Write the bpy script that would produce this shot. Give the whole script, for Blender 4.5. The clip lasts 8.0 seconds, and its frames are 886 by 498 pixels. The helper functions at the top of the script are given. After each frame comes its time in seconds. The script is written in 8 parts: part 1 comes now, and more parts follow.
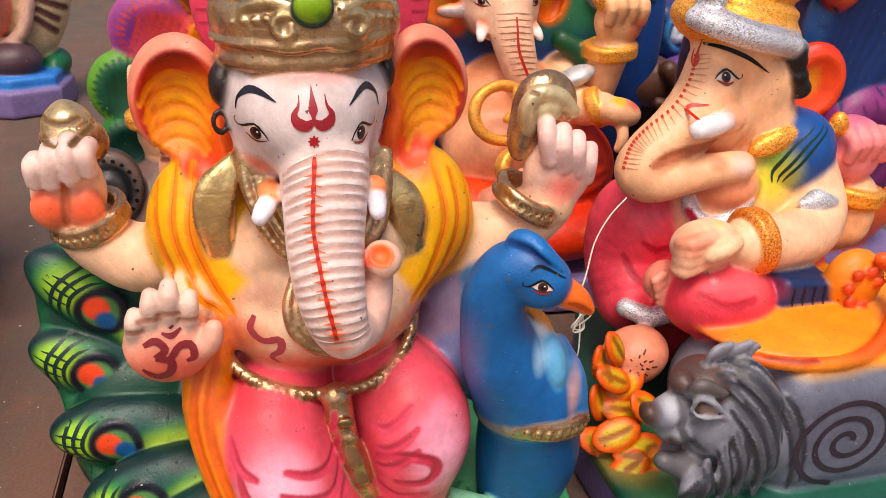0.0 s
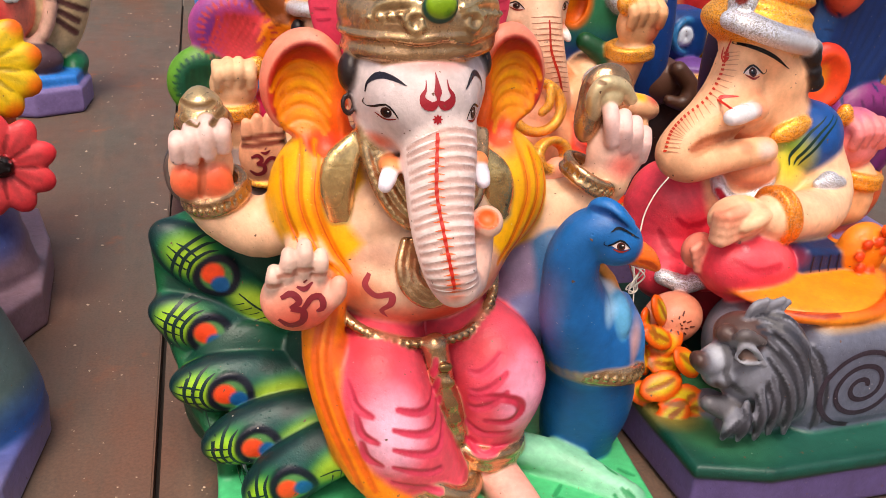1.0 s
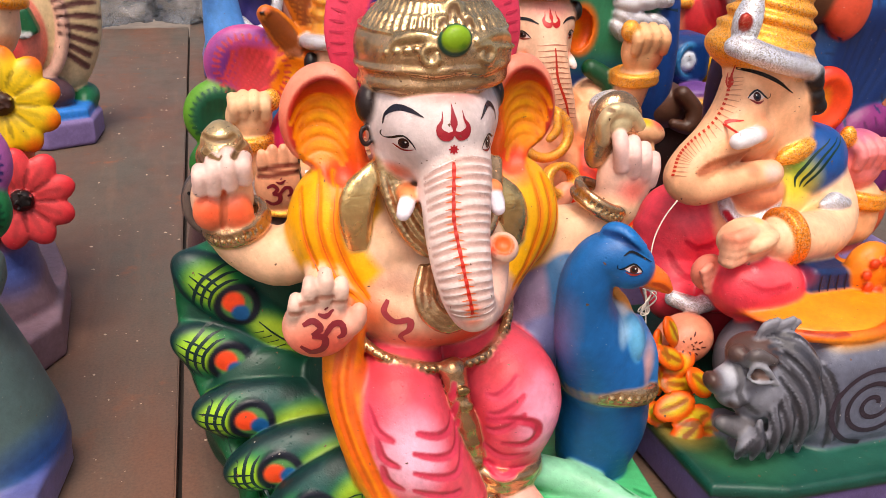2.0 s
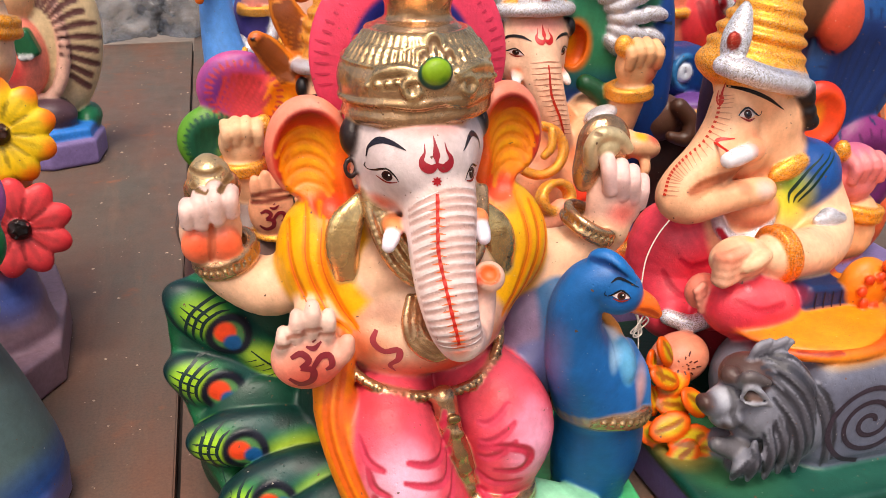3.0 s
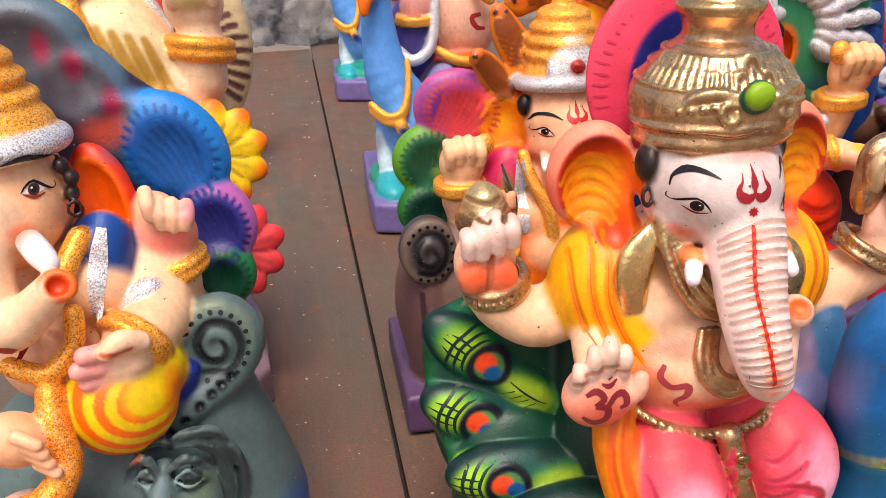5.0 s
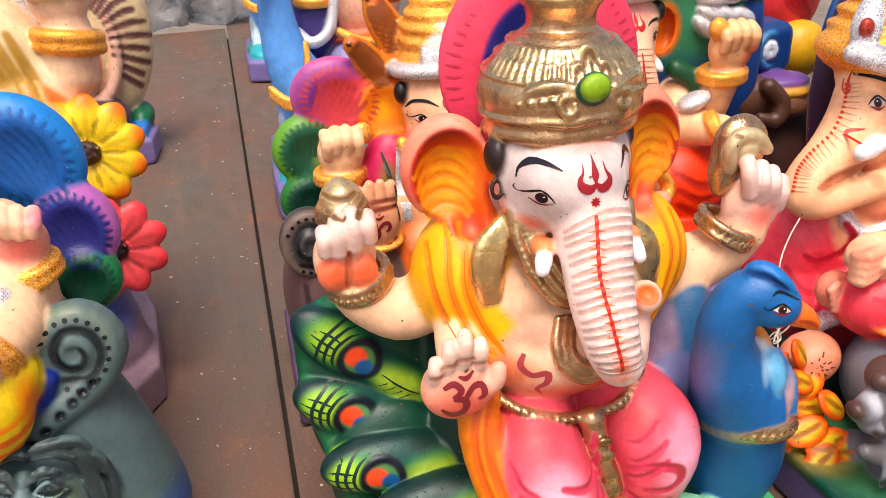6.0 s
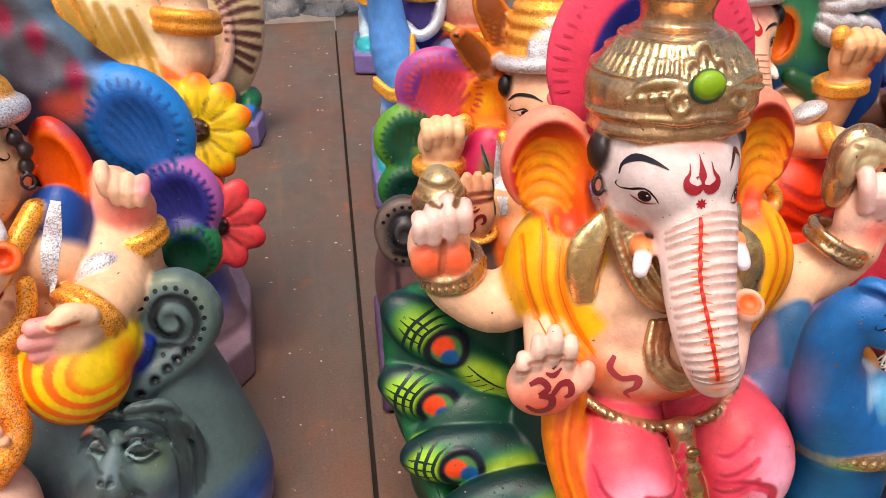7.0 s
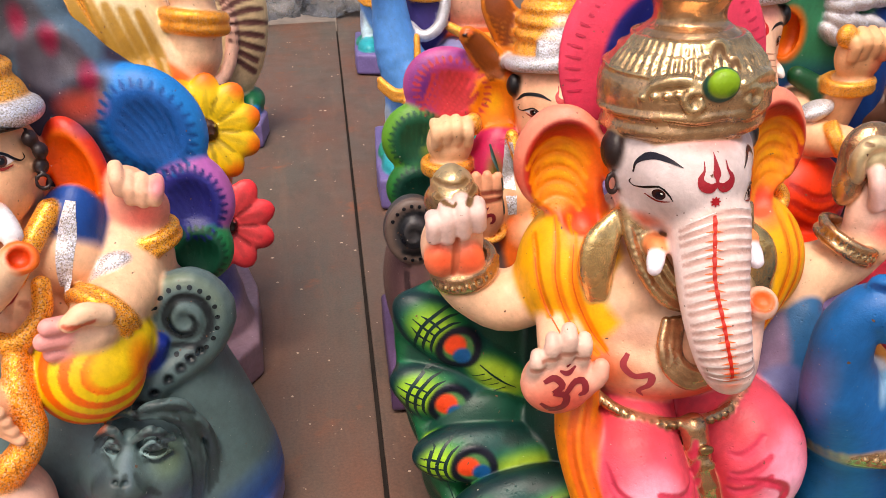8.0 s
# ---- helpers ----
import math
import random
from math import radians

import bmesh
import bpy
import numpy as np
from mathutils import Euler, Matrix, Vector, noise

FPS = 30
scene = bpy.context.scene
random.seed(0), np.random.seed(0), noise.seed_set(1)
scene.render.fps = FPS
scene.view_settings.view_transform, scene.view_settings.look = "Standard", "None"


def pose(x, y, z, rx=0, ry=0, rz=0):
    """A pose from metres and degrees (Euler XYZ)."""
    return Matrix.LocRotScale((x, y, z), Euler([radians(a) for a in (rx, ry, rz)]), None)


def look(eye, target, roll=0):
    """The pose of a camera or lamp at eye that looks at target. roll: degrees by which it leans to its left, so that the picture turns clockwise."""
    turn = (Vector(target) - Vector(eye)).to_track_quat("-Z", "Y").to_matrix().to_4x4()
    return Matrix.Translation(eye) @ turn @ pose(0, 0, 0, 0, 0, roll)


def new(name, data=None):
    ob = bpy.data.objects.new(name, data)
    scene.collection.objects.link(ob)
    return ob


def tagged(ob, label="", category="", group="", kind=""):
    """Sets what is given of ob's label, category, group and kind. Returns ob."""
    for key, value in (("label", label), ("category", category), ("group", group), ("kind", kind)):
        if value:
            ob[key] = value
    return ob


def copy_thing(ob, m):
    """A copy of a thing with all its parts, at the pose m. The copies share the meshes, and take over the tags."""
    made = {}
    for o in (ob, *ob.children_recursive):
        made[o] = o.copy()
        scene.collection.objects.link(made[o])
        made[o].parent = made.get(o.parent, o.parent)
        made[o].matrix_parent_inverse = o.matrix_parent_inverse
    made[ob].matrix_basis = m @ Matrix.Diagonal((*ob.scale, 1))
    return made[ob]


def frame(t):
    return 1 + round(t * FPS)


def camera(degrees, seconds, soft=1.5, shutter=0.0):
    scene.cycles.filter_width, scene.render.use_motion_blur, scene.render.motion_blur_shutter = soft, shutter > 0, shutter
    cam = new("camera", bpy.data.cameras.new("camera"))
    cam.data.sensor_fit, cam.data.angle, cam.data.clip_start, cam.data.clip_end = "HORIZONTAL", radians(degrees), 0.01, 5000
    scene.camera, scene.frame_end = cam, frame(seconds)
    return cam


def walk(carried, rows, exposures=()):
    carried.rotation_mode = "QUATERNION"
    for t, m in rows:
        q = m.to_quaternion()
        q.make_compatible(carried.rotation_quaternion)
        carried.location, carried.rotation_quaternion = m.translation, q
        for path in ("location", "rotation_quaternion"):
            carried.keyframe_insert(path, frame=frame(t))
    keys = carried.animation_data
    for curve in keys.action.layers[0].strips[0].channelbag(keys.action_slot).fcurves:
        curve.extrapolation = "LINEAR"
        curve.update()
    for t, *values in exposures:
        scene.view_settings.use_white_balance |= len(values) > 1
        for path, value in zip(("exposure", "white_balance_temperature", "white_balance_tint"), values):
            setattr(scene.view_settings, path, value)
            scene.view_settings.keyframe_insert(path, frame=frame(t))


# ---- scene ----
cam = camera(54.0, 8.0, soft=0.55)
PATH = [
    (0, (0.018, -0.048, 0.593), (0.476, 1.691, -0.282), 2.1),
    (0.5, (-0.079, -0.108, 0.596), (0.444, 1.625, -0.254), 1.9),
    (1, (-0.116, -0.123, 0.601), (0.435, 1.6, -0.254), 3.1),
    (1.5, (-0.135, -0.129, 0.613), (0.436, 1.597, -0.222), 2.8),
    (1.7, (-0.137, -0.134, 0.607), (0.419, 1.611, -0.197), 2.5),
    (2.8, (-0.108, -0.133, 0.629), (0.439, 1.613, -0.178), 1.3),
    (3, (-0.109, -0.132, 0.632), (0.413, 1.625, -0.169), 0.7),
    (3.5, (-0.109, -0.13, 0.629), (0.384, 1.635, -0.173), 1.1),
    (4, (-0.159, -0.108, 0.628), (0.333, 1.666, -0.154), 1.7),
    (4.5, (-0.28, -0.041, 0.646), (0.12, 1.76, -0.13), -1.95),
    (4.7, (-0.278, -0.046, 0.647), (0.081, 1.76, -0.133), -1.9),
    (5.8, (-0.247, -0.052, 0.643), (0.177, 1.7, -0.223), -0.8),
    (6, (-0.2, -0.057, 0.661), (0.276, 1.682, -0.205), -2.2),
    (6.5, (-0.183, -0.072, 0.654), (0.139, 1.709, -0.197), -0.7),
    (7, (-0.204, -0.054, 0.65), (0.072, 1.732, -0.207), -1.1),
    (7.5, (-0.214, -0.053, 0.653), (0.077, 1.733, -0.2), -1.2),
    (8, (-0.217, -0.055, 0.65), (0.063, 1.731, -0.206), -1.2),
]
walk(cam, [(t, look(eye, target, roll)) for t, eye, target, roll in PATH], exposures=[(0, 0.22, 7100, 16), (0.5, 0.26, 7100, 16), (1.2, 0.34, 7100, 16), (4.7, 0.38, 7100, 16), (5.7, 0.6, 7000, 14), (6.0, 0.6, 7000, 14), (6.5, 0.42, 7100, 16), (8, 0.38, 7100, 16)])

# ---- light: bright overcast daylight over an open-air stall ----
world = bpy.data.worlds.new("world")
scene.world = world
world.use_nodes = True
wn, wl = world.node_tree.nodes, world.node_tree.links
wn.clear()
sky = wn.new("ShaderNodeTexSky")
sky.sky_type, sky.sun_disc = "NISHITA", False
sky.sun_elevation, sky.sun_rotation = radians(58), radians(215)
sky.air_density, sky.dust_density, sky.ozone_density = 1.0, 4.0, 1.0
back = wn.new("ShaderNodeBackground")
back.inputs["Strength"].default_value = 0.13
wout = wn.new("ShaderNodeOutputWorld")
wl.new(sky.outputs[0], back.inputs["Color"])
wl.new(back.outputs[0], wout.inputs["Surface"])
sun = new("sun", bpy.data.lights.new("sun", "SUN"))
sun.data.energy, sun.data.angle, sun.data.color = 2.2, radians(24), (1.0, 0.96, 0.9)
sun.matrix_world = look((-0.12, -0.6, 1.5), (0, 0, 0))


# ---- materials ----
def S(r, g, b):
    """Linear colour from 0..255 sRGB."""
    return tuple(((c / 255) / 12.92 if c < 11 else ((c / 255 + 0.055) / 1.055) ** 2.4) for c in (r, g, b))


def mat_new(name):
    m = bpy.data.materials.new(name)
    m.use_nodes = True
    m.node_tree.nodes.clear()
    n, l = m.node_tree.nodes, m.node_tree.links
    out = n.new("ShaderNodeOutputMaterial")
    b = n.new("ShaderNodeBsdfPrincipled")
    l.new(b.outputs[0], out.inputs["Surface"])
    return m, n, l, b


def mathn(n, l, op, a, b, clamp=False):
    x = n.new("ShaderNodeMath")
    x.operation, x.use_clamp = op, clamp
    for i, v in enumerate((a, b)):
        if isinstance(v, (int, float)):
            x.inputs[i].default_value = v
        else:
            l.new(v, x.inputs[i])
    return x.outputs[0]


def mixn(n, l, f, a, b, mode="MIX"):
    x = n.new("ShaderNodeMix")
    x.data_type, x.blend_type = "RGBA", mode
    for i, v in ((0, f), (6, a), (7, b)):
        if isinstance(v, (int, float)):
            x.inputs[i].default_value = v
        elif isinstance(v, tuple):
            x.inputs[i].default_value = (*v, 1)[:4]
        else:
            l.new(v, x.inputs[i])
    return x.outputs[2]


def noisen(n, l, co, scale, detail=3.0, rough=0.55):
    x = n.new("ShaderNodeTexNoise")
    x.inputs["Scale"].default_value, x.inputs["Detail"].default_value, x.inputs["Roughness"].default_value = scale, detail, rough
    l.new(co, x.inputs["Vector"])
    return x.outputs[0]


def ramp(n, l, f, a, b, ca=(0, 0, 0), cb=(1, 1, 1)):
    x = n.new("ShaderNodeValToRGB")
    x.color_ramp.elements[0].position, x.color_ramp.elements[1].position = a, b
    x.color_ramp.elements[0].color, x.color_ramp.elements[1].color = (*ca, 1), (*cb, 1)
    l.new(f, x.inputs[0])
    return x.outputs[0]


def plaster_paint():
    """Hand-painted plaster: airbrushed colour, gold paint and glitter by the mesh's own paint layers."""
    m, n, l, b = mat_new("painted_plaster")
    at = n.new("ShaderNodeAttribute")
    at.attribute_name = "paint"
    fin = n.new("ShaderNodeAttribute")
    fin.attribute_name = "finish"
    sep = n.new("ShaderNodeSeparateColor")
    l.new(fin.outputs["Color"], sep.inputs[0])
    gold, glit, gloss = sep.outputs[0], sep.outputs[1], sep.outputs[2]
    co = n.new("ShaderNodeTexCoord").outputs["Object"]
    big = noisen(n, l, co, 38, 4)
    fine = noisen(n, l, co, 420, 3)
    chip = noisen(n, l, co, 160, 2)
    # brushed unevenness of the paint coat
    c = mixn(n, l, 1.0, at.outputs["Color"], ramp(n, l, big, 0.3, 0.7, (0.82, 0.8, 0.79), (1.06, 1.05, 1.05)), "MULTIPLY")
    c = mixn(n, l, 1.0, c, ramp(n, l, noisen(n, l, co, 150, 4, 0.65), 0.25, 0.75, (0.88, 0.87, 0.86), (1.1, 1.1, 1.1)), "MULTIPLY")
    c = mixn(n, l, ramp(n, l, chip, 0.728, 0.75), c, S(110, 76, 56))
    c = mixn(n, l, mathn(n, l, "MULTIPLY", ramp(n, l, noisen(n, l, co, 260, 2), 0.745, 0.775), 0.45), c, S(236, 222, 208))
    worn = mathn(n, l, "MULTIPLY", ramp(n, l, noisen(n, l, co, 60, 6, 0.7), 0.48, 0.66), gold)
    c = mixn(n, l, mathn(n, l, "MULTIPLY", worn, 0.55), c, S(120, 84, 58))
    # glitter grains
    vo = n.new("ShaderNodeTexVoronoi")
    vo.inputs["Scale"].default_value = 1050
    l.new(co, vo.inputs["Vector"])
    vsep = n.new("ShaderNodeSeparateColor")
    l.new(vo.outputs["Color"], vsep.inputs[0])
    grain = ramp(n, l, vsep.outputs[0], 0.0, 0.75, (0.5, 0.38, 0.26), (1.75, 1.7, 1.6))
    cg = mixn(n, l, 1.0, at.outputs["Color"], grain, "MULTIPLY")
    # some grains are whitened in base colour, as glints
    cg = mixn(n, l, mathn(n, l, "MULTIPLY", ramp(n, l, vsep.outputs[2], 0.78, 0.84), 0.6), cg, mixn(n, l, 0.55, at.outputs["Color"], S(255, 240, 205)))
    c = mixn(n, l, glit, c, cg)
    l.new(c, b.inputs["Base Color"])
    metal = mathn(n, l, "MAXIMUM", mathn(n, l, "MULTIPLY", gold, 0.85), mathn(n, l, "MULTIPLY", glit, 0.5))
    l.new(metal, b.inputs["Metallic"])
    r0 = mathn(n, l, "ADD", mathn(n, l, "MULTIPLY", big, 0.22), 0.34)
    r1 = mathn(n, l, "SUBTRACT", r0, mathn(n, l, "MULTIPLY", gloss, 0.22))
    r2 = mathn(n, l, "SUBTRACT", r1, mathn(n, l, "MULTIPLY", gold, 0.2), True)
    l.new(r2, b.inputs["Roughness"])
    b.inputs["Specular IOR Level"].default_value = 0.45
    bump = n.new("ShaderNodeBump")
    bump.inputs["Strength"].default_value, bump.inputs["Distance"].default_value = 0.5, 0.0012
    pit = n.new("ShaderNodeTexVoronoi")
    pit.inputs["Scale"].default_value = 130
    l.new(co, pit.inputs["Vector"])
    holes = mathn(n, l, "MULTIPLY", ramp(n, l, pit.outputs["Distance"], 0.05, 0.16), 0.5)
    h = mathn(n, l, "ADD", mathn(n, l, "MULTIPLY", big, 0.9), mathn(n, l, "MULTIPLY", fine, 0.5))
    h = mathn(n, l, "ADD", h, holes)
    h = mathn(n, l, "ADD", h, mathn(n, l, "MULTIPLY", noisen(n, l, co, 110, 4, 0.6), 0.55))
    gh = mathn(n, l, "MULTIPLY", mathn(n, l, "MULTIPLY", vsep.outputs[1], glit), 0.7)
    h = mathn(n, l, "ADD", h, gh)
    leaf = mathn(n, l, "MULTIPLY", mathn(n, l, "MULTIPLY", mathn(n, l, "ABSOLUTE", mathn(n, l, "SUBTRACT", noisen(n, l, co, 46, 3, 0.5), 0.5), 0.0), gold), 3.5)
    h = mathn(n, l, "ADD", h, leaf)
    l.new(h, bump.inputs["Height"])
    l.new(bump.outputs[0], b.inputs["Normal"])
    return m


def sheet_metal():
    """Brown painted iron sheet with rust, powder spills and scuffs."""
    m, n, l, b = mat_new("worn_brown_sheet")
    co = n.new("ShaderNodeTexCoord").outputs["Object"]
    mp = n.new("ShaderNodeMapping")
    mp.inputs["Scale"].default_value = (1, 0.35, 1)
    l.new(co, mp.inputs["Vector"])
    cloud = noisen(n, l, mp.outputs[0], 6.0, 6, 0.6)
    mid = noisen(n, l, co, 16, 6, 0.68)
    fine = noisen(n, l, co, 260, 4, 0.7)
    streak = n.new("ShaderNodeMapping")
    streak.inputs["Scale"].default_value = (1, 0.12, 1)
    l.new(co, streak.inputs["Vector"])
    rub = noisen(n, l, streak.outputs[0], 30, 5, 0.7)
    c = ramp(n, l, cloud, 0.36, 0.64, S(110, 78, 62), S(92, 84, 74))
    c = mixn(n, l, mathn(n, l, "MULTIPLY", ramp(n, l, noisen(n, l, mp.outputs[0], 11, 6, 0.66), 0.52, 0.7), 0.6), c, S(70, 68, 58))
    c = mixn(n, l, mathn(n, l, "MULTIPLY", ramp(n, l, rub, 0.52, 0.75), 0.35), c, S(140, 104, 84))
    rust = mathn(n, l, "MULTIPLY", ramp(n, l, mid, 0.56, 0.72), ramp(n, l, noisen(n, l, co, 4.5, 4, 0.6), 0.48, 0.62))
    c = mixn(n, l, mathn(n, l, "MULTIPLY", rust, 0.7), c, S(166, 92, 54))
    c = mixn(n, l, 1.0, c, ramp(n, l, fine, 0.25, 0.75, (0.72, 0.72, 0.72), (1.2, 1.18, 1.15)), "MULTIPLY")
    dot = n.new("ShaderNodeTexVoronoi")
    dot.inputs["Scale"].default_value = 46
    l.new(co, dot.inputs["Vector"])
    speck = ramp(n, l, dot.outputs["Distance"], 0.04, 0.07, (1, 1, 1), (0, 0, 0))
    c = mixn(n, l, mathn(n, l, "MULTIPLY", speck, 0.35), c, S(172, 150, 128))
    l.new(c, b.inputs["Base Color"])
    r = mathn(n, l, "ADD", mathn(n, l, "MULTIPLY", mid, 0.35), 0.42)
    l.new(r, b.inputs["Roughness"])
    b.inputs["Metallic"].default_value = 0.0
    bump = n.new("ShaderNodeBump")
    bump.inputs["Strength"].default_value, bump.inputs["Distance"].default_value = 0.3, 0.002
    l.new(mathn(n, l, "ADD", mathn(n, l, "MULTIPLY", fine, 0.35), mid), bump.inputs["Height"])
    l.new(bump.outputs[0], b.inputs["Normal"])
    return m


def plain(name, col, rough=0.6, scale=40.0, vary=0.15, metallic=0.0):
    m, n, l, b = mat_new(name)
    co = n.new("ShaderNodeTexCoord").outputs["Object"]
    t = noisen(n, l, co, scale, 5)
    l.new(mixn(n, l, 1.0, (*col, 1), ramp(n, l, t, 0.3, 0.7, (1 - vary,) * 3, (1 + vary,) * 3), "MULTIPLY"), b.inputs["Base Color"])
    b.inputs["Roughness"].default_value, b.inputs["Metallic"].default_value = rough, metallic
    bump = n.new("ShaderNodeBump")
    bump.inputs["Strength"].default_value, bump.inputs["Distance"].default_value = 0.25, 0.002
    l.new(t, bump.inputs["Height"])
    l.new(bump.outputs[0], b.inputs["Normal"])
    return m


PLASTER = plaster_paint()
SHEET = sheet_metal()


# ---- sculpting: blended solids on a fine lattice, then one skin ----
def spline(pts, n):
    """Catmull-Rom through rows of numbers (points, with radii or widths as further columns)."""
    p = np.array(pts, float)
    if len(p) == 2:
        t = np.linspace(0, 1, n)[:, None]
        return p[0] * (1 - t) + p[1] * t
    q = np.vstack([2 * p[0] - p[1], p, 2 * p[-1] - p[-2]])
    out = []
    for s in np.linspace(0, len(p) - 1 - 1e-9, n):
        i = int(s)
        t = s - i
        a, b, c, d = q[i], q[i + 1], q[i + 2], q[i + 3]
        out.append(0.5 * (2 * b + (c - a) * t + (2 * a - 5 * b + 4 * c - d) * t * t + (3 * b - a - 3 * c + d) * t ** 3))
    return np.array(out)


def turn3(rot):
    return np.array(Euler([radians(a) for a in rot]).to_matrix())


class Clay:
    """A statue in the making. Solids are added in order; later ones blend into (or cut) the earlier ones, and bring their paint."""

    def __init__(self, cell):
        self.cell, self.ops, self.marks, self.creases, self.off = cell, [], [], [], np.zeros(3)

    def put(self, d, lo, hi, col, k, cut, fin, kc):
        self.ops.append((d, np.array(lo, float), np.array(hi, float), col, k, cut, fin, kc))

    def ell(self, c, r, col, rot=(0, 0, 0), k=0.006, cut=False, fin=(0, 0, 0), kc=0.004):
        c, r, m = (np.array(c) + self.off).astype(np.float32), np.array(r, np.float32), turn3(rot).astype(np.float32)

        def d(p):
            q = (p - c) @ m
            a = np.sqrt(((q / r) ** 2).sum(-1)) + 1e-9
            b = np.sqrt(((q / (r * r)) ** 2).sum(-1)) + 1e-9
            return a * (a - 1) / b
        e = np.sqrt(((m * r) ** 2).sum(1))
        self.put(d, c - e, c + e, col, k, cut, fin, kc)

    def box(self, c, half, col, rot=(0, 0, 0), rnd=0.006, k=0.004, cut=False, fin=(0, 0, 0), kc=0.003):
        c, half, m = np.array(c, float) + self.off, np.array(half, float), turn3(rot)

        def d(p):
            q = np.abs((p - c) @ m) - half + rnd
            return np.sqrt((np.maximum(q, 0) ** 2).sum(-1)) + np.minimum(q.max(-1), 0) - rnd
        e = np.abs(m) @ half
        self.put(d, c - e, c + e, col, k, cut, fin, kc)

    def tube(self, pts, col, n=14, k=0.006, cut=False, fin=(0, 0, 0), kc=0.004, flat=None):
        """pts: rows of x, y, z, radius. flat: (axis, factor) squeezes the section along an axis."""
        s = spline(pts, n)
        s[:, :3] += self.off
        sc = np.ones(3)
        if flat:
            sc[flat[0]] = 1 / flat[1]
        q, rr = s[:, :3] * sc, np.maximum(s[:, 3], 0.0004)

        pad = k + 4 * self.cell

        def d(p):
            out = np.full(p.shape[:-1], 0.2, p.dtype)
            grid = p.ndim == 4
            if grid:
                ax = (p[:, 0, 0, 0], p[0, :, 0, 1], p[0, 0, :, 2])
            for i in range(len(q) - 1):
                a, b = q[i], q[i + 1]
                s = Ellipsis
                if grid:
                    e = (max(rr[i], rr[i + 1]) + pad) / sc
                    l, u = np.minimum(a, b) / sc - e, np.maximum(a, b) / sc + e
                    s = tuple(slice(np.searchsorted(ax[j], l[j]), np.searchsorted(ax[j], u[j])) for j in range(3))
                v = (b - a).astype(p.dtype)
                w = (p[s] * sc - a).astype(p.dtype)
                t = np.clip((w @ v) / (v @ v + 1e-12), 0, 1)
                f = w - t[..., None] * v
                out[s] = np.minimum(out[s], np.sqrt((f * f).sum(-1)) - (rr[i] * (1 - t) + rr[i + 1] * t))
            return out * (flat[1] if flat and flat[1] < 1 else 1)
        rmax = (rr.max() / sc)
        self.put(d, s[:, :3].min(0) - rmax, s[:, :3].max(0) + rmax, col, k, cut, fin, kc)

    def ring(self, c, big, small, col, rot=(0, 0, 0), k=0.003, fin=(0, 0, 0), kc=0.002, cut=False):
        """A torus, its axis along local z; big: two half-widths."""
        c, m = np.array(c, float) + self.off, turn3(rot)
        bx, by = big

        def d(p):
            q = (p - c) @ m
            f = np.sqrt((q[..., 0] / bx) ** 2 + (q[..., 1] / by) ** 2) + 1e-9
            rad = (f - 1) * min(bx, by)
            return np.sqrt(rad * rad + q[..., 2] ** 2) - small
        e = np.abs(m) @ np.array([bx + small * 2, by + small * 2, small])
        self.put(d, c - e, c + e, col, k, cut, fin, kc)

    def slab(self, corners, z0, z1, col, rnd=0.004, k=0.003, fin=(0, 0, 0), kc=0.003):
        """An upright prism on a convex outline, corners counter-clockwise."""
        p2 = np.array(corners, float)
        e2 = np.roll(p2, -1, 0) - p2
        nn = np.stack([e2[:, 1], -e2[:, 0]], 1) / np.linalg.norm(e2, axis=1)[:, None]

        def d(p):
            f = np.full(p.shape[:-1], -1.0)
            for a, v in zip(p2, nn):
                np.maximum(f, (p[..., 0] - a[0]) * v[0] + (p[..., 1] - a[1]) * v[1], f)
            g = np.abs(p[..., 2] - (z0 + z1) / 2) - (z1 - z0) / 2
            f, g = f + rnd, g + rnd
            return np.minimum(np.maximum(f, g), 0) + np.sqrt(np.maximum(f, 0) ** 2 + np.maximum(g, 0) ** 2) - rnd
        self.put(d, (*p2.min(0), z0), (*p2.max(0), z1), col, k, False, fin, kc)

    def lathe(self, c, prof, col, k=0.003, fin=(0, 0, 0), kc=0.003):
        """A turned solid on the upright axis through c: rows of z and radius."""
        c = np.array(c, float) + self.off
        zs, rs = np.array([p[0] for p in prof]) + c[2], np.array([p[1] for p in prof])

        def d(p):
            rho = np.sqrt((p[..., 0] - c[0]) ** 2 + (p[..., 1] - c[1]) ** 2)
            f = (rho - np.interp(p[..., 2], zs, rs)) * 0.8
            return np.maximum(f, np.maximum(zs[0] - p[..., 2], p[..., 2] - zs[-1]))
        e = rs.max()
        self.put(d, (c[0] - e, c[1] - e, zs[0]), (c[0] + e, c[1] + e, zs[-1]), col, k, False, fin, kc)

    def groove(self, pts, r, col=None, n=12, kc=None, k=0.002, way=(0, 1, 0), near=0.025):
        """A crease along pts (x, y, z rows), laid onto the finished skin along way."""
        q = spline([np.array(p[:3], float) + self.off for p in pts], n)
        self.creases.append((q, r, col, kc or max(r * 1.3, self.cell), k, np.array(way, float), near))

    def spray(self, c, r, col, amount=1.0):
        """A soft airbrush spot; r: one radius or three."""
        self.ops.append(("spray", np.array(c, float) + self.off, np.array(r, float) * np.ones(3), col, amount))

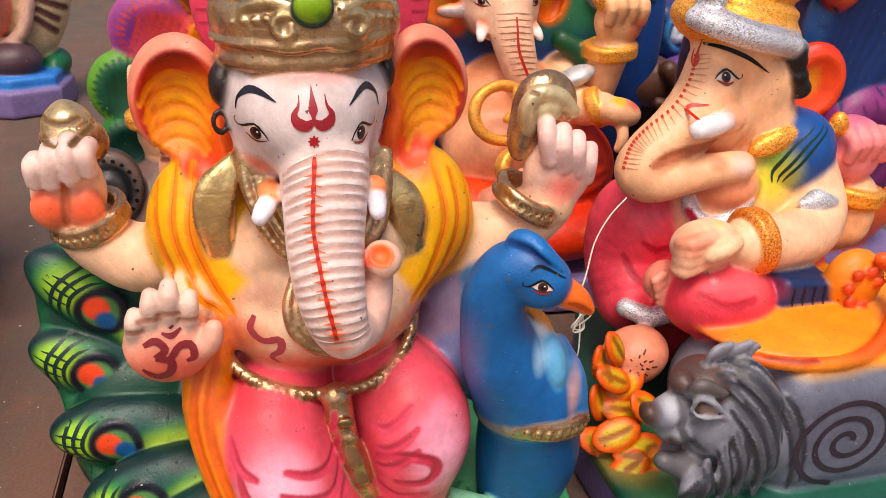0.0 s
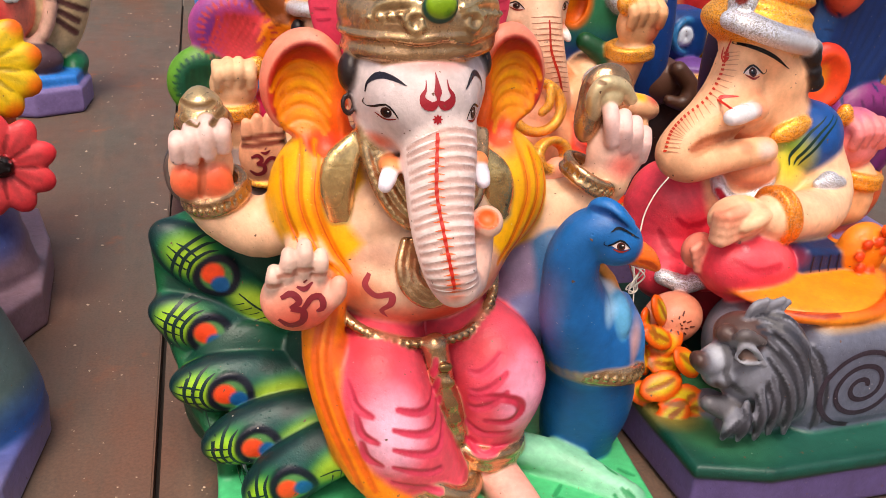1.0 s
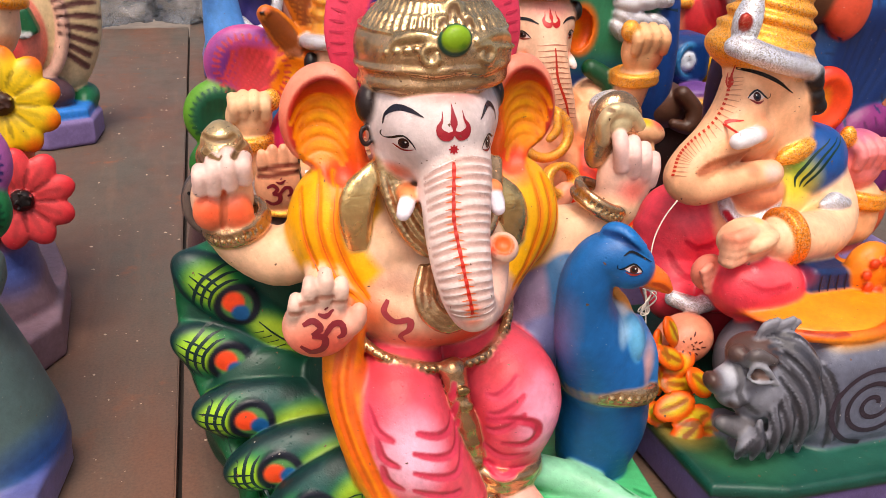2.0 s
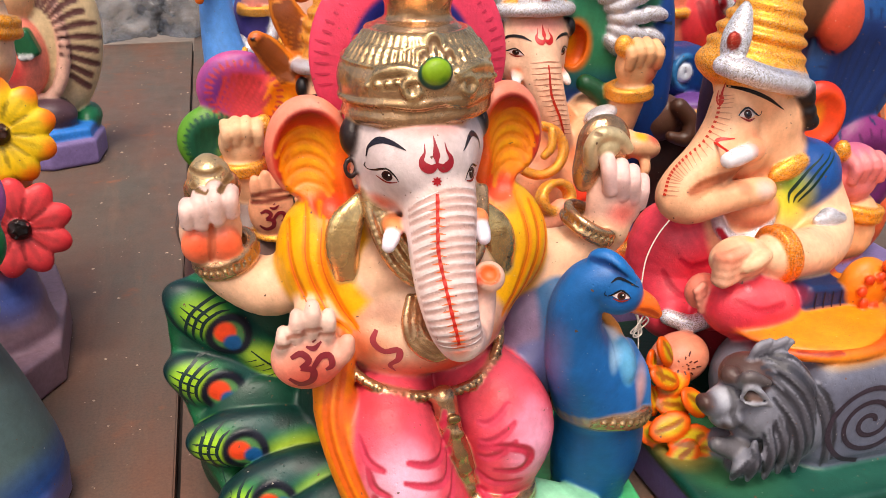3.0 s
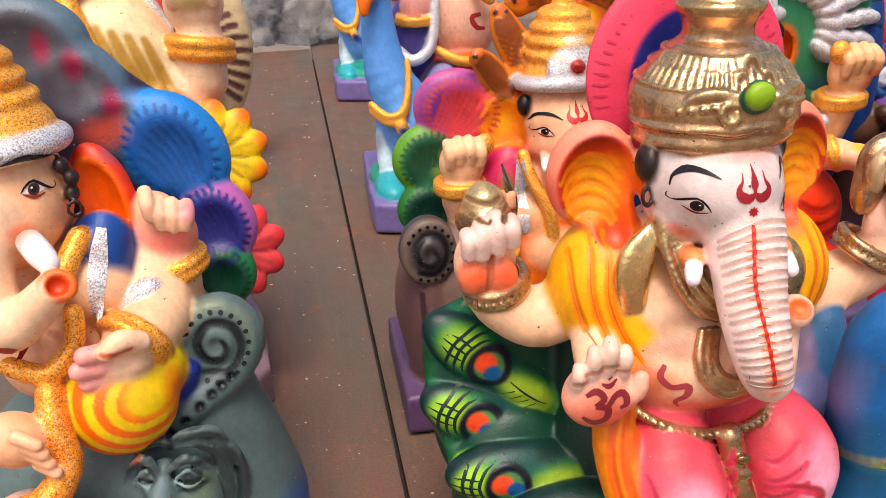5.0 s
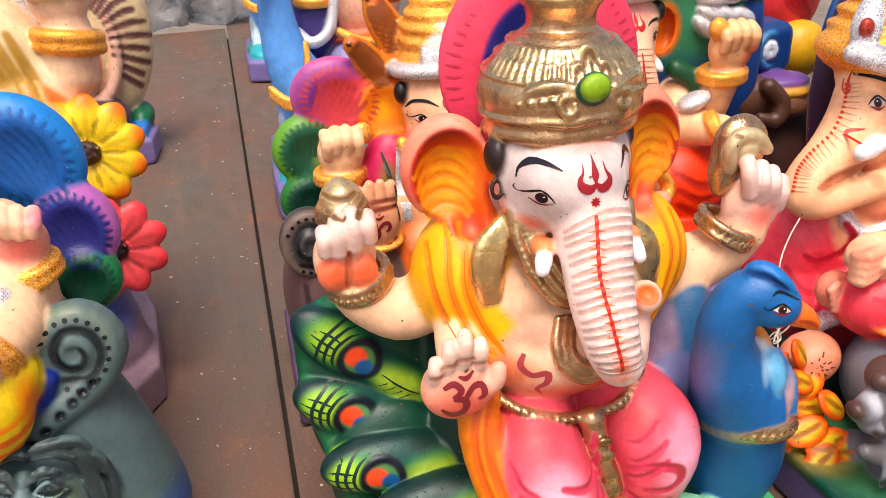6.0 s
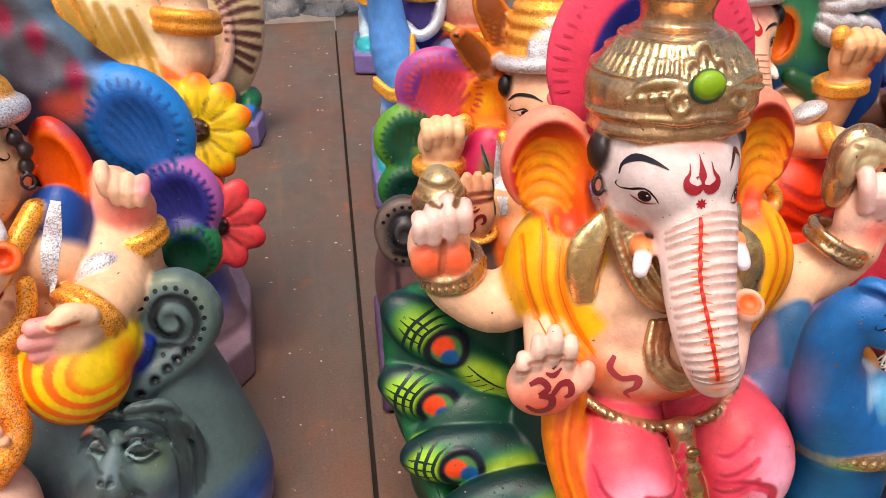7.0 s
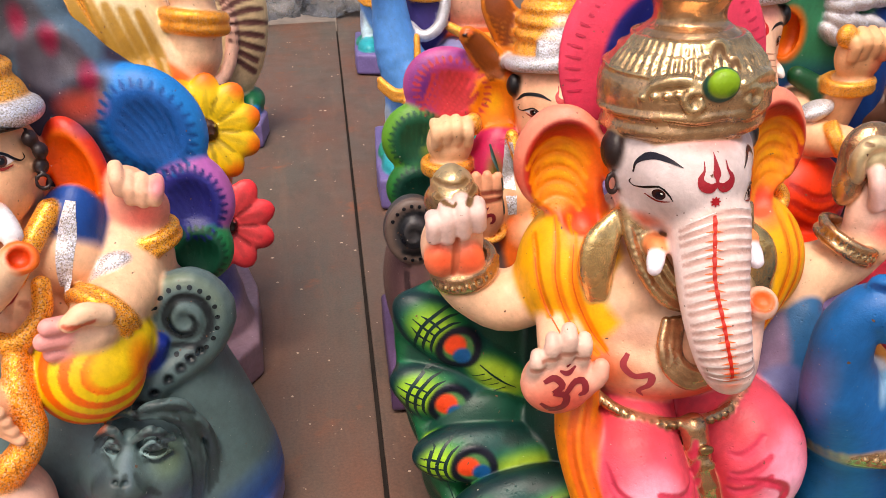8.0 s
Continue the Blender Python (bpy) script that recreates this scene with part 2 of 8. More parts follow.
    def stroke(self, pts, col, y0, way=(0, 1, 0), n=16, lift=0.0007, fin=(0, 0, 0), near=0.06, reach=0.05):
        """A brush stroke laid on the skin: rows of x, z, width on the plane y = y0, carried onto the surface along way."""
        o = self.off
        self.marks.append(([(p[0] + o[0], p[1] + o[2], p[2]) for p in pts], col, y0, way, n, lift, fin, near, reach))

    def field(self, p):
        g = (p - self.low) / self.cell
        i = np.clip(np.floor(g).astype(int), 0, np.array(self.F.shape) - 2)
        f = g - i
        out = 0
        for a in (0, 1):
            for b in (0, 1):
                for c in (0, 1):
                    w = (f[:, 0] if a else 1 - f[:, 0]) * (f[:, 1] if b else 1 - f[:, 1]) * (f[:, 2] if c else 1 - f[:, 2])
                    out = out + w * self.F[i[:, 0] + a, i[:, 1] + b, i[:, 2] + c]
        return out

    def fire(self, name, label, category, group=""):
        h = self.cell
        solids = [o for o in self.ops if not isinstance(o[0], str) and not o[5]]
        lo = np.min([o[1] for o in solids], 0) - 4 * h
        hi = np.max([o[2] for o in solids], 0) + 4 * h
        n = np.ceil((hi - lo) / h).astype(int) + 1
        F = np.full(n, 0.06, np.float32)
        self.low, self.F = lo, F
        ax = [(lo[i] + h * np.arange(n[i])).astype(np.float32) for i in range(3)]
        def work(o):
            d, l, u, col, k, cut, fin, kc = o
            m = k + 3 * h
            i0 = np.maximum(np.floor((l - m - lo) / h).astype(int), 0)
            i1 = np.minimum(np.ceil((u + m - lo) / h).astype(int) + 1, n)
            if (i1 <= i0).any():
                return
            p = np.stack(np.meshgrid(*[ax[i][i0[i]:i1[i]] for i in range(3)], indexing="ij"), -1)
            v = d(p).astype(np.float32)
            s = (slice(i0[0], i1[0]), slice(i0[1], i1[1]), slice(i0[2], i1[2]))
            f = F[s]
            if cut:
                t = np.clip(0.5 - 0.5 * (f + v) / k, 0, 1)
                F[s] = f * (1 - t) - v * t + k * t * (1 - t)
            else:
                t = np.clip(0.5 + 0.5 * (f - v) / k, 0, 1)
                F[s] = f * (1 - t) + v * t - k * t * (1 - t)

        for o in self.ops:
            if not isinstance(o[0], str):
                work(o)
        first, zero = len(self.ops), self.off
        self.off = np.zeros(3)
        for q, r, col, kc, k, way, near in self.creases:
            p = q - way * near
            free = self.field(p) > -0.001
            for _ in range(24):
                p = p + way * np.clip(self.field(p), -0.008, 0.02)[:, None] * 0.8
            free &= np.abs(((p - q) * way).sum(1)) < max(0.016, near * 0.7)
            rr = r * (0.12 + 0.88 * np.sin(np.linspace(0.0, math.pi, len(p))) ** 0.7)
            p = p - way * rr[:, None] * 0.35
            for run in np.split(np.arange(len(p)), np.nonzero(np.diff(free.astype(int)))[0] + 1):
                if free[run[0]] and len(run) > 2:
                    self.tube([(*p[i], rr[i]) for i in run], col, n=len(run), cut=True, k=k, kc=kc)
        for o in self.ops[first:]:
            work(o)
        # one vertex for each lattice cell that the skin passes
        s = F < 0
        c8 = sum(s[a:n[0] - 1 + a, b:n[1] - 1 + b, c:n[2] - 1 + c].astype(np.int8) for a in (0, 1) for b in (0, 1) for c in (0, 1))
        cells = np.argwhere((c8 > 0) & (c8 < 8))
        ids = np.full(np.array(n) - 1, -1, np.int64)
        ids[cells[:, 0], cells[:, 1], cells[:, 2]] = np.arange(len(cells))
        corner = np.array([(a, b, c) for a in (0, 1) for b in (0, 1) for c in (0, 1)])
        val = np.stack([F[cells[:, 0] + a, cells[:, 1] + b, cells[:, 2] + c] for a, b, c in corner], 1)
        acc, cnt = np.zeros((len(cells), 3)), np.zeros(len(cells))
        for i in range(8):
            for j in range(i + 1, 8):
                if abs(corner[i] - corner[j]).sum() != 1:
                    continue
                hit = (val[:, i] < 0) != (val[:, j] < 0)
                t = val[:, i] / (val[:, i] - val[:, j] + 1e-12)
                acc[hit] += corner[i] + t[hit, None] * (corner[j] - corner[i])
                cnt[hit] += 1
        V = lo + h * (cells + acc / cnt[:, None])
        for _ in range(1):
            g = np.stack([self.field(V + e) - self.field(V - e) for e in np.eye(3) * h * 0.7], 1) / (1.4 * h)
            V = V - np.clip(self.field(V), -h, h)[:, None] * g / np.maximum((g * g).sum(1), 0.3)[:, None] * 0.7
        quads = []
        for axis in range(3):
            o1, o2 = (axis + 1) % 3, (axis + 2) % 3
            sl0, sl1 = [slice(None)] * 3, [slice(None)] * 3
            sl0[axis], sl1[axis] = slice(0, -1), slice(1, None)
            e = np.argwhere(s[tuple(sl0)] != s[tuple(sl1)])
            e = e[(e[:, o1] > 0) & (e[:, o2] > 0) & (e[:, o1] < n[o1] - 1) & (e[:, o2] < n[o2] - 1)]
            inside = s[e[:, 0], e[:, 1], e[:, 2]]
            q = []
            for a, b in ((-1, -1), (0, -1), (0, 0), (-1, 0)):
                w = e.copy()
                w[:, o1] += a
                w[:, o2] += b
                q.append(ids[w[:, 0], w[:, 1], w[:, 2]])
            q = np.stack(q, 1)
            q[~inside] = q[~inside][:, ::-1]
            quads.append(q)
        Q = np.vstack(quads)
        # paint
        C, X, D = np.full((len(V), 3), 0.6), np.zeros((len(V), 3)), np.full(len(V), 1.0)
        for o in self.ops:
            if isinstance(o[0], str):
                _, c, r, col, amount = o
                w = np.clip(1 - (((V - c) / r) ** 2).sum(1), 0, 1) ** 1.3 * amount
                w = w * (1 - np.maximum(X[:, 0], X[:, 1]))
                C = C * (1 - w[:, None]) + np.array(col) * w[:, None]
                continue
            d, l, u, col, k, cut, fin, kc = o
            m = kc + k + 2 * h
            near = np.nonzero(((V > l - m) & (V < u + m)).all(1))[0]
            if not len(near):
                continue
            p = V[near]
            v = d(p)
            if cut:
                if col is None:
                    continue
                w = np.clip(1.35 - np.abs(v) / kc, 0, 1)
                w = w * w * (3 - 2 * w)
            else:
                w = np.clip(0.5 + 0.5 * (D[near] - v) / kc, 0, 1)
                D[near] = np.minimum(D[near], v)
            cc = col(p) if callable(col) else np.array(col)
            C[near] = C[near] * (1 - w[:, None]) + cc * w[:, None]
            X[near] = X[near] * (1 - w[:, None]) + np.array(fin) * w[:, None]
        # brush marks
        mv, mf, mc, mx, base = [], [], [], [], len(V)
        for pts, col, y0, way, cnt2, lift, fin, near, reach in self.marks:
            way = np.array(way, float) / np.linalg.norm(way)
            sp = spline(pts, cnt2)
            xz, wd = sp[:, :2], np.maximum(sp[:, 2], 0.0002)
            tg = np.gradient(xz, axis=0)
            tg /= np.linalg.norm(tg, axis=1)[:, None] + 1e-9
            nr = np.stack([-tg[:, 1], tg[:, 0]], 1)
            rows = np.stack([xz + nr * wd[:, None] * f for f in (-0.5, -0.17, 0.17, 0.5)], 1).reshape(-1, 2)
            p = np.stack([rows[:, 0], np.full(len(rows), y0), rows[:, 1]], 1) - way * near
            from0 = p
            free = self.field(p) > -0.0015
            for _ in range(36):
                p = p + way * np.clip(self.field(p), -0.01, 0.03)[:, None] * 0.8
            free &= np.abs(((p - from0) * way).sum(1) - near) < reach
            p = p - way * lift
            k0 = base + sum(len(a) for a in mv)
            mv.append(p)
            for i in range(cnt2 - 1):
                for j in range(3):
                    a = k0 + i * 4 + j
                    if free[[a - k0, a - k0 + 1, a - k0 + 5, a - k0 + 4]].all():
                        mf.append((a, a + 1, a + 5, a + 4))
            mc.append(np.tile(np.array(col, float), (len(p), 1)))
            mx.append(np.tile(np.array(fin, float), (len(p), 1)))
        if mv:
            V, C, X = np.vstack([V, *mv]), np.vstack([C, *mc]), np.vstack([X, *mx])
            Q = np.vstack([Q, np.array(mf)])
        org = np.array([(lo[0] + hi[0]) / 2, (lo[1] + hi[1]) / 2, 0])
        me = bpy.data.meshes.new(name)
        me.vertices.add(len(V))
        me.vertices.foreach_set("co", (V - org).astype(np.float32).ravel())
        me.loops.add(len(Q) * 4)
        me.loops.foreach_set("vertex_index", Q.astype(np.int32).ravel())
        me.polygons.add(len(Q))
        me.polygons.foreach_set("loop_start", np.arange(0, len(Q) * 4, 4, dtype=np.int32))
        me.polygons.foreach_set("use_smooth", np.ones(len(Q), bool))
        for key, arr in (("paint", C), ("finish", X)):
            a = me.color_attributes.new(key, "FLOAT_COLOR", "POINT")
            a.data.foreach_set("color", np.hstack([np.clip(arr, 0, 1) ** (1.22 if key == "paint" else 1.0), np.ones((len(arr), 1))]).astype(np.float32).ravel())
        me.update(calc_edges=True)
        me.validate()
        me.materials.append(PLASTER)
        ob = new(name, me)
        ob.location = org
        self.F = None
        return tagged(ob, label, category, group)


# ---- colours of the paints ----
CREAM, SKIN, WHITE = S(242, 206, 176), S(246, 196, 156), S(228, 213, 210)
PINK = S(236, 98, 116)
YELLOW = S(250, 190, 20)
DKGREEN = S(8, 60, 50)
LILAC, MAROON, BLACK = S(142, 126, 172), S(150, 50, 60), S(22, 16, 20)
GREY = S(120, 122, 132)
GOLD, GLITGOLD, GLITSILVER = S(216, 180, 142), S(232, 168, 66), S(198, 202, 214)
GP, GL, GS = (1, 0, 0), (0, 1, 0), (0, 0, 0.8)


# ---- the table and what lies under it ----
def mesh_box(name, lo, hi, mat, bevel=0.002, parent=None):
    bm = bmesh.new()
    bmesh.ops.create_cube(bm, size=1)
    c = [(a + b) / 2 for a, b in zip(lo, hi)]
    for v in bm.verts:
        v.co = [(v.co[i]) * (hi[i] - lo[i]) + (0 if parent is None else 0) for i in range(3)]
    if bevel:
        bmesh.ops.bevel(bm, geom=bm.edges[:], offset=bevel, segments=2, affect="EDGES")
    me = bpy.data.meshes.new(name)
    bm.to_mesh(me)
    bm.free()
    me.materials.append(mat)
    ob = new(name, me)
    ob.location = c
    ob.parent = parent
    return ob


GROUND = plain("dusty_ground", S(120, 108, 96), 0.9, 6, 0.25)
ground = mesh_box("ground", (-60, -60, -0.95), (60, 60, -0.75), GROUND, 0)
tagged(ground, "dusty grey-brown open ground under the stall table", "ground", kind="structure")
table = new("display_table")
tagged(table, "long display table topped with worn brown metal sheets", "table")


def sheet_plate(corners, z0, z1):
    """A metal sheet lying on the supports, cut to the outline of its corners (counter-clockwise), its rim eased."""
    bm = bmesh.new()
    low = [bm.verts.new((x, y, z0)) for x, y in corners]
    top = [bm.verts.new((x, y, z1)) for x, y in corners]
    bm.faces.new(low[::-1])
    bm.faces.new(top)
    for a in range(len(corners)):
        b = (a + 1) % len(corners)
        bm.faces.new((low[a], low[b], top[b], top[a]))
    bmesh.ops.bevel(bm, geom=bm.edges[:], offset=0.002, segments=2, affect="EDGES")
    me = bpy.data.meshes.new("sheet")
    bm.to_mesh(me)
    bm.free()
    me.materials.append(SHEET)
    ob = new("sheet", me)
    ob.parent = table
    return ob


def joint(y):
    """Where the joint between the two sheets runs."""
    return -0.1905 + 0.0331 * y


sheet_plate([(-1.4, -0.6), (joint(-0.6) - 0.003, -0.6), (joint(3.47) - 0.003, 3.47), (-1.4, 3.42)], -0.02, 0.0)
sheet_plate([(joint(-0.6) + 0.003, -0.6), (1.9, -0.6), (1.9, 3.9), (joint(3.9) + 0.003, 3.9)], -0.024, -0.003)
# unseen dark bar added under the joint so that the gap reads as shade
mesh_box("gap_backing", (-0.24, -0.58, -0.075), (-0.05, 3.4, -0.026), plain("gap_backing_dark", S(52, 42, 36), 0.8), 0.002, table)
for tx in (-1.3, 0.2, 1.8):
    for ty in (-0.5, 1.6, 3.3):
        mesh_box("leg", (tx - 0.03, ty - 0.03, -0.75), (tx + 0.03, ty + 0.03, -0.022), plain("table_leg_wood", S(96, 70, 50), 0.7), 0.003, table)


# ---- shared pieces of the figures ----
def fingers(k, c, wide, tall, col, deep=0.0, r=0.007, n=4, curl=0.0, lean=0.0):
    """A row of fingers standing side by side over the palm at c (closed ones curl towards the viewer)."""
    for i in range(n):
        u = (i / (n - 1) - 0.5) if n > 1 else 0
        x = c[0] + u * wide
        h = tall * (1 - 0.35 * abs(u) ** 1.5 - (0.12 if i == 0 else 0))
        k.tube([(x, c[1], c[2], r), (x + lean * 0.5, c[1] - curl * 0.6, c[2] + h * 0.6, r), (x + lean, c[1] - curl, c[2] + h, r * 0.85)],
               col, n=6, k=0.002, kc=0.004)


def disc(k, x, z, r, col, y0, way=(0, 1, 0), lift=0.001, tall=1.0):
    k.stroke([(x, z + r * v * tall, 2 * r * math.sqrt(max(1 - v * v, 0.01))) for v in (-1, -0.85, -0.5, 0, 0.5, 0.85, 1)], col, y0, way, 11, lift, GS)


def eye(k, x, z, w, y0, flip=1, way=(0, 1, 0), tilt=0.15, iris=None, tall=1.0):
    """A painted eye: white, iris, lids. flip: 1 has its outer corner at smaller x."""
    h = w * 0.5 * tall
    sgn = flip

    def q(u, v):
        return (x + sgn * u * w, z + v * h + u * tilt * w * -1)
    k.stroke([(*q(-0.5, 0), w * 0.04), (*q(-0.2, 0.1), h * 0.75), (*q(0.1, 0.1), h * 0.85), (*q(0.5, -0.1), w * 0.04)], S(240, 225, 220), y0, way, 10, 0.0006, GS)
    k.stroke([(*q(-0.4, -0.35), w * 0.05), (*q(0.0, -0.55), w * 0.11), (*q(0.42, -0.25), w * 0.04)], S(160, 60, 50), y0, way, 10, 0.0009, GS)
    disc(k, *q(0.0, 0.04), w * 0.22, iris or S(96, 50, 34), y0, way, 0.0010, tall)
    disc(k, *q(0.0, 0.06), w * 0.125, BLACK, y0, way, 0.0013, tall)
    # white dot painted as the eye's glint
    disc(k, *q(0.06, 0.2), w * 0.04, S(235, 235, 235), y0, way, 0.0016)
    k.stroke([(*q(-0.8, 0.35), w * 0.02), (*q(-0.84, 0.02), w * 0.04), (*q(-0.7, -0.15), w * 0.05), (*q(-0.5, 0.05), w * 0.09), (*q(-0.05, 0.66), w * 0.1), (*q(0.3, 0.3), w * 0.08), (*q(0.5, -0.15), w * 0.03)],
             BLACK, y0, way, 16, 0.0014, GS)


def brow(k, pts, y0, way=(0, 1, 0), col=BLACK):
    k.stroke(pts, col, y0, way, 14, 0.0010, GS)


def trident(k, x, z, w, y0, col=S(170, 40, 55), way=(0, 1, 0)):
    """A painted three-pronged forehead mark, w wide."""
    k.stroke([(x, z + w * 0.6, w * 0.015), (x, z + w * 0.38, w * 0.1), (x, z + w * 0.12, w * 0.22), (x, z - w * 0.02, w * 0.1), (x, z - w * 0.2, w * 0.08)], col, y0, way, 12)
    for s in (-1, 1):
        k.stroke([(x + s * w * 0.3, z + w * 0.42, w * 0.02), (x + s * w * 0.33, z + w * 0.2, w * 0.06), (x + s * w * 0.43, z + w * 0.02, w * 0.14), (x + s * w * 0.37, z - w * 0.16, w * 0.26),
                  (x + s * w * 0.18, z - w * 0.24, w * 0.26), (x, z - w * 0.12, w * 0.1)], col, y0, way, 16)


def om_mark(k, x, z, w, y0, col=MAROON, way=(0, 1, 0)):
    """The painted palm mark: a three-like sign with a tail, crescent and dot."""
    t = w * 0.15
    k.stroke([(x - w * .48, z + w * .28, t * .6), (x - w * .25, z + w * .38, t), (x - w * .08, z + w * .2, t), (x - w * .28, z + w * .03, t * .8)], col, y0, way, 12)
    k.stroke([(x - w * .28, z + w * .03, t * .8), (x + w * .0, z - w * .05, t * 1.1), (x - w * .03, z - w * .32, t * 1.2), (x - w * .3, z - w * .42, t), (x - w * .55, z - w * .25, t * .5)], col, y0, way, 14, 0.0008)
    k.stroke([(x + w * .0, z + w * .0, t * .8), (x + w * .2, z + w * .25, t), (x + w * .42, z + w * .22, t), (x + w * .45, z - w * .02, t), (x + w * .3, z - w * .1, t * .5)], col, y0, way, 12, 0.0009)
    k.stroke([(x - w * .12, z + w * .52, t * .3), (x + w * .06, z + w * .46, t * .8), (x + w * .25, z + w * .58, t * .3)], col, y0, way, 8)
    k.stroke([(x + w * .06, z + w * .66, t * .7), (x + w * .09, z + w * .62, t * .7)], col, y0, way, 4)


def band(k, c, big, small, rot, col=GLITGOLD, fin=GL, rows=1):
    """A bangle; rows of it side by side."""
    m = turn3(rot)
    for i in range(rows):
        off = m @ np.array([0, 0, (i - (rows - 1) / 2) * small * 1.5])
        k.ring(np.array(c) + off, big, small, col, rot, fin=fin)


def soft(e):
    e = np.clip(e, 0, 1)
    return e * e * (3 - 2 * e)


def feather(k, x, y, z, a, shift):
    """A plump tail feather with an eye spot at x, z, leaning by a degrees; shift moves its body along its axis."""
    ca, sa = math.cos(radians(a)), math.sin(radians(a))

    def along(u, v):
        return (x + u * ca - v * sa, z + u * sa + v * ca)

    def paint(p):
        u, v = (p[:, 0] - x) * ca + (p[:, 2] - z) * sa, (p[:, 2] - z) * ca - (p[:, 0] - x) * sa
        c = np.tile(np.array(S(8, 88, 82)), (len(p), 1))

        def lay(m, col):
            c[:] = c * (1 - m[:, None]) + np.array(col) * m[:, None]
        lay(soft(1.5 - 1.5 * np.hypot((u + 0.026) / 0.043, (v - 0.001) / 0.035)), S(20, 150, 70))
        lay(soft(1.5 - 1.5 * np.hypot((u + 0.031) / 0.033, (v - 0.001) / 0.026)), S(172, 214, 60))
        lay(soft(1.5 - 1.5 * np.hypot((u - 0.056) / 0.056, (v + 0.003) / 0.03)), S(24, 140, 72))
        lay(soft(1.6 - 1.6 * np.hypot((u - 0.052) / 0.046, (v + 0.003) / 0.022)), S(178, 208, 70))
        e = np.hypot((u - shift - 0.004) / 0.067, v / 0.031)
        near = soft((0.034 - u) / 0.012)
        lay(soft((e - 0.84) / 0.14) * near, S(4, 60, 62))
        lay(soft((e - 0.99) / 0.06) * near, S(22, 130, 92))
        lay(soft((np.abs(v + 0.003) - 0.0185) / 0.007) * (1 - near), S(6, 66, 60))
        r = np.hypot(u, v)
        lay(soft((0.0245 - r) / 0.004), S(10, 20, 46))
        lay(soft((0.0165 - r) / 0.004), S(96, 150, 92))
        lay(soft((0.0125 - np.hypot(u + 0.005, v - 0.001)) / 0.004), S(252, 96, 48))
        lay(soft((0.0105 - np.hypot(u - 0.007, v + 0.004)) / 0.004), S(6, 108, 165))
        return c
    cx, cz = along(shift + 0.004, 0.0)
    k.ell((cx, y + 0.022, cz), (0.067, 0.026, 0.031), paint, (0, -a, 0), k=0.003, kc=0.0025)
    tx, tz = along(0.05, -0.002)
    k.tube([(*along(0.0, 0.0)[:1], y + 0.022, along(0.0, 0.0)[1], 0.024), (tx, y + 0.016, tz, 0.025), (along(0.09, 0)[0], y + 0.018, along(0.09, 0)[1], 0.018)], paint, n=6, k=0.004, kc=0.0025)
    k.ring((x, y + 0.003, z), (0.0185, 0.0185), 0.0028, paint, (90, 0, 0), k=0.004, kc=0.001)
    lines = S(5, 62, 56)
    for r in (0.031, 0.0385, 0.046):
        k.stroke([(*along(r * math.cos(t) + 0.004, r * 0.82 * math.sin(t)), w) for t, w in ((2.15, 0.0006), (2.55, 0.0026), (3.14, 0.0032), (3.7, 0.0026), (4.05, 0.0006))], lines, y, n=12, reach=0.03)
    for v in (-0.011, -0.002, 0.007):
        k.stroke([(*along(-0.053 + abs(v + 0.002) * 0.5, v * 0.8), 0.0007), (*along(-0.038, v), 0.0023), (*along(-0.026, v * 0.9), 0.0012)], lines, y, n=8, reach=0.03)
    k.stroke([(*along(0.026, -0.001), 0.001), (*along(0.05, -0.003), 0.002), (*along(0.074, -0.002), 0.0008)], lines, y, n=8, reach=0.03)
    for i in range(4):
        k.stroke([(*along(0.036 + i * 0.009, -0.006), 0.0014), (*along(0.03 + i * 0.009, -0.016), 0.0006)], lines, y, n=5, reach=0.03)


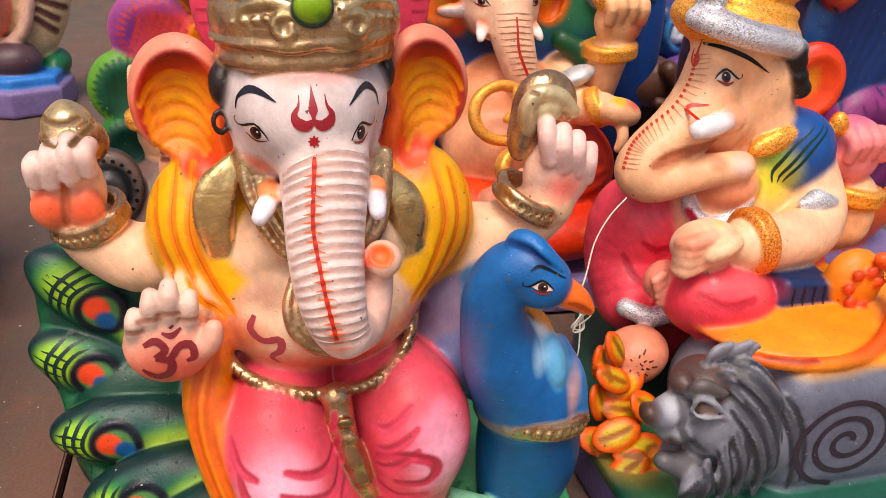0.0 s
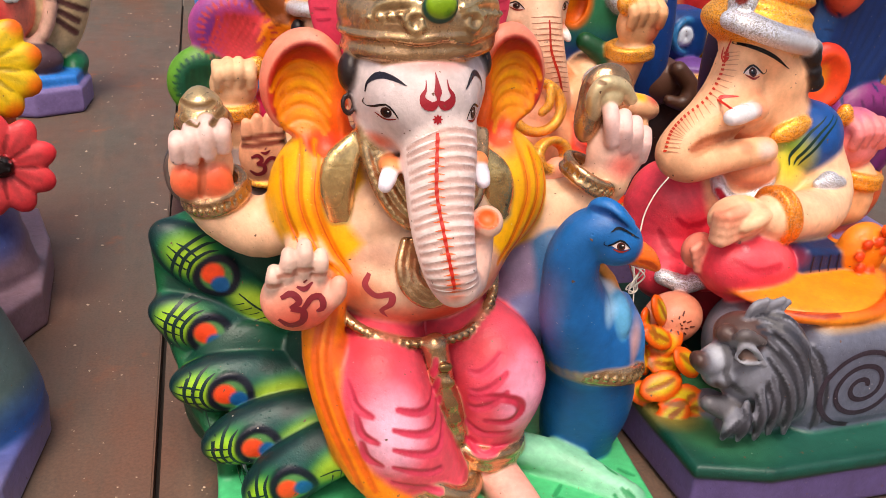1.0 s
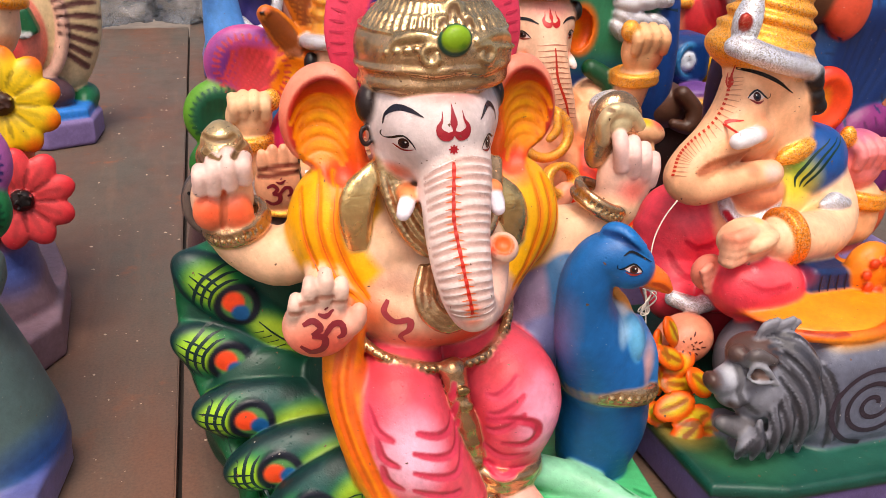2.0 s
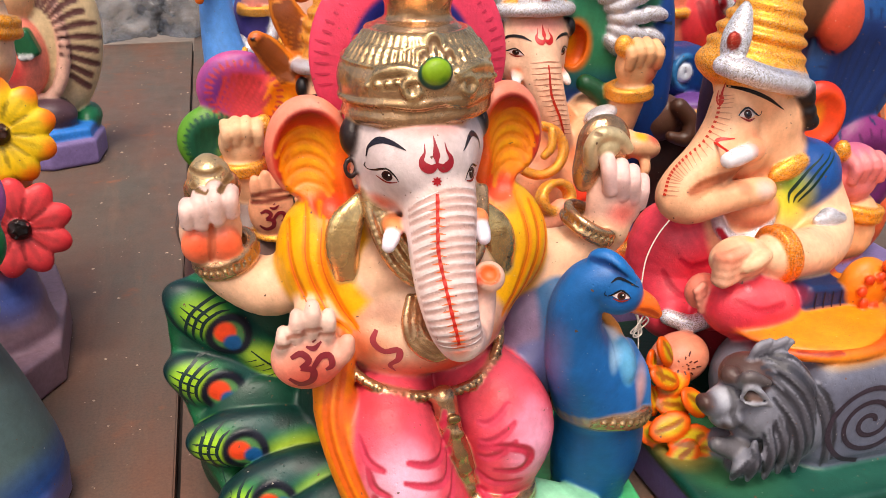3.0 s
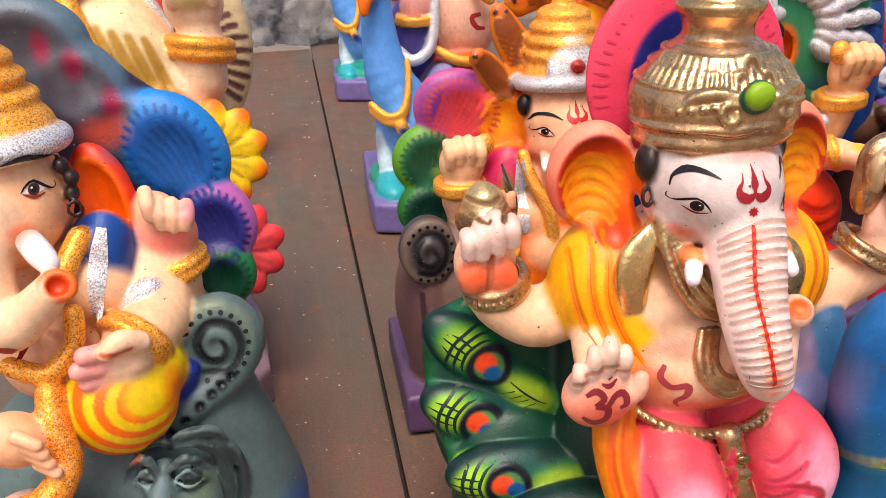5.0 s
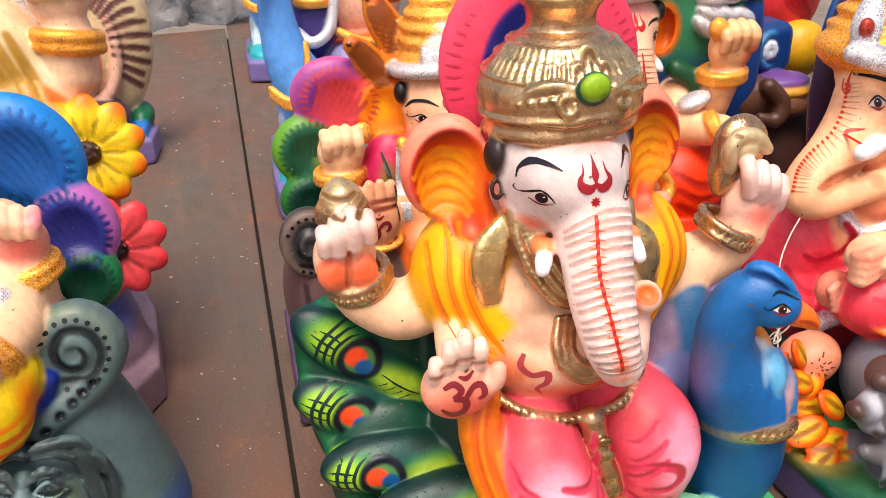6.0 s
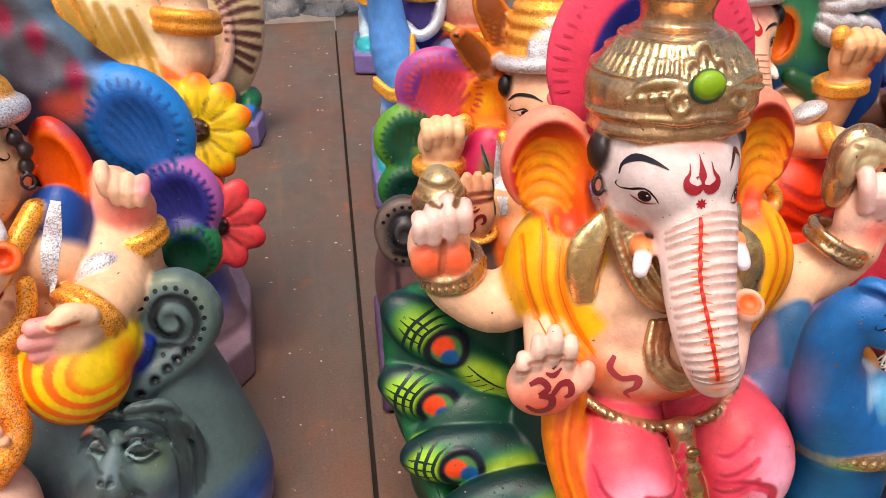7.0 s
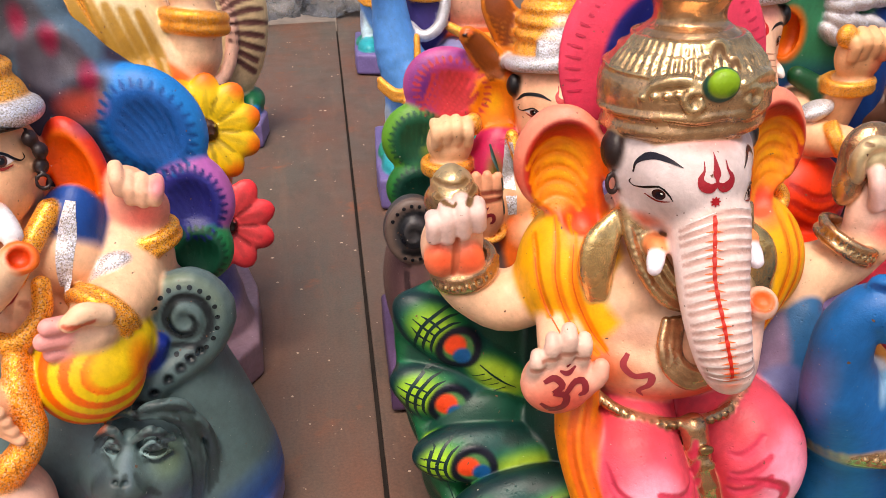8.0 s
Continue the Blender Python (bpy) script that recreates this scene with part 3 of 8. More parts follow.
# ---- the seated figure with the pink trousers and the peacock ----
def statue_main():
    k = Clay(0.0018)
    # plinth and the mass behind the legs
    k.slab([(-0.12, 0.44), (0.0, 0.40), (0.29, 0.40), (0.305, 0.56), (0.27, 0.70), (-0.1, 0.70)], 0.0, 0.035, S(84, 200, 140), rnd=0.006)
    rng = random.Random(11)
    for i in range(26):
        gx, gy = rng.uniform(0.19, 0.29), rng.uniform(0.42, 0.56)
        k.groove([(gx, gy, 0.036), (gx + rng.uniform(-0.012, 0.012), gy + 0.012, 0.036)], 0.0014, S(40, 160, 105), n=3, way=(0, 0, -1))
    k.ell((0.08, 0.61, 0.11), (0.12, 0.065, 0.13), DKGREEN, k=0.01)
    k.ell((0.08, 0.64, 0.2), (0.11, 0.05, 0.14), DKGREEN, k=0.01)
    k.ell((-0.07, 0.658, 0.16), (0.078, 0.025, 0.12), S(8, 84, 66), k=0.01)
    k.ell((-0.075, 0.625, 0.09), (0.062, 0.03, 0.08), S(8, 84, 66), k=0.01)
    k.ell((-0.035, 0.635, 0.08), (0.06, 0.045, 0.06), S(8, 66, 60), k=0.01)
    # tail feathers, fanning down the side
    for x, y, z, a, shift in ((-0.097, 0.632, 0.218, -40, -0.008), (-0.107, 0.622, 0.161, -24, 0.004), (-0.093, 0.580, 0.119, -2, 0.008), (-0.072, 0.540, 0.085, 14, 0.01), (-0.045, 0.505, 0.062, 30, 0.012)):
        feather(k, x, y, z, a, shift)
    # rim of lighter green round the fan
    k.tube([(-0.10, 0.665, 0.275, 0.008), (-0.142, 0.665, 0.24, 0.008), (-0.143, 0.66, 0.185, 0.008), (-0.135, 0.64, 0.14, 0.008), (-0.118, 0.61, 0.09, 0.009), (-0.1, 0.57, 0.045, 0.01)], S(12, 110, 70), k=0.014)
    # yellow drape falling beside the leg
    k.tube([(0.0, 0.55, 0.25, 0.014), (-0.013, 0.53, 0.2, 0.019), (-0.003, 0.51, 0.146, 0.022), (0.018, 0.49, 0.09, 0.022), (0.05, 0.465, 0.052, 0.014)], S(242, 146, 14), k=0.006)
    for o in (-0.006, 0.005):
        k.groove([(-0.006 + o, 0.533, 0.235), (-0.018 + o, 0.51, 0.19), (-0.009 + o, 0.489, 0.14), (0.016 + o, 0.468, 0.078)], 0.0022, S(228, 112, 16))
    # torso
    k.ell((0.078, 0.60, 0.30), (0.085, 0.055, 0.085), CREAM, k=0.01)
    k.ell((0.077, 0.572, 0.248), (0.084, 0.064, 0.055), CREAM, k=0.008)
    k.ell((0.04, 0.566, 0.30), (0.036, 0.03, 0.034), CREAM, k=0.008)
    k.ell((0.118, 0.566, 0.30), (0.036, 0.03, 0.034), CREAM, k=0.008)
    k.spray((0.075, 0.52, 0.215), (0.07, 0.05, 0.028), S(240, 110, 80), 0.85)
    k.spray((0.0, 0.55, 0.26), (0.03, 0.05, 0.05), S(225, 130, 90), 0.7)
    k.spray((0.155, 0.56, 0.25), (0.03, 0.05, 0.05), S(205, 120, 120), 0.7)
    k.spray((0.04, 0.54, 0.275), (0.03, 0.04, 0.016), S(170, 112, 84), 0.8)
    k.spray((0.018, 0.55, 0.235), (0.03, 0.04, 0.03), S(236, 120, 70), 0.7)
    k.spray((0.105, 0.52, 0.222), (0.035, 0.04, 0.022), S(250, 90, 48), 0.8)
    k.spray((0.03, 0.55, 0.33), (0.04, 0.04, 0.03), S(200, 150, 110), 0.7)
    # legs in pink trousers
    k.tube([(0.045, 0.56, 0.175, 0.042), (0.035, 0.515, 0.155, 0.045), (0.053, 0.497, 0.105, 0.043), (0.084, 0.49, 0.066, 0.03)], PINK, n=18, k=0.008)
    k.tube([(0.125, 0.565, 0.175, 0.042), (0.146, 0.522, 0.155, 0.048), (0.145, 0.52, 0.112, 0.041), (0.136, 0.52, 0.08, 0.028)], PINK, n=18, k=0.004)
    # the first two sprays put a pale highlight into each leg's colour
    k.spray((0.034, 0.455, 0.14), (0.04, 0.06, 0.052), S(255, 206, 226), 1.0)
    k.spray((0.16, 0.475, 0.15), (0.034, 0.06, 0.055), S(255, 186, 210), 0.95)
    k.spray((0.02, 0.5, 0.195), (0.045, 0.06, 0.018), S(225, 70, 80), 0.7)
    k.spray((0.125, 0.5, 0.19), (0.04, 0.06, 0.018), S(225, 70, 80), 0.7)
    k.spray((0.105, 0.48, 0.13), (0.014, 0.06, 0.06), S(205, 40, 60), 0.75)
    # folds cut into the cloth
    fold = S(216, 78, 104)
    for i in range(6):
        z = 0.176 - i * 0.0185
        k.groove([(0.08 + 0.002 * i, 0.49, z + 0.012), (0.076 + 0.001 * i, 0.478, z - 0.004), (0.06 + 0.002 * i, 0.457, z - 0.005), (0.036, 0.449, z + 0.004)], 0.0027, fold, kc=0.0024, n=18)
    for i in range(3):
        z = 0.166 - i * 0.024
        k.groove([(0.002 + 0.004 * i, 0.49, z + 0.01), (0.006 + 0.004 * i, 0.475, z - 0.006), (0.018 + 0.004 * i, 0.458, z - 0.012)], 0.0025, fold, kc=0.003)
    for i in range(3):
        z = 0.178 - i * 0.017
        k.groove([(0.112, 0.495, z - 0.006), (0.118, 0.482, z - 0.006), (0.13, 0.472, z + 0.003), (0.142, 0.472, z + 0.014)], 0.0027, fold, kc=0.0025)
    for i in range(2):
        z = 0.112 - i * 0.018
        k.groove([(0.112, 0.5, z + 0.006), (0.125, 0.482, z - 0.004), (0.15, 0.474, z - 0.002)], 0.0029, fold, kc=0.0032)
    k.groove([(0.112, 0.484, 0.148), (0.13, 0.47, 0.153), (0.15, 0.467, 0.149), (0.157, 0.468, 0.138), (0.148, 0.47, 0.126), (0.126, 0.478, 0.125)], 0.003, S(206, 64, 92), n=20, kc=0.003)
    # feet and anklets
    k.tube([(0.142, 0.505, 0.055, 0.022), (0.155, 0.465, 0.045, 0.02), (0.165, 0.44, 0.042, 0.014)], S(240, 180, 165), k=0.004)
    fingers(k, (0.165, 0.438, 0.05), 0.03, -0.014, S(245, 190, 175), r=0.006, n=5)
    k.tube([(0.09, 0.48, 0.05, 0.02), (0.10, 0.445, 0.044, 0.018)], S(240, 180, 165), k=0.004)
    band(k, (0.137, 0.515, 0.082), (0.034, 0.034), 0.0075, (8, 6, 0), GOLD, GP, 2)
    band(k, (0.088, 0.487, 0.066), (0.033, 0.031), 0.008, (8, 26, 0), GOLD, GP, 2)
    k.tube([(0.0, 0.47, 0.052, 0.008), (0.04, 0.452, 0.05, 0.009), (0.08, 0.452, 0.052, 0.008)], S(215, 190, 150), k=0.004, fin=(0.7, 0, 0))
    k.tube([(0.17, 0.52, 0.06, 0.016), (0.22, 0.5, 0.045, 0.018), (0.27, 0.45, 0.036, 0.012)], S(150, 215, 180), k=0.01)
    # belt and hanging sash
    belt = [(-0.008, 0.565, 0.232, 0.005), (0.012, 0.53, 0.212, 0.005), (0.045, 0.513, 0.2, 0.005), (0.083, 0.51, 0.196, 0.005), (0.12, 0.518, 0.2, 0.005), (0.148, 0.545, 0.216, 0.005), (0.16, 0.58, 0.238, 0.005)]
    k.tube(belt, GOLD, n=22, k=0.002, kc=0.002, fin=GP)
    for x, y, z, r in spline(belt, 34)[2:-2]:
        k.ell((x, y - 0.0045, z), (0.0024, 0.0026, 0.0034), S(170, 138, 98), k=0.001, kc=0.002, fin=GP)
    k.tube([(0.083, 0.506, 0.194, 0.012), (0.088, 0.497, 0.165, 0.010), (0.097, 0.497, 0.13, 0.012), (0.107, 0.5, 0.09, 0.012), (0.112, 0.49, 0.055, 0.013)], GOLD, n=12, k=0.003, kc=0.002, fin=GP)
    for z in (0.182, 0.165, 0.142, 0.124, 0.1):
        k.ell((0.086 + (0.19 - z) * 0.2, 0.488, z), (0.007, 0.003, 0.005), S(176, 146, 104), k=0.003, fin=GP)
    # yellow shawl on both shoulders
    k.ell((0.0, 0.6, 0.31), (0.049, 0.052, 0.06), YELLOW, (0, 12, 0), k=0.006)
    k.ell((0.014, 0.585, 0.278), (0.034, 0.045, 0.044), YELLOW, (0, -22, 0), k=0.012)
    k.ell((0.162, 0.6, 0.306), (0.049, 0.052, 0.06), YELLOW, (0, -12, 0), k=0.006)
    k.ell((0.148, 0.585, 0.274), (0.034, 0.045, 0.044), YELLOW, (0, 22, 0), k=0.012)
    for i in range(3):
        o = i * 0.0125
        for pts in ([(-0.034 + o, 0.585 - o * 0.4, 0.362), (-0.04 + o, 0.566 - o * 0.35, 0.32), (-0.028 + o * 1.05, 0.556 - o * 0.25, 0.28), (-0.004 + o * 0.7, 0.55, 0.257)],
                    [(0.196 - o, 0.585 - o * 0.4, 0.358), (0.202 - o, 0.566 - o * 0.35, 0.315), (0.19 - o * 1.05, 0.556 - o * 0.25, 0.275), (0.165 - o * 0.65, 0.55, 0.254)]):
            k.groove(pts, 0.0022, S(244, 156, 12), kc=0.0026, n=16)
            k.stroke([(p[0], p[2], w) for p, w in zip(pts, (0.0004, 0.0011, 0.0012, 0.0004))], S(226, 116, 8), 0.56, n=16, lift=0.0004, near=0.04, reach=0.03)
    k.spray((0.025, 0.55, 0.245), (0.03, 0.05, 0.02), S(240, 110, 20), 0.7)
    k.spray((0.135, 0.55, 0.24), (0.03, 0.05, 0.018), S(240, 120, 20), 0.6)
    # gold panels on the shoulders, roped strands across the chest
    for o in (-0.0075, 0.0, 0.0075):
        k.tube([(0.02 + o * 0.3, 0.556, 0.373, 0.005), (0.008 + o, 0.551, 0.357, 0.0075), (0.003 + o, 0.5485, 0.334, 0.0078), (0.005 + o * 0.7, 0.549, 0.308, 0.005)], S(236, 206, 150), n=12, k=0.003, kc=0.002, fin=GP)
        k.tube([(0.13 + o * 0.3, 0.556, 0.357, 0.005), (0.141 + o, 0.551, 0.341, 0.0072), (0.1465 + o, 0.5485, 0.32, 0.0075), (0.146 + o * 0.7, 0.549, 0.294, 0.005)], S(236, 206, 150), n=12, k=0.003, kc=0.002, fin=GP)
    for o, r in ((0.0, 0.0052), (0.0082, 0.0048), (0.0158, 0.0044)):
        left = [(0.0255 + o * 0.55, 0.552, 0.379, r), (0.0285 + o, 0.541, 0.356 + o * 0.2, r), (0.0395 + o, 0.53, 0.327 + o * 0.6, r), (0.0575 + o * 0.6, 0.524, 0.307 + o * 0.9, r), (0.082, 0.524, 0.3 + o, r)]
        k.tube(left, GOLD, n=14, k=0.0015, kc=0.0016, fin=GP)
        for p in spline(left, 22)[1:16]:
            k.ell((p[0] - 0.0006, p[1] - r * 0.75, p[2] + 0.001), (0.0019, 0.0022, 0.0026), S(226, 200, 156), (0, 38, 0), k=0.0008, fin=GP)
        k.tube([(0.13 - o * 0.5, 0.552, 0.374, r), (0.1275 - o, 0.541, 0.35 + o * 0.2, r), (0.12 - o, 0.53, 0.322 + o * 0.5, r), (0.1, 0.524, 0.304 + o * 0.8, r)], GOLD, n=12, k=0.0015, kc=0.0016, fin=GP)
    for o in (0.0, 0.0065, 0.0125):
        k.tube([(0.0565 + o, 0.523, 0.29, 0.0044), (0.0505 + o, 0.513, 0.272, 0.0048), (0.0555 + o * 0.8, 0.506, 0.2525 + o * 0.6, 0.0048), (0.074 + o * 0.4, 0.503, 0.2395 + o, 0.0048), (0.1, 0.507, 0.243 + o, 0.0044)], GOLD, n=18, k=0.0012, kc=0.0014, fin=GP)
    # halo disc behind the crown
    k.ell((0.09, 0.652, 0.474), (0.094, 0.014, 0.096), S(232, 80, 112), (-6, 0, 0), k=0.004)
    k.ell((0.09, 0.634, 0.468), (0.062, 0.013, 0.07), S(34, 50, 140), (-6, 0, 0), k=0.003, cut=True, kc=0.0025)
    for i in range(34):
        a = radians(-15 + i * 6.3)
        ca, sa = math.cos(a), math.sin(a)
        k.stroke([(0.09 + ca * 0.077, 0.472 + sa * 0.08, 0.001), (0.09 + ca * 0.082, 0.472 + sa * 0.084, 0.0024), (0.09 + ca * 0.09, 0.473 + sa * 0.091, 0.001)], S(206, 60, 94), 0.63, n=5, near=0.02, reach=0.02)
    # head
    k.ell((0.073, 0.57, 0.414), (0.06, 0.052, 0.05), WHITE, k=0.008)
    k.ell((0.073, 0.565, 0.388), (0.05, 0.047, 0.032), WHITE, k=0.012)
    k.ell((0.071, 0.532, 0.412), (0.042, 0.037, 0.036), WHITE, k=0.014)
    k.spray((0.073, 0.53, 0.448), (0.06, 0.05, 0.014), S(240, 150, 140), 0.8)
    k.spray((0.03, 0.53, 0.375), (0.02, 0.04, 0.012), S(245, 110, 50), 0.9)
    k.spray((0.116, 0.53, 0.372), (0.02, 0.04, 0.012), S(245, 110, 50), 0.9)
    # ears: long shells with peach rims, dark red over amber in the hollows
    def hollow(cx, cz, q):
        def paint(p):
            v = (p[:, 2] - cz) / 0.05 + 0.12 * q * (p[:, 0] - cx) / 0.03
            u = q * (p[:, 0] - cx) / 0.03
            c = np.tile(np.array(S(236, 112, 12)), (len(p), 1))

            def lay(w, col):
                c[:] = c * (1 - w[:, None]) + np.array(col) * w[:, None]
            lay(soft(1.35 - 1.4 * np.hypot(u + 0.05, v + 0.12)), S(250, 180, 18))
            lay(soft((v - 0.14) / 0.34), S(212, 66, 14))
            lay(soft((u - 0.42) / 0.4), S(196, 50, 20))
            lay(soft((v - 0.4) / 0.3), S(160, 36, 22))
            lay(soft((-0.72 - v) / 0.3), S(240, 84, 34))
            return c
        return paint
    for q, c, w, b in ((-1, (-0.0160, 0.6000, 0.4084), 0.0375, 9), (1, (0.1709, 0.6000, 0.4130), 0.0355, 20)):
        paint = hollow(c[0], c[2], q)
        k.ell(c, (w, 0.019, 0.047), S(246, 158, 132), (0, -q * b, q * 20), k=0.008)
        k.ell((c[0] - q * 0.016, c[1] - 0.006, c[2] - 0.038), (0.022, 0.016, 0.03), S(244, 120, 70), (0, q * 18, q * 16), k=0.01)
        k.ell((c[0] + q * 0.001, c[1] - 0.021, c[2] - 0.004), (w * 0.86, 0.022, 0.0415), paint, (0, -q * b, q * 20), k=0.003, cut=True, kc=0.004)
        k.ell((c[0] - q * 0.011, c[1] - 0.023, c[2] - 0.033), (0.015, 0.014, 0.024), paint, (0, q * 18, q * 16), k=0.006, cut=True, kc=0.006)
        k.spray((c[0] - q * 0.012, c[1] - 0.02, c[2] - 0.06), (0.024, 0.03, 0.014), S(246, 128, 92), 0.85)
        k.spray((c[0] - q * 0.03, c[1] - 0.01, c[2] - 0.02), (0.012, 0.04, 0.04), S(246, 118, 40), 0.7)
        k.spray((c[0] + q * 0.034, c[1], c[2] - 0.02), (0.01, 0.04, 0.03), S(240, 92, 70), 0.6)
        for i in range(5):
            z = c[2] + 0.015 - i * 0.012
            k.groove([(c[0] - q * (0.022 - i * 0.001), c[1] - 0.02, z - 0.016), (c[0] - q * 0.012, c[1] - 0.01, z - 0.002), (c[0] + q * 0.004, c[1] - 0.004, z + 0.003), (c[0] + q * 0.019, c[1] - 0.004, z - 0.006), (c[0] + q * (0.027 - i * 0.003), c[1], z - 0.02)], 0.0013, S(240, 150, 10), kc=0.0022, n=16)
    # hair curls beside the face
    k.ell((0.016, 0.562, 0.427), (0.0095, 0.014, 0.016), S(56, 38, 34), k=0.003)
    k.ell((0.131, 0.57, 0.43), (0.008, 0.012, 0.014), S(56, 38, 34), k=0.003)
    k.ring((0.013, 0.552, 0.403), (0.005, 0.007), 0.0018, S(60, 34, 30), (80, 0, 20), k=0.001)
    # trunk, leaning out over the belly, its end curled up beside it
    tr = [(0.0838, 0.5350, 0.3988, 0.028), (0.0806, 0.5190, 0.3822, 0.031), (0.0786, 0.5050, 0.3602, 0.0292), (0.0764, 0.4900, 0.3340, 0.0268), (0.0768, 0.4760, 0.3098, 0.0245), (0.0804, 0.4680, 0.2875, 0.0215), (0.0859, 0.4690, 0.2751, 0.0185)]
    k.tube(tr, S(248, 228, 221), n=26, k=0.008)
    k.tube([tr[-1], (0.1007, 0.4840, 0.2693, 0.0165), (0.1103, 0.4940, 0.2863, 0.0138), (0.1142, 0.4960, 0.3064, 0.0108)], S(240, 200, 184), n=12, k=0.004)
    k.tube([(0.1141, 0.4960, 0.3091, 0.0095), (0.1158, 0.4890, 0.3185, 0.0138)], S(248, 206, 184), n=4, k=0.003)
    k.ell((0.1126, 0.4740, 0.3288), (0.0098, 0.012, 0.0088), S(248, 124, 56), (0, 0, 24), k=0.0015, cut=True, kc=0.0025)
    k.spray((0.1023, 0.4800, 0.3220), (0.007, 0.02, 0.009), S(250, 90, 30), 0.8)
    # rings of the trunk
    sp = spline(tr, 80)
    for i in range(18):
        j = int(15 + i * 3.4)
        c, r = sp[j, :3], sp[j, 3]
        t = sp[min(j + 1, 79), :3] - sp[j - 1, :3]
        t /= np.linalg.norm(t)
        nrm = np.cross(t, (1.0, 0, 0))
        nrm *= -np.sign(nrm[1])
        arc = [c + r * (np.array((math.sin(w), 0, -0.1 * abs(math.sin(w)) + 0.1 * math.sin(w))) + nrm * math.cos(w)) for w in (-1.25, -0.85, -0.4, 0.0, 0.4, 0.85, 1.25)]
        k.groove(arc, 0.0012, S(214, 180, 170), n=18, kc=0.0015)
        # pale strokes paint a highlight on the ridge beside each ring groove
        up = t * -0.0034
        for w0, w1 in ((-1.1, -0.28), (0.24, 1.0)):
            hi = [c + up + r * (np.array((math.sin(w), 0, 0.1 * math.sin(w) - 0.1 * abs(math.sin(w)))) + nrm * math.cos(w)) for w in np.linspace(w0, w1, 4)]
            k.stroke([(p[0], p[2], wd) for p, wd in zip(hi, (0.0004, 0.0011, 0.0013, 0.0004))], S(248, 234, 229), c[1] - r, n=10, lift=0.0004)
    front = [(p[0], p[1], p[2]) for p in spline([(0.0712, 0.3958, 0.4870), (0.0685, 0.3734, 0.4740), (0.0668, 0.3542, 0.4630), (0.0687, 0.3334, 0.4550), (0.0716, 0.3128, 0.4460), (0.0753, 0.2933, 0.4440), (0.0781, 0.2794, 0.4470)], 66)]
    for x, z, y in front[4::6]:
        k.spray((x, y - 0.025, z), (0.0085, 0.05, 0.012), S(252, 130, 70), 0.42)
    k.spray((front[-1][0], 0.44, front[-1][1]), (0.014, 0.05, 0.016), S(252, 110, 52), 0.75)
    k.spray((front[2][0], 0.47, front[2][1]), (0.012, 0.05, 0.012), S(252, 130, 70), 0.6)
    k.stroke([(x, z, 0.0022 + 0.0009 * (i % 2)) for i, (x, z, y) in enumerate(front[::3])], S(206, 52, 20), 0.45, n=100, lift=0.0008)
    for x, z, y in front[5::3]:
        k.stroke([(x - 0.006, z - 0.0016, 0.0003), (x, z, 0.0014), (x + 0.006, z - 0.0004, 0.0003)], S(246, 126, 56), 0.45, n=7, lift=0.0006)
    # tusks, the cheeks sprayed orange behind them
    for q, c, e in ((-1, (0.0425, 0.5220, 0.3557), (0.0341, 0.5060, 0.3489)), (1, (0.1162, 0.5180, 0.3579), (0.1145, 0.5000, 0.3499))):
        k.ell((c[0], c[1] + 0.003, c[2] + 0.002), (0.0085, 0.011, 0.0085), S(248, 160, 104), k=0.008)
        k.tube([(*c, 0.0062), ((c[0] + e[0]) / 2, (c[1] + e[1]) / 2, (c[2] + e[2]) / 2, 0.0072), (*e, 0.0058)], S(244, 238, 246), n=6, k=0.001, kc=0.0015, fin=GS)
    # turban crown in satin gold: one swelling dome, two fluted courses, a waisted top
    prof = [(0.443, 0.0575), (0.451, 0.0625), (0.46, 0.0655), (0.47, 0.0672), (0.481, 0.0655), (0.491, 0.06), (0.5, 0.0522), (0.509, 0.0432), (0.517, 0.0335)]
    k.lathe((0.0768, 0.581, 0), [(p[0], p[1]) for p in spline(prof, 40)], GOLD, k=0.003, fin=GP)
    k.ring((0.0757, 0.578, 0.4465), (0.0585, 0.0575), 0.0052, GOLD, (-3, -2, 0), k=0.005, fin=GP)
    k.ring((0.0757, 0.578, 0.46), (0.0645, 0.0635), 0.0024, GOLD, (-3, -2, 0), k=0.003, fin=GP)
    k.lathe((0.081, 0.59, 0), [(p[0], p[1]) for p in spline([(0.505, 0.039), (0.514, 0.0312), (0.522, 0.028), (0.53, 0.0285), (0.538, 0.032)], 20)], GOLD, k=0.004, fin=GP)
    k.ell((0.082, 0.592, 0.543), (0.0355, 0.035, 0.0105), S(214, 186, 140), k=0.004, kc=0.003, fin=GP)
    k.ell((0.082, 0.592, 0.551), (0.028, 0.028, 0.0125), S(214, 186, 140), k=0.005, kc=0.003, fin=GP)

    def dome(x, z, out=0.0):
        r = float(np.interp(z, [p[0] for p in prof], [p[1] for p in prof])) + out
        return (x, 0.581 - math.sqrt(max(r * r - (x - 0.0768) ** 2, 1e-6)), z)
    for i in range(27):
        a = radians(182 + i * 6.8)
        for rad, z in ((0.0552, 0.4965), (0.0462, 0.5064)):
            ca, sa = math.cos(a), math.sin(a)
            k.tube([(0.0768 + ca * (rad + 0.0035), 0.581 + sa * (rad + 0.0035), z - 0.0042, 0.003), (0.0768 + ca * (rad - 0.002), 0.581 + sa * (rad - 0.002), z + 0.0036, 0.0028)], S(222, 194, 150), n=2, k=0.0012, fin=GP)
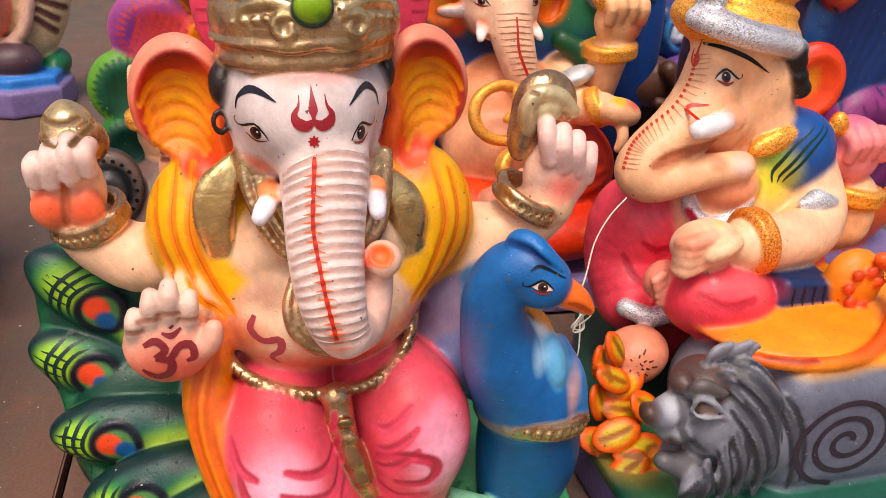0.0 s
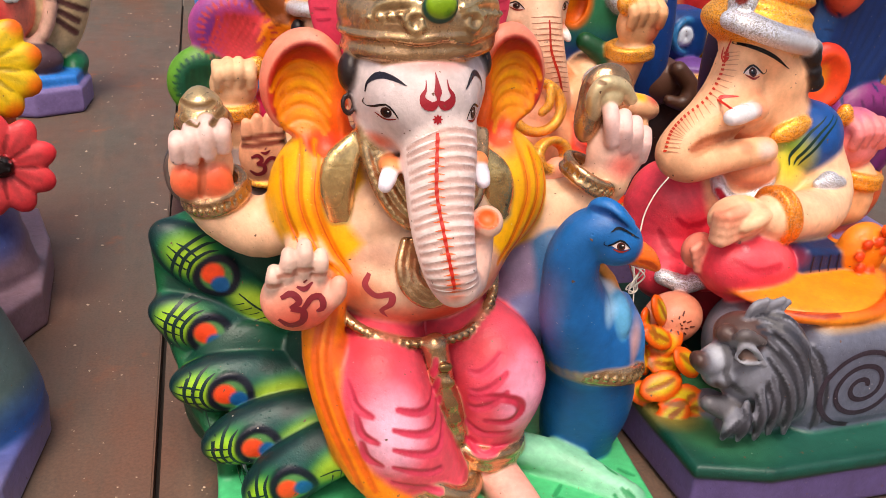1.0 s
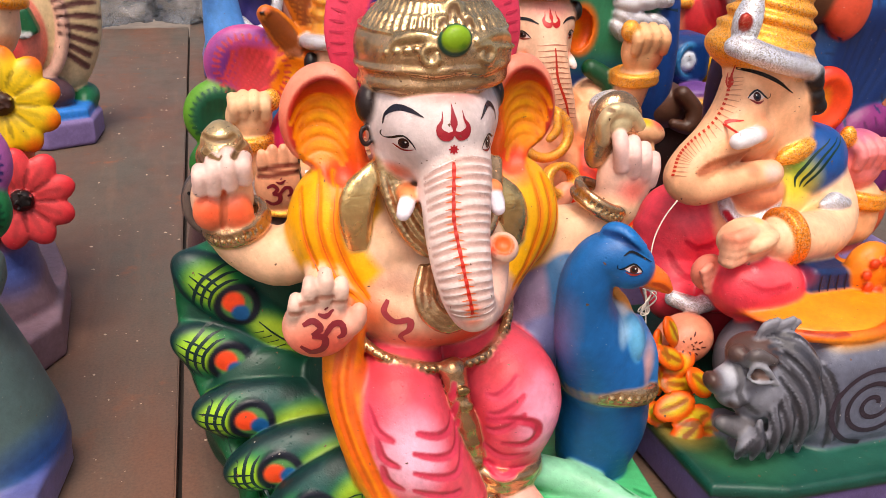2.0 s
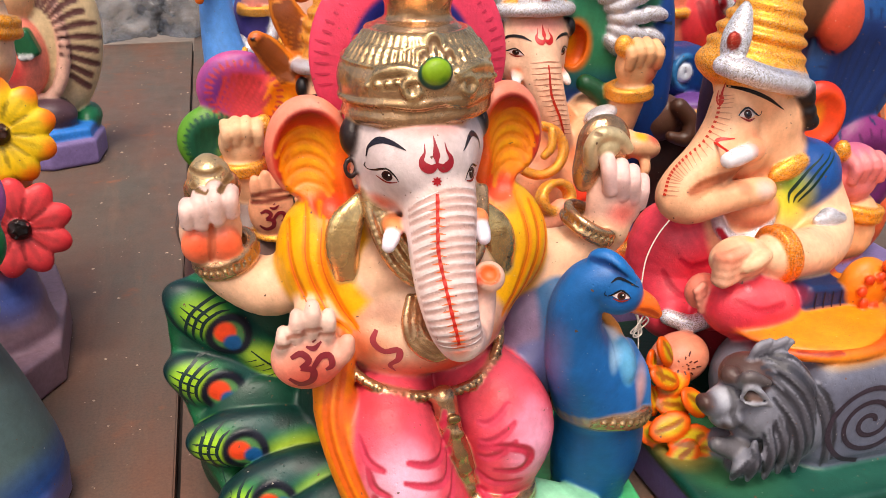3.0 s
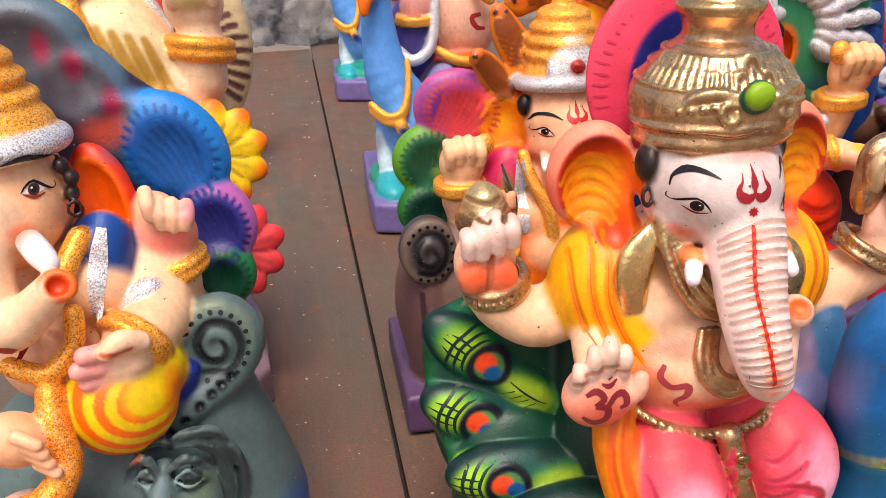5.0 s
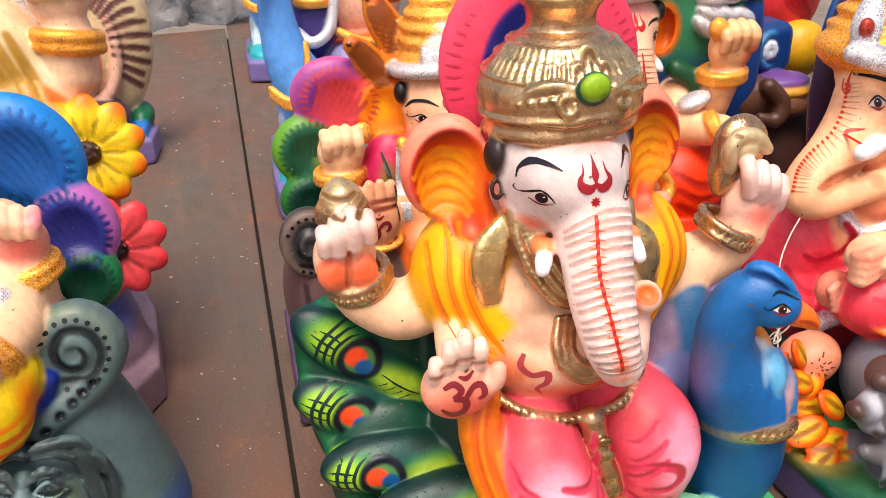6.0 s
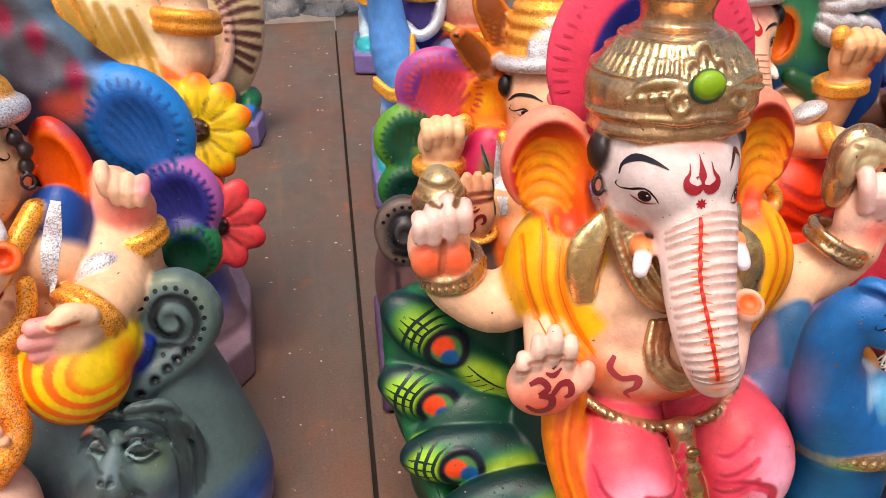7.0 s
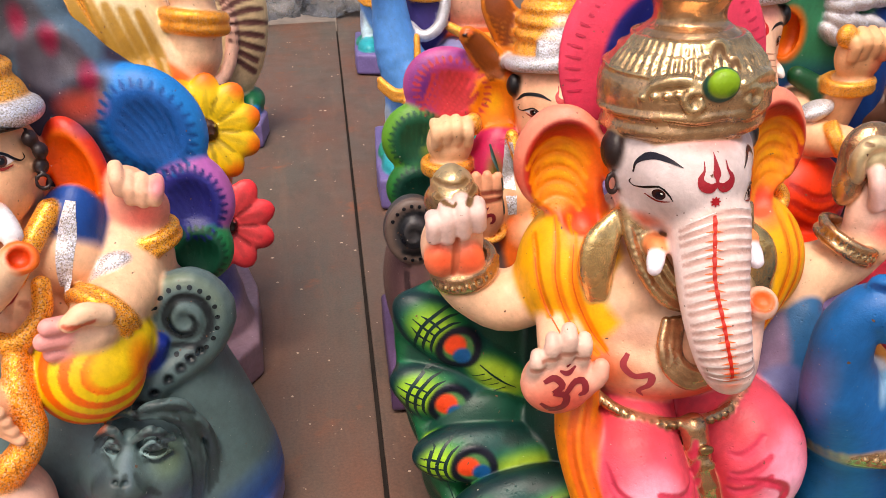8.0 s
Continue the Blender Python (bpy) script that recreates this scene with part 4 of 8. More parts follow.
    for rad, z in ((0.0622, 0.4892), (0.0516, 0.5016), (0.0422, 0.5116)):
        k.ring((0.0768, 0.581, z), (rad, rad), 0.0017, S(222, 194, 150), k=0.0012, fin=GP)
    # low leaf scrolls round the jewel
    for q in (-1, 1):
        leaf = [(0.081 + q * 0.014, 0.4845), (0.081 + q * 0.03, 0.4885), (0.081 + q * 0.046, 0.485), (0.081 + q * 0.052, 0.478)]
        k.tube([(*dome(x, z, 0.0006), r) for (x, z), r in zip(leaf, (0.0034, 0.0048, 0.0042, 0.0016))], S(226, 200, 156), n=9, k=0.002, fin=GP)
        curl = [(0.081 + q * (0.0225 + 0.0075 * math.cos(w) * f), 0.4745 + 0.0075 * math.sin(w) * f) for w, f in ((2.4, 1.2), (1.2, 1.0), (0.1, 1.0), (-1.1, 0.95), (-2.3, 0.75), (-3.6, 0.5))]
        k.tube([(*dome(x, z, 0.0005), r) for (x, z), r in zip(curl, (0.0022, 0.0032, 0.0034, 0.003, 0.0026, 0.0022))], S(222, 194, 148), n=14, k=0.0015, fin=GP)
        for i in range(4):
            k.ell(dome(0.081 + q * (0.034 + i * 0.0068), 0.479 - i * 0.0014, 0.0004), (0.0036, 0.0028, 0.0028), S(222, 194, 148), k=0.001, fin=GP)
        k.tube([(*dome(0.081 + q * 0.008, 0.461, 0.0004), 0.0018), (*dome(0.081 + q * 0.024, 0.46, 0.0004), 0.0026), (*dome(0.081 + q * 0.044, 0.463, 0.0003), 0.0014)], S(222, 194, 148), n=8, k=0.002, fin=GP)
    for x, z, r in ((0.079, 0.506, 0.0098), (0.0685, 0.4985, 0.0055), (0.09, 0.4985, 0.0058)):
        k.ell(dome(x, z, -0.001), (r, 0.0055, r * 1.05), S(226, 200, 156), k=0.002, fin=GP)
        k.groove([dome(x - r * 0.6, z - r * 0.5), dome(x, z + r * 0.55), dome(x + r * 0.6, z - r * 0.5)], 0.0012, S(130, 98, 62), n=8)
    k.ell((0.0752, 0.513, 0.4875), (0.0138, 0.0065, 0.0128), S(12, 92, 78), k=0.002, kc=0.0015)
    k.ell((0.0747, 0.5085, 0.4892), (0.0116, 0.0062, 0.0102), S(150, 188, 36), k=0.001, kc=0.0013)
    k.spray((0.08, 0.5, 0.483), (0.006, 0.02, 0.005), S(70, 150, 30), 0.7)
    # raised hand, knuckles folded over, a gold conch behind them
    k.tube([(-0.0166, 0.6100, 0.2883, 0.028), (-0.0534, 0.6170, 0.2715, 0.0285), (-0.0834, 0.6210, 0.2845, 0.0255), (-0.0989, 0.6220, 0.3028, 0.0235)], S(246, 206, 172), n=14, k=0.008)
    k.ell((-0.1037, 0.6170, 0.3332), (0.0275, 0.0185, 0.034), S(246, 206, 178), (0, 4, 0), k=0.007)
    k.ell((-0.1165, 0.6040, 0.3249), (0.014, 0.011, 0.016), S(250, 150, 112), k=0.004)
    k.ell((-0.0922, 0.6040, 0.3232), (0.0145, 0.011, 0.0165), S(250, 150, 112), k=0.003)
    k.groove([(-0.1028, 0.5980, 0.3475), (-0.1038, 0.5940, 0.3306), (-0.1060, 0.6000, 0.3120)], 0.0018, S(214, 120, 84))
    for pts, r in ((((-0.1217, 0.6070, 0.3630), (-0.1224, 0.5950, 0.3618), (-0.1222, 0.5980, 0.3487)), 0.0068), (((-0.1096, 0.6070, 0.3704), (-0.1109, 0.5950, 0.3650), (-0.1109, 0.5980, 0.3477)), 0.0076), (((-0.0964, 0.6070, 0.3746), (-0.0979, 0.5950, 0.3686), (-0.0977, 0.5980, 0.3508)), 0.0078), (((-0.0836, 0.6070, 0.3716), (-0.0850, 0.5950, 0.3696), (-0.0843, 0.5980, 0.3560)), 0.0072)):
        k.tube([(*p, r) for p in pts], S(238, 208, 198), n=8, k=0.0014, kc=0.003)
    k.spray((-0.1165, 0.5900, 0.3291), (0.017, 0.03, 0.018), S(252, 112, 66), 0.9)
    k.spray((-0.0917, 0.5900, 0.3279), (0.017, 0.03, 0.018), S(252, 112, 66), 0.9)
    k.ell((-0.0983, 0.6410, 0.3636), (0.0255, 0.016, 0.022), GOLD, k=0.003, kc=0.003, fin=GP)
    k.tube([(-0.0996, 0.6320, 0.3758, 0.0215), (-0.1007, 0.6340, 0.3858, 0.0135), (-0.1015, 0.6360, 0.3926, 0.0065)], S(224, 200, 156), n=8, k=0.003, kc=0.002, fin=(0.8, 0, 0))
    for y, w in ((0, 0.018), (1, 0.023)):
        z = 0.3905 - y * 0.0105
        k.groove([(-0.0985 - w, 0.622, z - 0.002), (-0.0985, 0.612, z - 0.004), (-0.0985 + w, 0.622, z + 0.003)], 0.0015, S(136, 106, 66), n=9)
    for o in (-0.0045, 0.0045):
        k.ring((-0.0925 - o * 0.3, 0.6215, 0.3085 + o), (0.0262, 0.0245), 0.0046, GOLD, (14, -16, 0), fin=GP)
    for i in range(14):
        a = radians(190 + i * 12.5)
        k.ell((-0.0925 + 0.0295 * math.cos(a), 0.6215 + 0.0275 * math.sin(a), 0.3085 + 0.007 * math.sin(a) + 0.0082 * math.cos(a)), (0.0022, 0.0024, 0.0028), S(222, 194, 148), k=0.001, fin=GP)
    # the other raised hand with a gold shell
    k.tube([(0.2035, 0.6150, 0.2716, 0.03), (0.2390, 0.6120, 0.2725, 0.0285), (0.2636, 0.6070, 0.2847, 0.026), (0.2792, 0.6030, 0.3022, 0.0245)], S(246, 206, 172), n=14, k=0.008)
    k.ell((0.2877, 0.6020, 0.3321), (0.0305, 0.02, 0.036), S(245, 206, 188), (0, 8, 0), k=0.007)
    k.ell((0.2748, 0.6120, 0.3881), (0.0275, 0.017, 0.029), GOLD, k=0.004, kc=0.003, fin=GP)
    k.ell((0.2559, 0.6070, 0.3691), (0.013, 0.014, 0.028), GOLD, (0, 8, 0), k=0.006, kc=0.003, fin=GP)
    k.tube([(0.2563, 0.5970, 0.3722, 0.006), (0.2523, 0.5940, 0.3914, 0.0068), (0.2628, 0.5940, 0.4029, 0.0072), (0.2819, 0.5960, 0.3979, 0.007), (0.2940, 0.5980, 0.3853, 0.006)], S(226, 208, 168), n=14, k=0.002, kc=0.002, fin=(0.5, 0, 0))
    k.ell((0.2714, 0.5940, 0.3880), (0.012, 0.006, 0.010), S(226, 208, 168), k=0.003, fin=(0.5, 0, 0))
    for i in range(6):
        w = 2.9 - i * 0.5
        k.groove([(0.2715 + math.cos(w) * 0.013, 0.58, 0.4015 + math.sin(w) * 0.011), (0.2715 + math.cos(w) * 0.022, 0.585, 0.4015 + math.sin(w) * 0.019)], 0.0012, S(150, 120, 84), n=5)
    for pts, r in ((((0.2685, 0.5880, 0.3777), (0.2684, 0.5830, 0.3669), (0.2731, 0.5860, 0.3489)), 0.0078), (((0.2833, 0.5880, 0.3721), (0.2817, 0.5800, 0.3612), (0.2858, 0.5860, 0.3421)), 0.0076), (((0.2972, 0.5900, 0.3648), (0.2955, 0.5820, 0.3550), (0.2985, 0.5880, 0.3363)), 0.0074), (((0.3117, 0.5940, 0.3532), (0.3086, 0.5860, 0.3445), (0.3102, 0.5920, 0.3280)), 0.0068)):
        k.tube([(*p, r) for p in pts], S(243, 208, 200), n=7, k=0.0014, kc=0.003)
    k.spray((0.2876, 0.5850, 0.3230), (0.022, 0.03, 0.019), S(252, 132, 118), 0.9)
    for o in (-0.0045, 0.0045):
        k.ring((0.2625 + o * 0.45, 0.603, 0.3085 + o), (0.0275, 0.0255), 0.0046, GOLD, (10, 26, 0), fin=GP)
    for i in range(14):
        a = radians(185 + i * 12.5)
        k.ell((0.2625 + 0.0305 * math.cos(a) * 0.9, 0.603 + 0.0285 * math.sin(a), 0.3085 + 0.005 * math.sin(a) - 0.0134 * math.cos(a)), (0.0022, 0.0024, 0.0028), S(222, 194, 148), k=0.001, fin=GP)
    # blessing hand with the painted palm
    k.tube([(-0.005, 0.60, 0.29, 0.026), (-0.018, 0.565, 0.268, 0.022), (-0.028, 0.53, 0.258, 0.019)], S(246, 206, 176), k=0.008)
    k.ell((-0.0355, 0.514, 0.251), (0.0315, 0.016, 0.029), S(244, 170, 145), (-8, 0, 0), k=0.006)
    for x, z, h, r in ((-0.0575, 0.262, 0.019, 0.0064), (-0.0455, 0.267, 0.028, 0.0068), (-0.0325, 0.269, 0.032, 0.0072), (-0.0195, 0.265, 0.027, 0.0066)):
        k.tube([(x, 0.512, z - 0.004, r), (x + 0.0008, 0.507, z + h * 0.45, r), (x + 0.0015, 0.505, z + h * 0.8, r), (x + 0.002, 0.508, z + h, r * 0.85)], S(236, 204, 188), n=8, k=0.0028)
        k.groove([(x - r, 0.5, z + h * 0.42), (x, 0.496, z + h * 0.45), (x + r, 0.5, z + h * 0.42)], 0.0009, S(206, 150, 130), n=6, kc=0.002)
    k.tube([(-0.015, 0.51, 0.247, 0.0105), (-0.006, 0.506, 0.256, 0.009), (-0.003, 0.506, 0.265, 0.0068)], S(244, 186, 165), n=6, k=0.004)
    k.spray((-0.034, 0.5, 0.236), (0.04, 0.04, 0.024), S(240, 104, 84), 0.85)
    om_mark(k, -0.034, 0.249, 0.036, 0.5)
    # peacock
    PB, PD = S(0, 118, 182), S(0, 84, 148)
    k.tube([(0.2534, 0.5400, 0.0563, 0.04), (0.2566, 0.5370, 0.0936, 0.046), (0.2536, 0.5300, 0.1332, 0.044)], S(0, 104, 160), n=10, k=0.008)
    k.ell((0.2049, 0.5720, 0.1678), (0.026, 0.025, 0.036), S(118, 124, 170), (0, -24, 0), k=0.02)
    k.ell((0.1980, 0.5970, 0.2041), (0.036, 0.028, 0.045), S(150, 132, 160), (0, -14, 0), k=0.02)
    k.ell((0.2204, 0.5850, 0.2109), (0.022, 0.024, 0.05), S(60, 120, 165), k=0.02)
    k.ell((0.2481, 0.5250, 0.1638), (0.043, 0.044, 0.046), PB, k=0.008)
    k.tube([(0.2404, 0.5220, 0.1668, 0.041), (0.2201, 0.5120, 0.2074, 0.0345), (0.2068, 0.5050, 0.2431, 0.0265), (0.2034, 0.4990, 0.2755, 0.024), (0.2104, 0.4930, 0.2983, 0.0215), (0.2238, 0.4860, 0.3034, 0.0215), (0.2350, 0.4810, 0.2963, 0.019)], PB, n=44, k=0.006)
    k.ell((0.2334, 0.4810, 0.2921), (0.0215, 0.019, 0.0185), PB, k=0.006)
    k.tube([(0.2084, 0.4900, 0.3156, 0.005), (0.2154, 0.4870, 0.3264, 0.0078), (0.2249, 0.4780, 0.3257, 0.0075), (0.2389, 0.4720, 0.3153, 0.004)], S(0, 124, 190), n=12, k=0.002)
    k.tube([(0.2158, 0.4840, 0.3293, 0.0035), (0.2268, 0.4710, 0.3244, 0.0042), (0.2417, 0.4680, 0.3104, 0.0025)], S(0, 130, 196), n=9, k=0.0015)
    k.groove([(0.2073, 0.4700, 0.3269), (0.2176, 0.4630, 0.3248), (0.2317, 0.4620, 0.3154)], 0.002, PD, n=9)
    k.tube([(0.2507, 0.4790, 0.2844, 0.0125), (0.2607, 0.4740, 0.2796, 0.0095), (0.2683, 0.4700, 0.2729, 0.0048)], S(248, 128, 44), n=8, k=0.002, kc=0.002, fin=GS)
    k.groove([(0.2508, 0.4680, 0.2811), (0.2582, 0.4660, 0.2790), (0.2671, 0.4660, 0.2735)], 0.0011, S(196, 84, 30), n=7)
    k.ell((0.2475, 0.5120, 0.2329), (0.009, 0.012, 0.022), S(232, 232, 236), (0, -18, 0), k=0.003)
    k.tube([(0.2349, 0.5060, 0.2590, 0.0045), (0.2478, 0.5060, 0.2444, 0.0045), (0.2586, 0.5070, 0.2257, 0.003)], S(248, 172, 84), n=7, k=0.002, kc=0.002)
    k.ell((0.2558, 0.5000, 0.2094), (0.012, 0.016, 0.026), S(120, 200, 240), (0, -10, 0), k=0.004)
    k.tube([(0.2634, 0.5080, 0.2190, 0.009), (0.2768, 0.5060, 0.1872, 0.0125), (0.2869, 0.5100, 0.1477, 0.011)], S(70, 150, 214), n=10, k=0.005)
    k.spray((0.2408, 0.4800, 0.2232), (0.01, 0.04, 0.02), S(190, 226, 246), 0.85)
    k.spray((0.2751, 0.4900, 0.1816), (0.009, 0.05, 0.036), S(236, 186, 178), 0.85)
    k.spray((0.1847, 0.5000, 0.2312), (0.016, 0.05, 0.05), S(176, 160, 200), 0.3)
    for o in (-0.005, 0.005):
        k.ring((0.2522, 0.5275, 0.1448 + o), (0.0445, 0.046), 0.0048, GOLD, (-10, 8, 0), fin=GP)
    for i in range(16):
        a = radians(195 + i * 10.5)
        k.ell((0.2522 + 0.0485 * math.cos(a), 0.5275 + 0.05 * math.sin(a), 0.1448 - 0.0088 * math.sin(a) - 0.0065 * math.cos(a)), (0.0034, 0.0028, 0.0034), S(222, 194, 148), k=0.001, fin=GP)
    eye(k, 0.2268, 0.2994, 0.0165, 0.46, flip=1, tilt=0.12)
    brow(k, [(0.2180, 0.3116, 0.0006), (0.2266, 0.3143, 0.002), (0.2452, 0.3039, 0.0006)], 0.46)
    # face painting
    eye(k, 0.0352, 0.4065, 0.0155, 0.5, flip=1, tilt=0.14, iris=S(74, 36, 26), tall=1.3)
    eye(k, 0.1045, 0.4055, 0.0155, 0.5, flip=-1, tilt=0.14, iris=S(74, 36, 26), tall=1.3)
    brow(k, [(0.0235, 0.417, 0.0006), (0.0255, 0.425, 0.0014), (0.033, 0.4322, 0.0038), (0.041, 0.4327, 0.0034), (0.049, 0.4295, 0.0006)], 0.5, col=S(46, 38, 48))
    brow(k, [(0.1215, 0.416, 0.0006), (0.1198, 0.4245, 0.0014), (0.1125, 0.4317, 0.0038), (0.1045, 0.4307, 0.0034), (0.0965, 0.4255, 0.0006)], 0.5, col=S(46, 38, 48))
    trident(k, 0.0718, 0.4225, 0.028, 0.49)
    for i in range(4):
        a = radians(i * 45)
        k.stroke([(0.0715 - math.cos(a) * 0.004, 0.4055 - math.sin(a) * 0.004, 0.0006), (0.0715, 0.4055, 0.003), (0.0715 + math.cos(a) * 0.004, 0.4055 + math.sin(a) * 0.004, 0.0006)], S(180, 30, 45), 0.49, n=7, lift=0.0006 + 0.0001 * i)
    k.stroke([(0.026, 0.263, 0.003), (0.0225, 0.252, 0.0052), (0.031, 0.2435, 0.0056), (0.043, 0.246, 0.006), (0.0435, 0.236, 0.0058), (0.037, 0.227, 0.0042), (0.043, 0.218, 0.001)], S(184, 84, 92), 0.52, n=24)
    return k.fire("elephant_headed_statue", "plaster elephant-headed statue, pink trousers, gold turban, blue peacock beside", "statue", "painted statues on the table")


statue_main()


# ---- heads and crowns shared by the smaller figures ----
def head_front(k, o, s, skin, ear_in, crown=True, ruby=True, trunk=True, white=True, mark=S(200, 40, 40), bend=0.03):
    """A frontal elephant head round o, with ears, trunk, tusks and a glitter crown; s scales it."""
    X = lambda x, y, z: (o[0] + x * s, o[1] + y * s, o[2] + z * s)
    R = lambda *r: tuple(a * s for a in r)
    k.ell(X(0, 0, 0.01), R(0.056, 0.05, 0.052), skin, k=0.008)
    k.ell(X(0, -0.012, -0.02), R(0.047, 0.045, 0.035), skin, k=0.01)
    for q in (-1, 1):
        k.ell(X(q * 0.072, 0.025, 0.0), R(0.036, 0.016, 0.043), S(236, 96, 40), (0, 0, q * 20), k=0.006)
        k.ell(X(q * 0.056, 0.02, -0.034), R(0.018, 0.014, 0.024), S(236, 90, 40), (0, q * 20, q * 20), k=0.006)
        k.ell(X(q * 0.073, 0.008, 0.0), R(0.026, 0.013, 0.034), ear_in, (0, 0, q * 20), k=0.004, cut=True, kc=0.008)
        k.spray(X(q * 0.072, 0.01, -0.002), R(0.015, 0.03, 0.02), S(244, 200, 30), 0.9)
        k.ell(X(q * 0.054, -0.012, 0.028), R(0.009, 0.012, 0.014), S(30, 22, 24), k=0.003)
        k.tube([(*X(q * 0.034, -0.038, -0.03), 0.007 * s), (*X(q * 0.037, -0.05, -0.037), 0.0068 * s), (*X(q * 0.039, -0.055, -0.042), 0.005 * s)], S(244, 240, 236), n=5, k=0.001, kc=0.002, fin=GS)
        k.spray(X(q * 0.03, -0.04, -0.026), R(0.016, 0.03, 0.01), S(245, 120, 60), 0.8)
    if trunk:
        k.tube([(*X(0, -0.03, 0.0), 0.032 * s), (*X(0.002, -0.055, -0.04), 0.027 * s), (*X(bend * 0.5, -0.065, -0.085), 0.022 * s), (*X(bend, -0.06, -0.12), 0.018 * s), (*X(bend + 0.014, -0.045, -0.138), 0.015 * s), (*X(bend + 0.032, -0.045, -0.124), 0.012 * s)], skin, n=18, k=0.006)
        for i in range(15):
            f = i / 14
            z = -0.008 - f * 0.1
            cx, w, y = bend * max(0, f - 0.25) * 1.1, 0.026 - 0.009 * f, -0.066 - 0.02 * min(1, 2 * f)
            k.stroke([(X(cx - w * 0.85, 0, 0)[0], X(0, 0, z - 0.003)[2], 0.0006), (X(cx, 0, 0)[0], X(0, 0, z)[2], 0.0016 * s), (X(cx + w * 0.85, 0, 0)[0], X(0, 0, z - 0.003)[2], 0.0006)], S(196, 136, 110), X(0, -0.07, 0)[1], n=9)
        k.stroke([(X(0, 0, -0.012)[0], X(0, 0, -0.012)[2], 0.002 * s), (X(0.002, 0, 0)[0], X(0, 0, -0.05)[2], 0.0034 * s), (X(bend * 0.55, 0, 0)[0], X(0, 0, -0.085)[2], 0.0034 * s), (X(bend * 0.95, 0, 0)[0], X(0, 0, -0.118)[2], 0.002 * s)], S(200, 60, 30), X(0, -0.06, 0)[1], n=30)
    for q in (-1, 1):
        eye(k, X(q * 0.036, 0, 0)[0], X(0, 0, 0.0)[2], 0.0175 * s, X(0, -0.03, 0)[1], flip=-q)
        brow(k, [(X(q * 0.052, 0, 0)[0], X(0, 0, 0.012)[2], 0.001), (X(q * 0.044, 0, 0)[0], X(0, 0, 0.021)[2], 0.0034 * s), (X(q * 0.03, 0, 0)[0], X(0, 0, 0.022)[2], 0.004 * s), (X(q * 0.018, 0, 0)[0], X(0, 0, 0.017)[2], 0.001)], X(0, -0.03, 0)[1])
    trident(k, o[0], o[2] + 0.022 * s, 0.026 * s, X(0, -0.03, 0)[1], mark)
    if crown:
        glitter_crown(k, X(0, 0.004, 0.052), s, ruby)


def glitter_crown(k, c, s, ruby=True, tilt=0):
    """A stepped gold-glitter cone over a silver-glitter diadem."""
    k.ring(c, (0.055 * s, 0.05 * s), 0.009 * s, GLITSILVER, (-6, tilt, 0), fin=GL)
    k.ell((c[0], c[1] - 0.04 * s, c[2] + 0.02 * s), (0.034 * s, 0.012 * s, 0.026 * s), GLITSILVER, (-20, tilt, 0), k=0.004, kc=0.003, fin=GL)
    k.ell((c[0], c[1] - 0.036 * s, c[2] + 0.034 * s), (0.02 * s, 0.012 * s, 0.034 * s), GLITSILVER, (-20, tilt, 0), k=0.006, kc=0.003, fin=GL)
    k.ell((c[0], c[1], c[2] + 0.01 * s), (0.05 * s, 0.046 * s, 0.03 * s), GLITGOLD, k=0.004, kc=0.003, fin=GL)
    for i, (z, r) in enumerate(((0.034, 0.049), (0.05, 0.046), (0.065, 0.041), (0.08, 0.033))):
        k.ell((c[0], c[1] + 0.004 * s, c[2] + z * s), (r * s, r * s, 0.0125 * s), GLITGOLD, k=0.007, kc=0.003, fin=GL)
    k.ell((c[0], c[1] + 0.004 * s, c[2] + 0.095 * s), (0.014 * s, 0.014 * s, 0.016 * s), GLITGOLD, k=0.003, kc=0.003, fin=GL)
    if ruby:
        k.ell((c[0], c[1] - 0.052 * s, c[2] + 0.026 * s), (0.0085 * s, 0.005 * s, 0.0085 * s), S(170, 40, 24), k=0.001, kc=0.0015, fin=(0, 0.35, 0.8))


def fist(k, c, s, col, tip=None, lean=0.0):
    """A hand seen from its back, four knuckled fingers folded over."""
    k.ell(c, (0.028 * s, 0.019 * s, 0.03 * s), col, (0, lean, 0), k=0.006)
    for i in range(4):
        x = c[0] + (i - 1.5) * 0.0125 * s
        z = c[2] + 0.018 * s - abs(i - 1.5) * 0.003 * s
        k.tube([(x, c[1] - 0.006 * s, z + 0.012 * s, 0.0068 * s), (x, c[1] - 0.019 * s, z + 0.004 * s, 0.0068 * s), (x, c[1] - 0.016 * s, z - 0.012 * s, 0.0058 * s)], tip or col, n=6, k=0.0018)


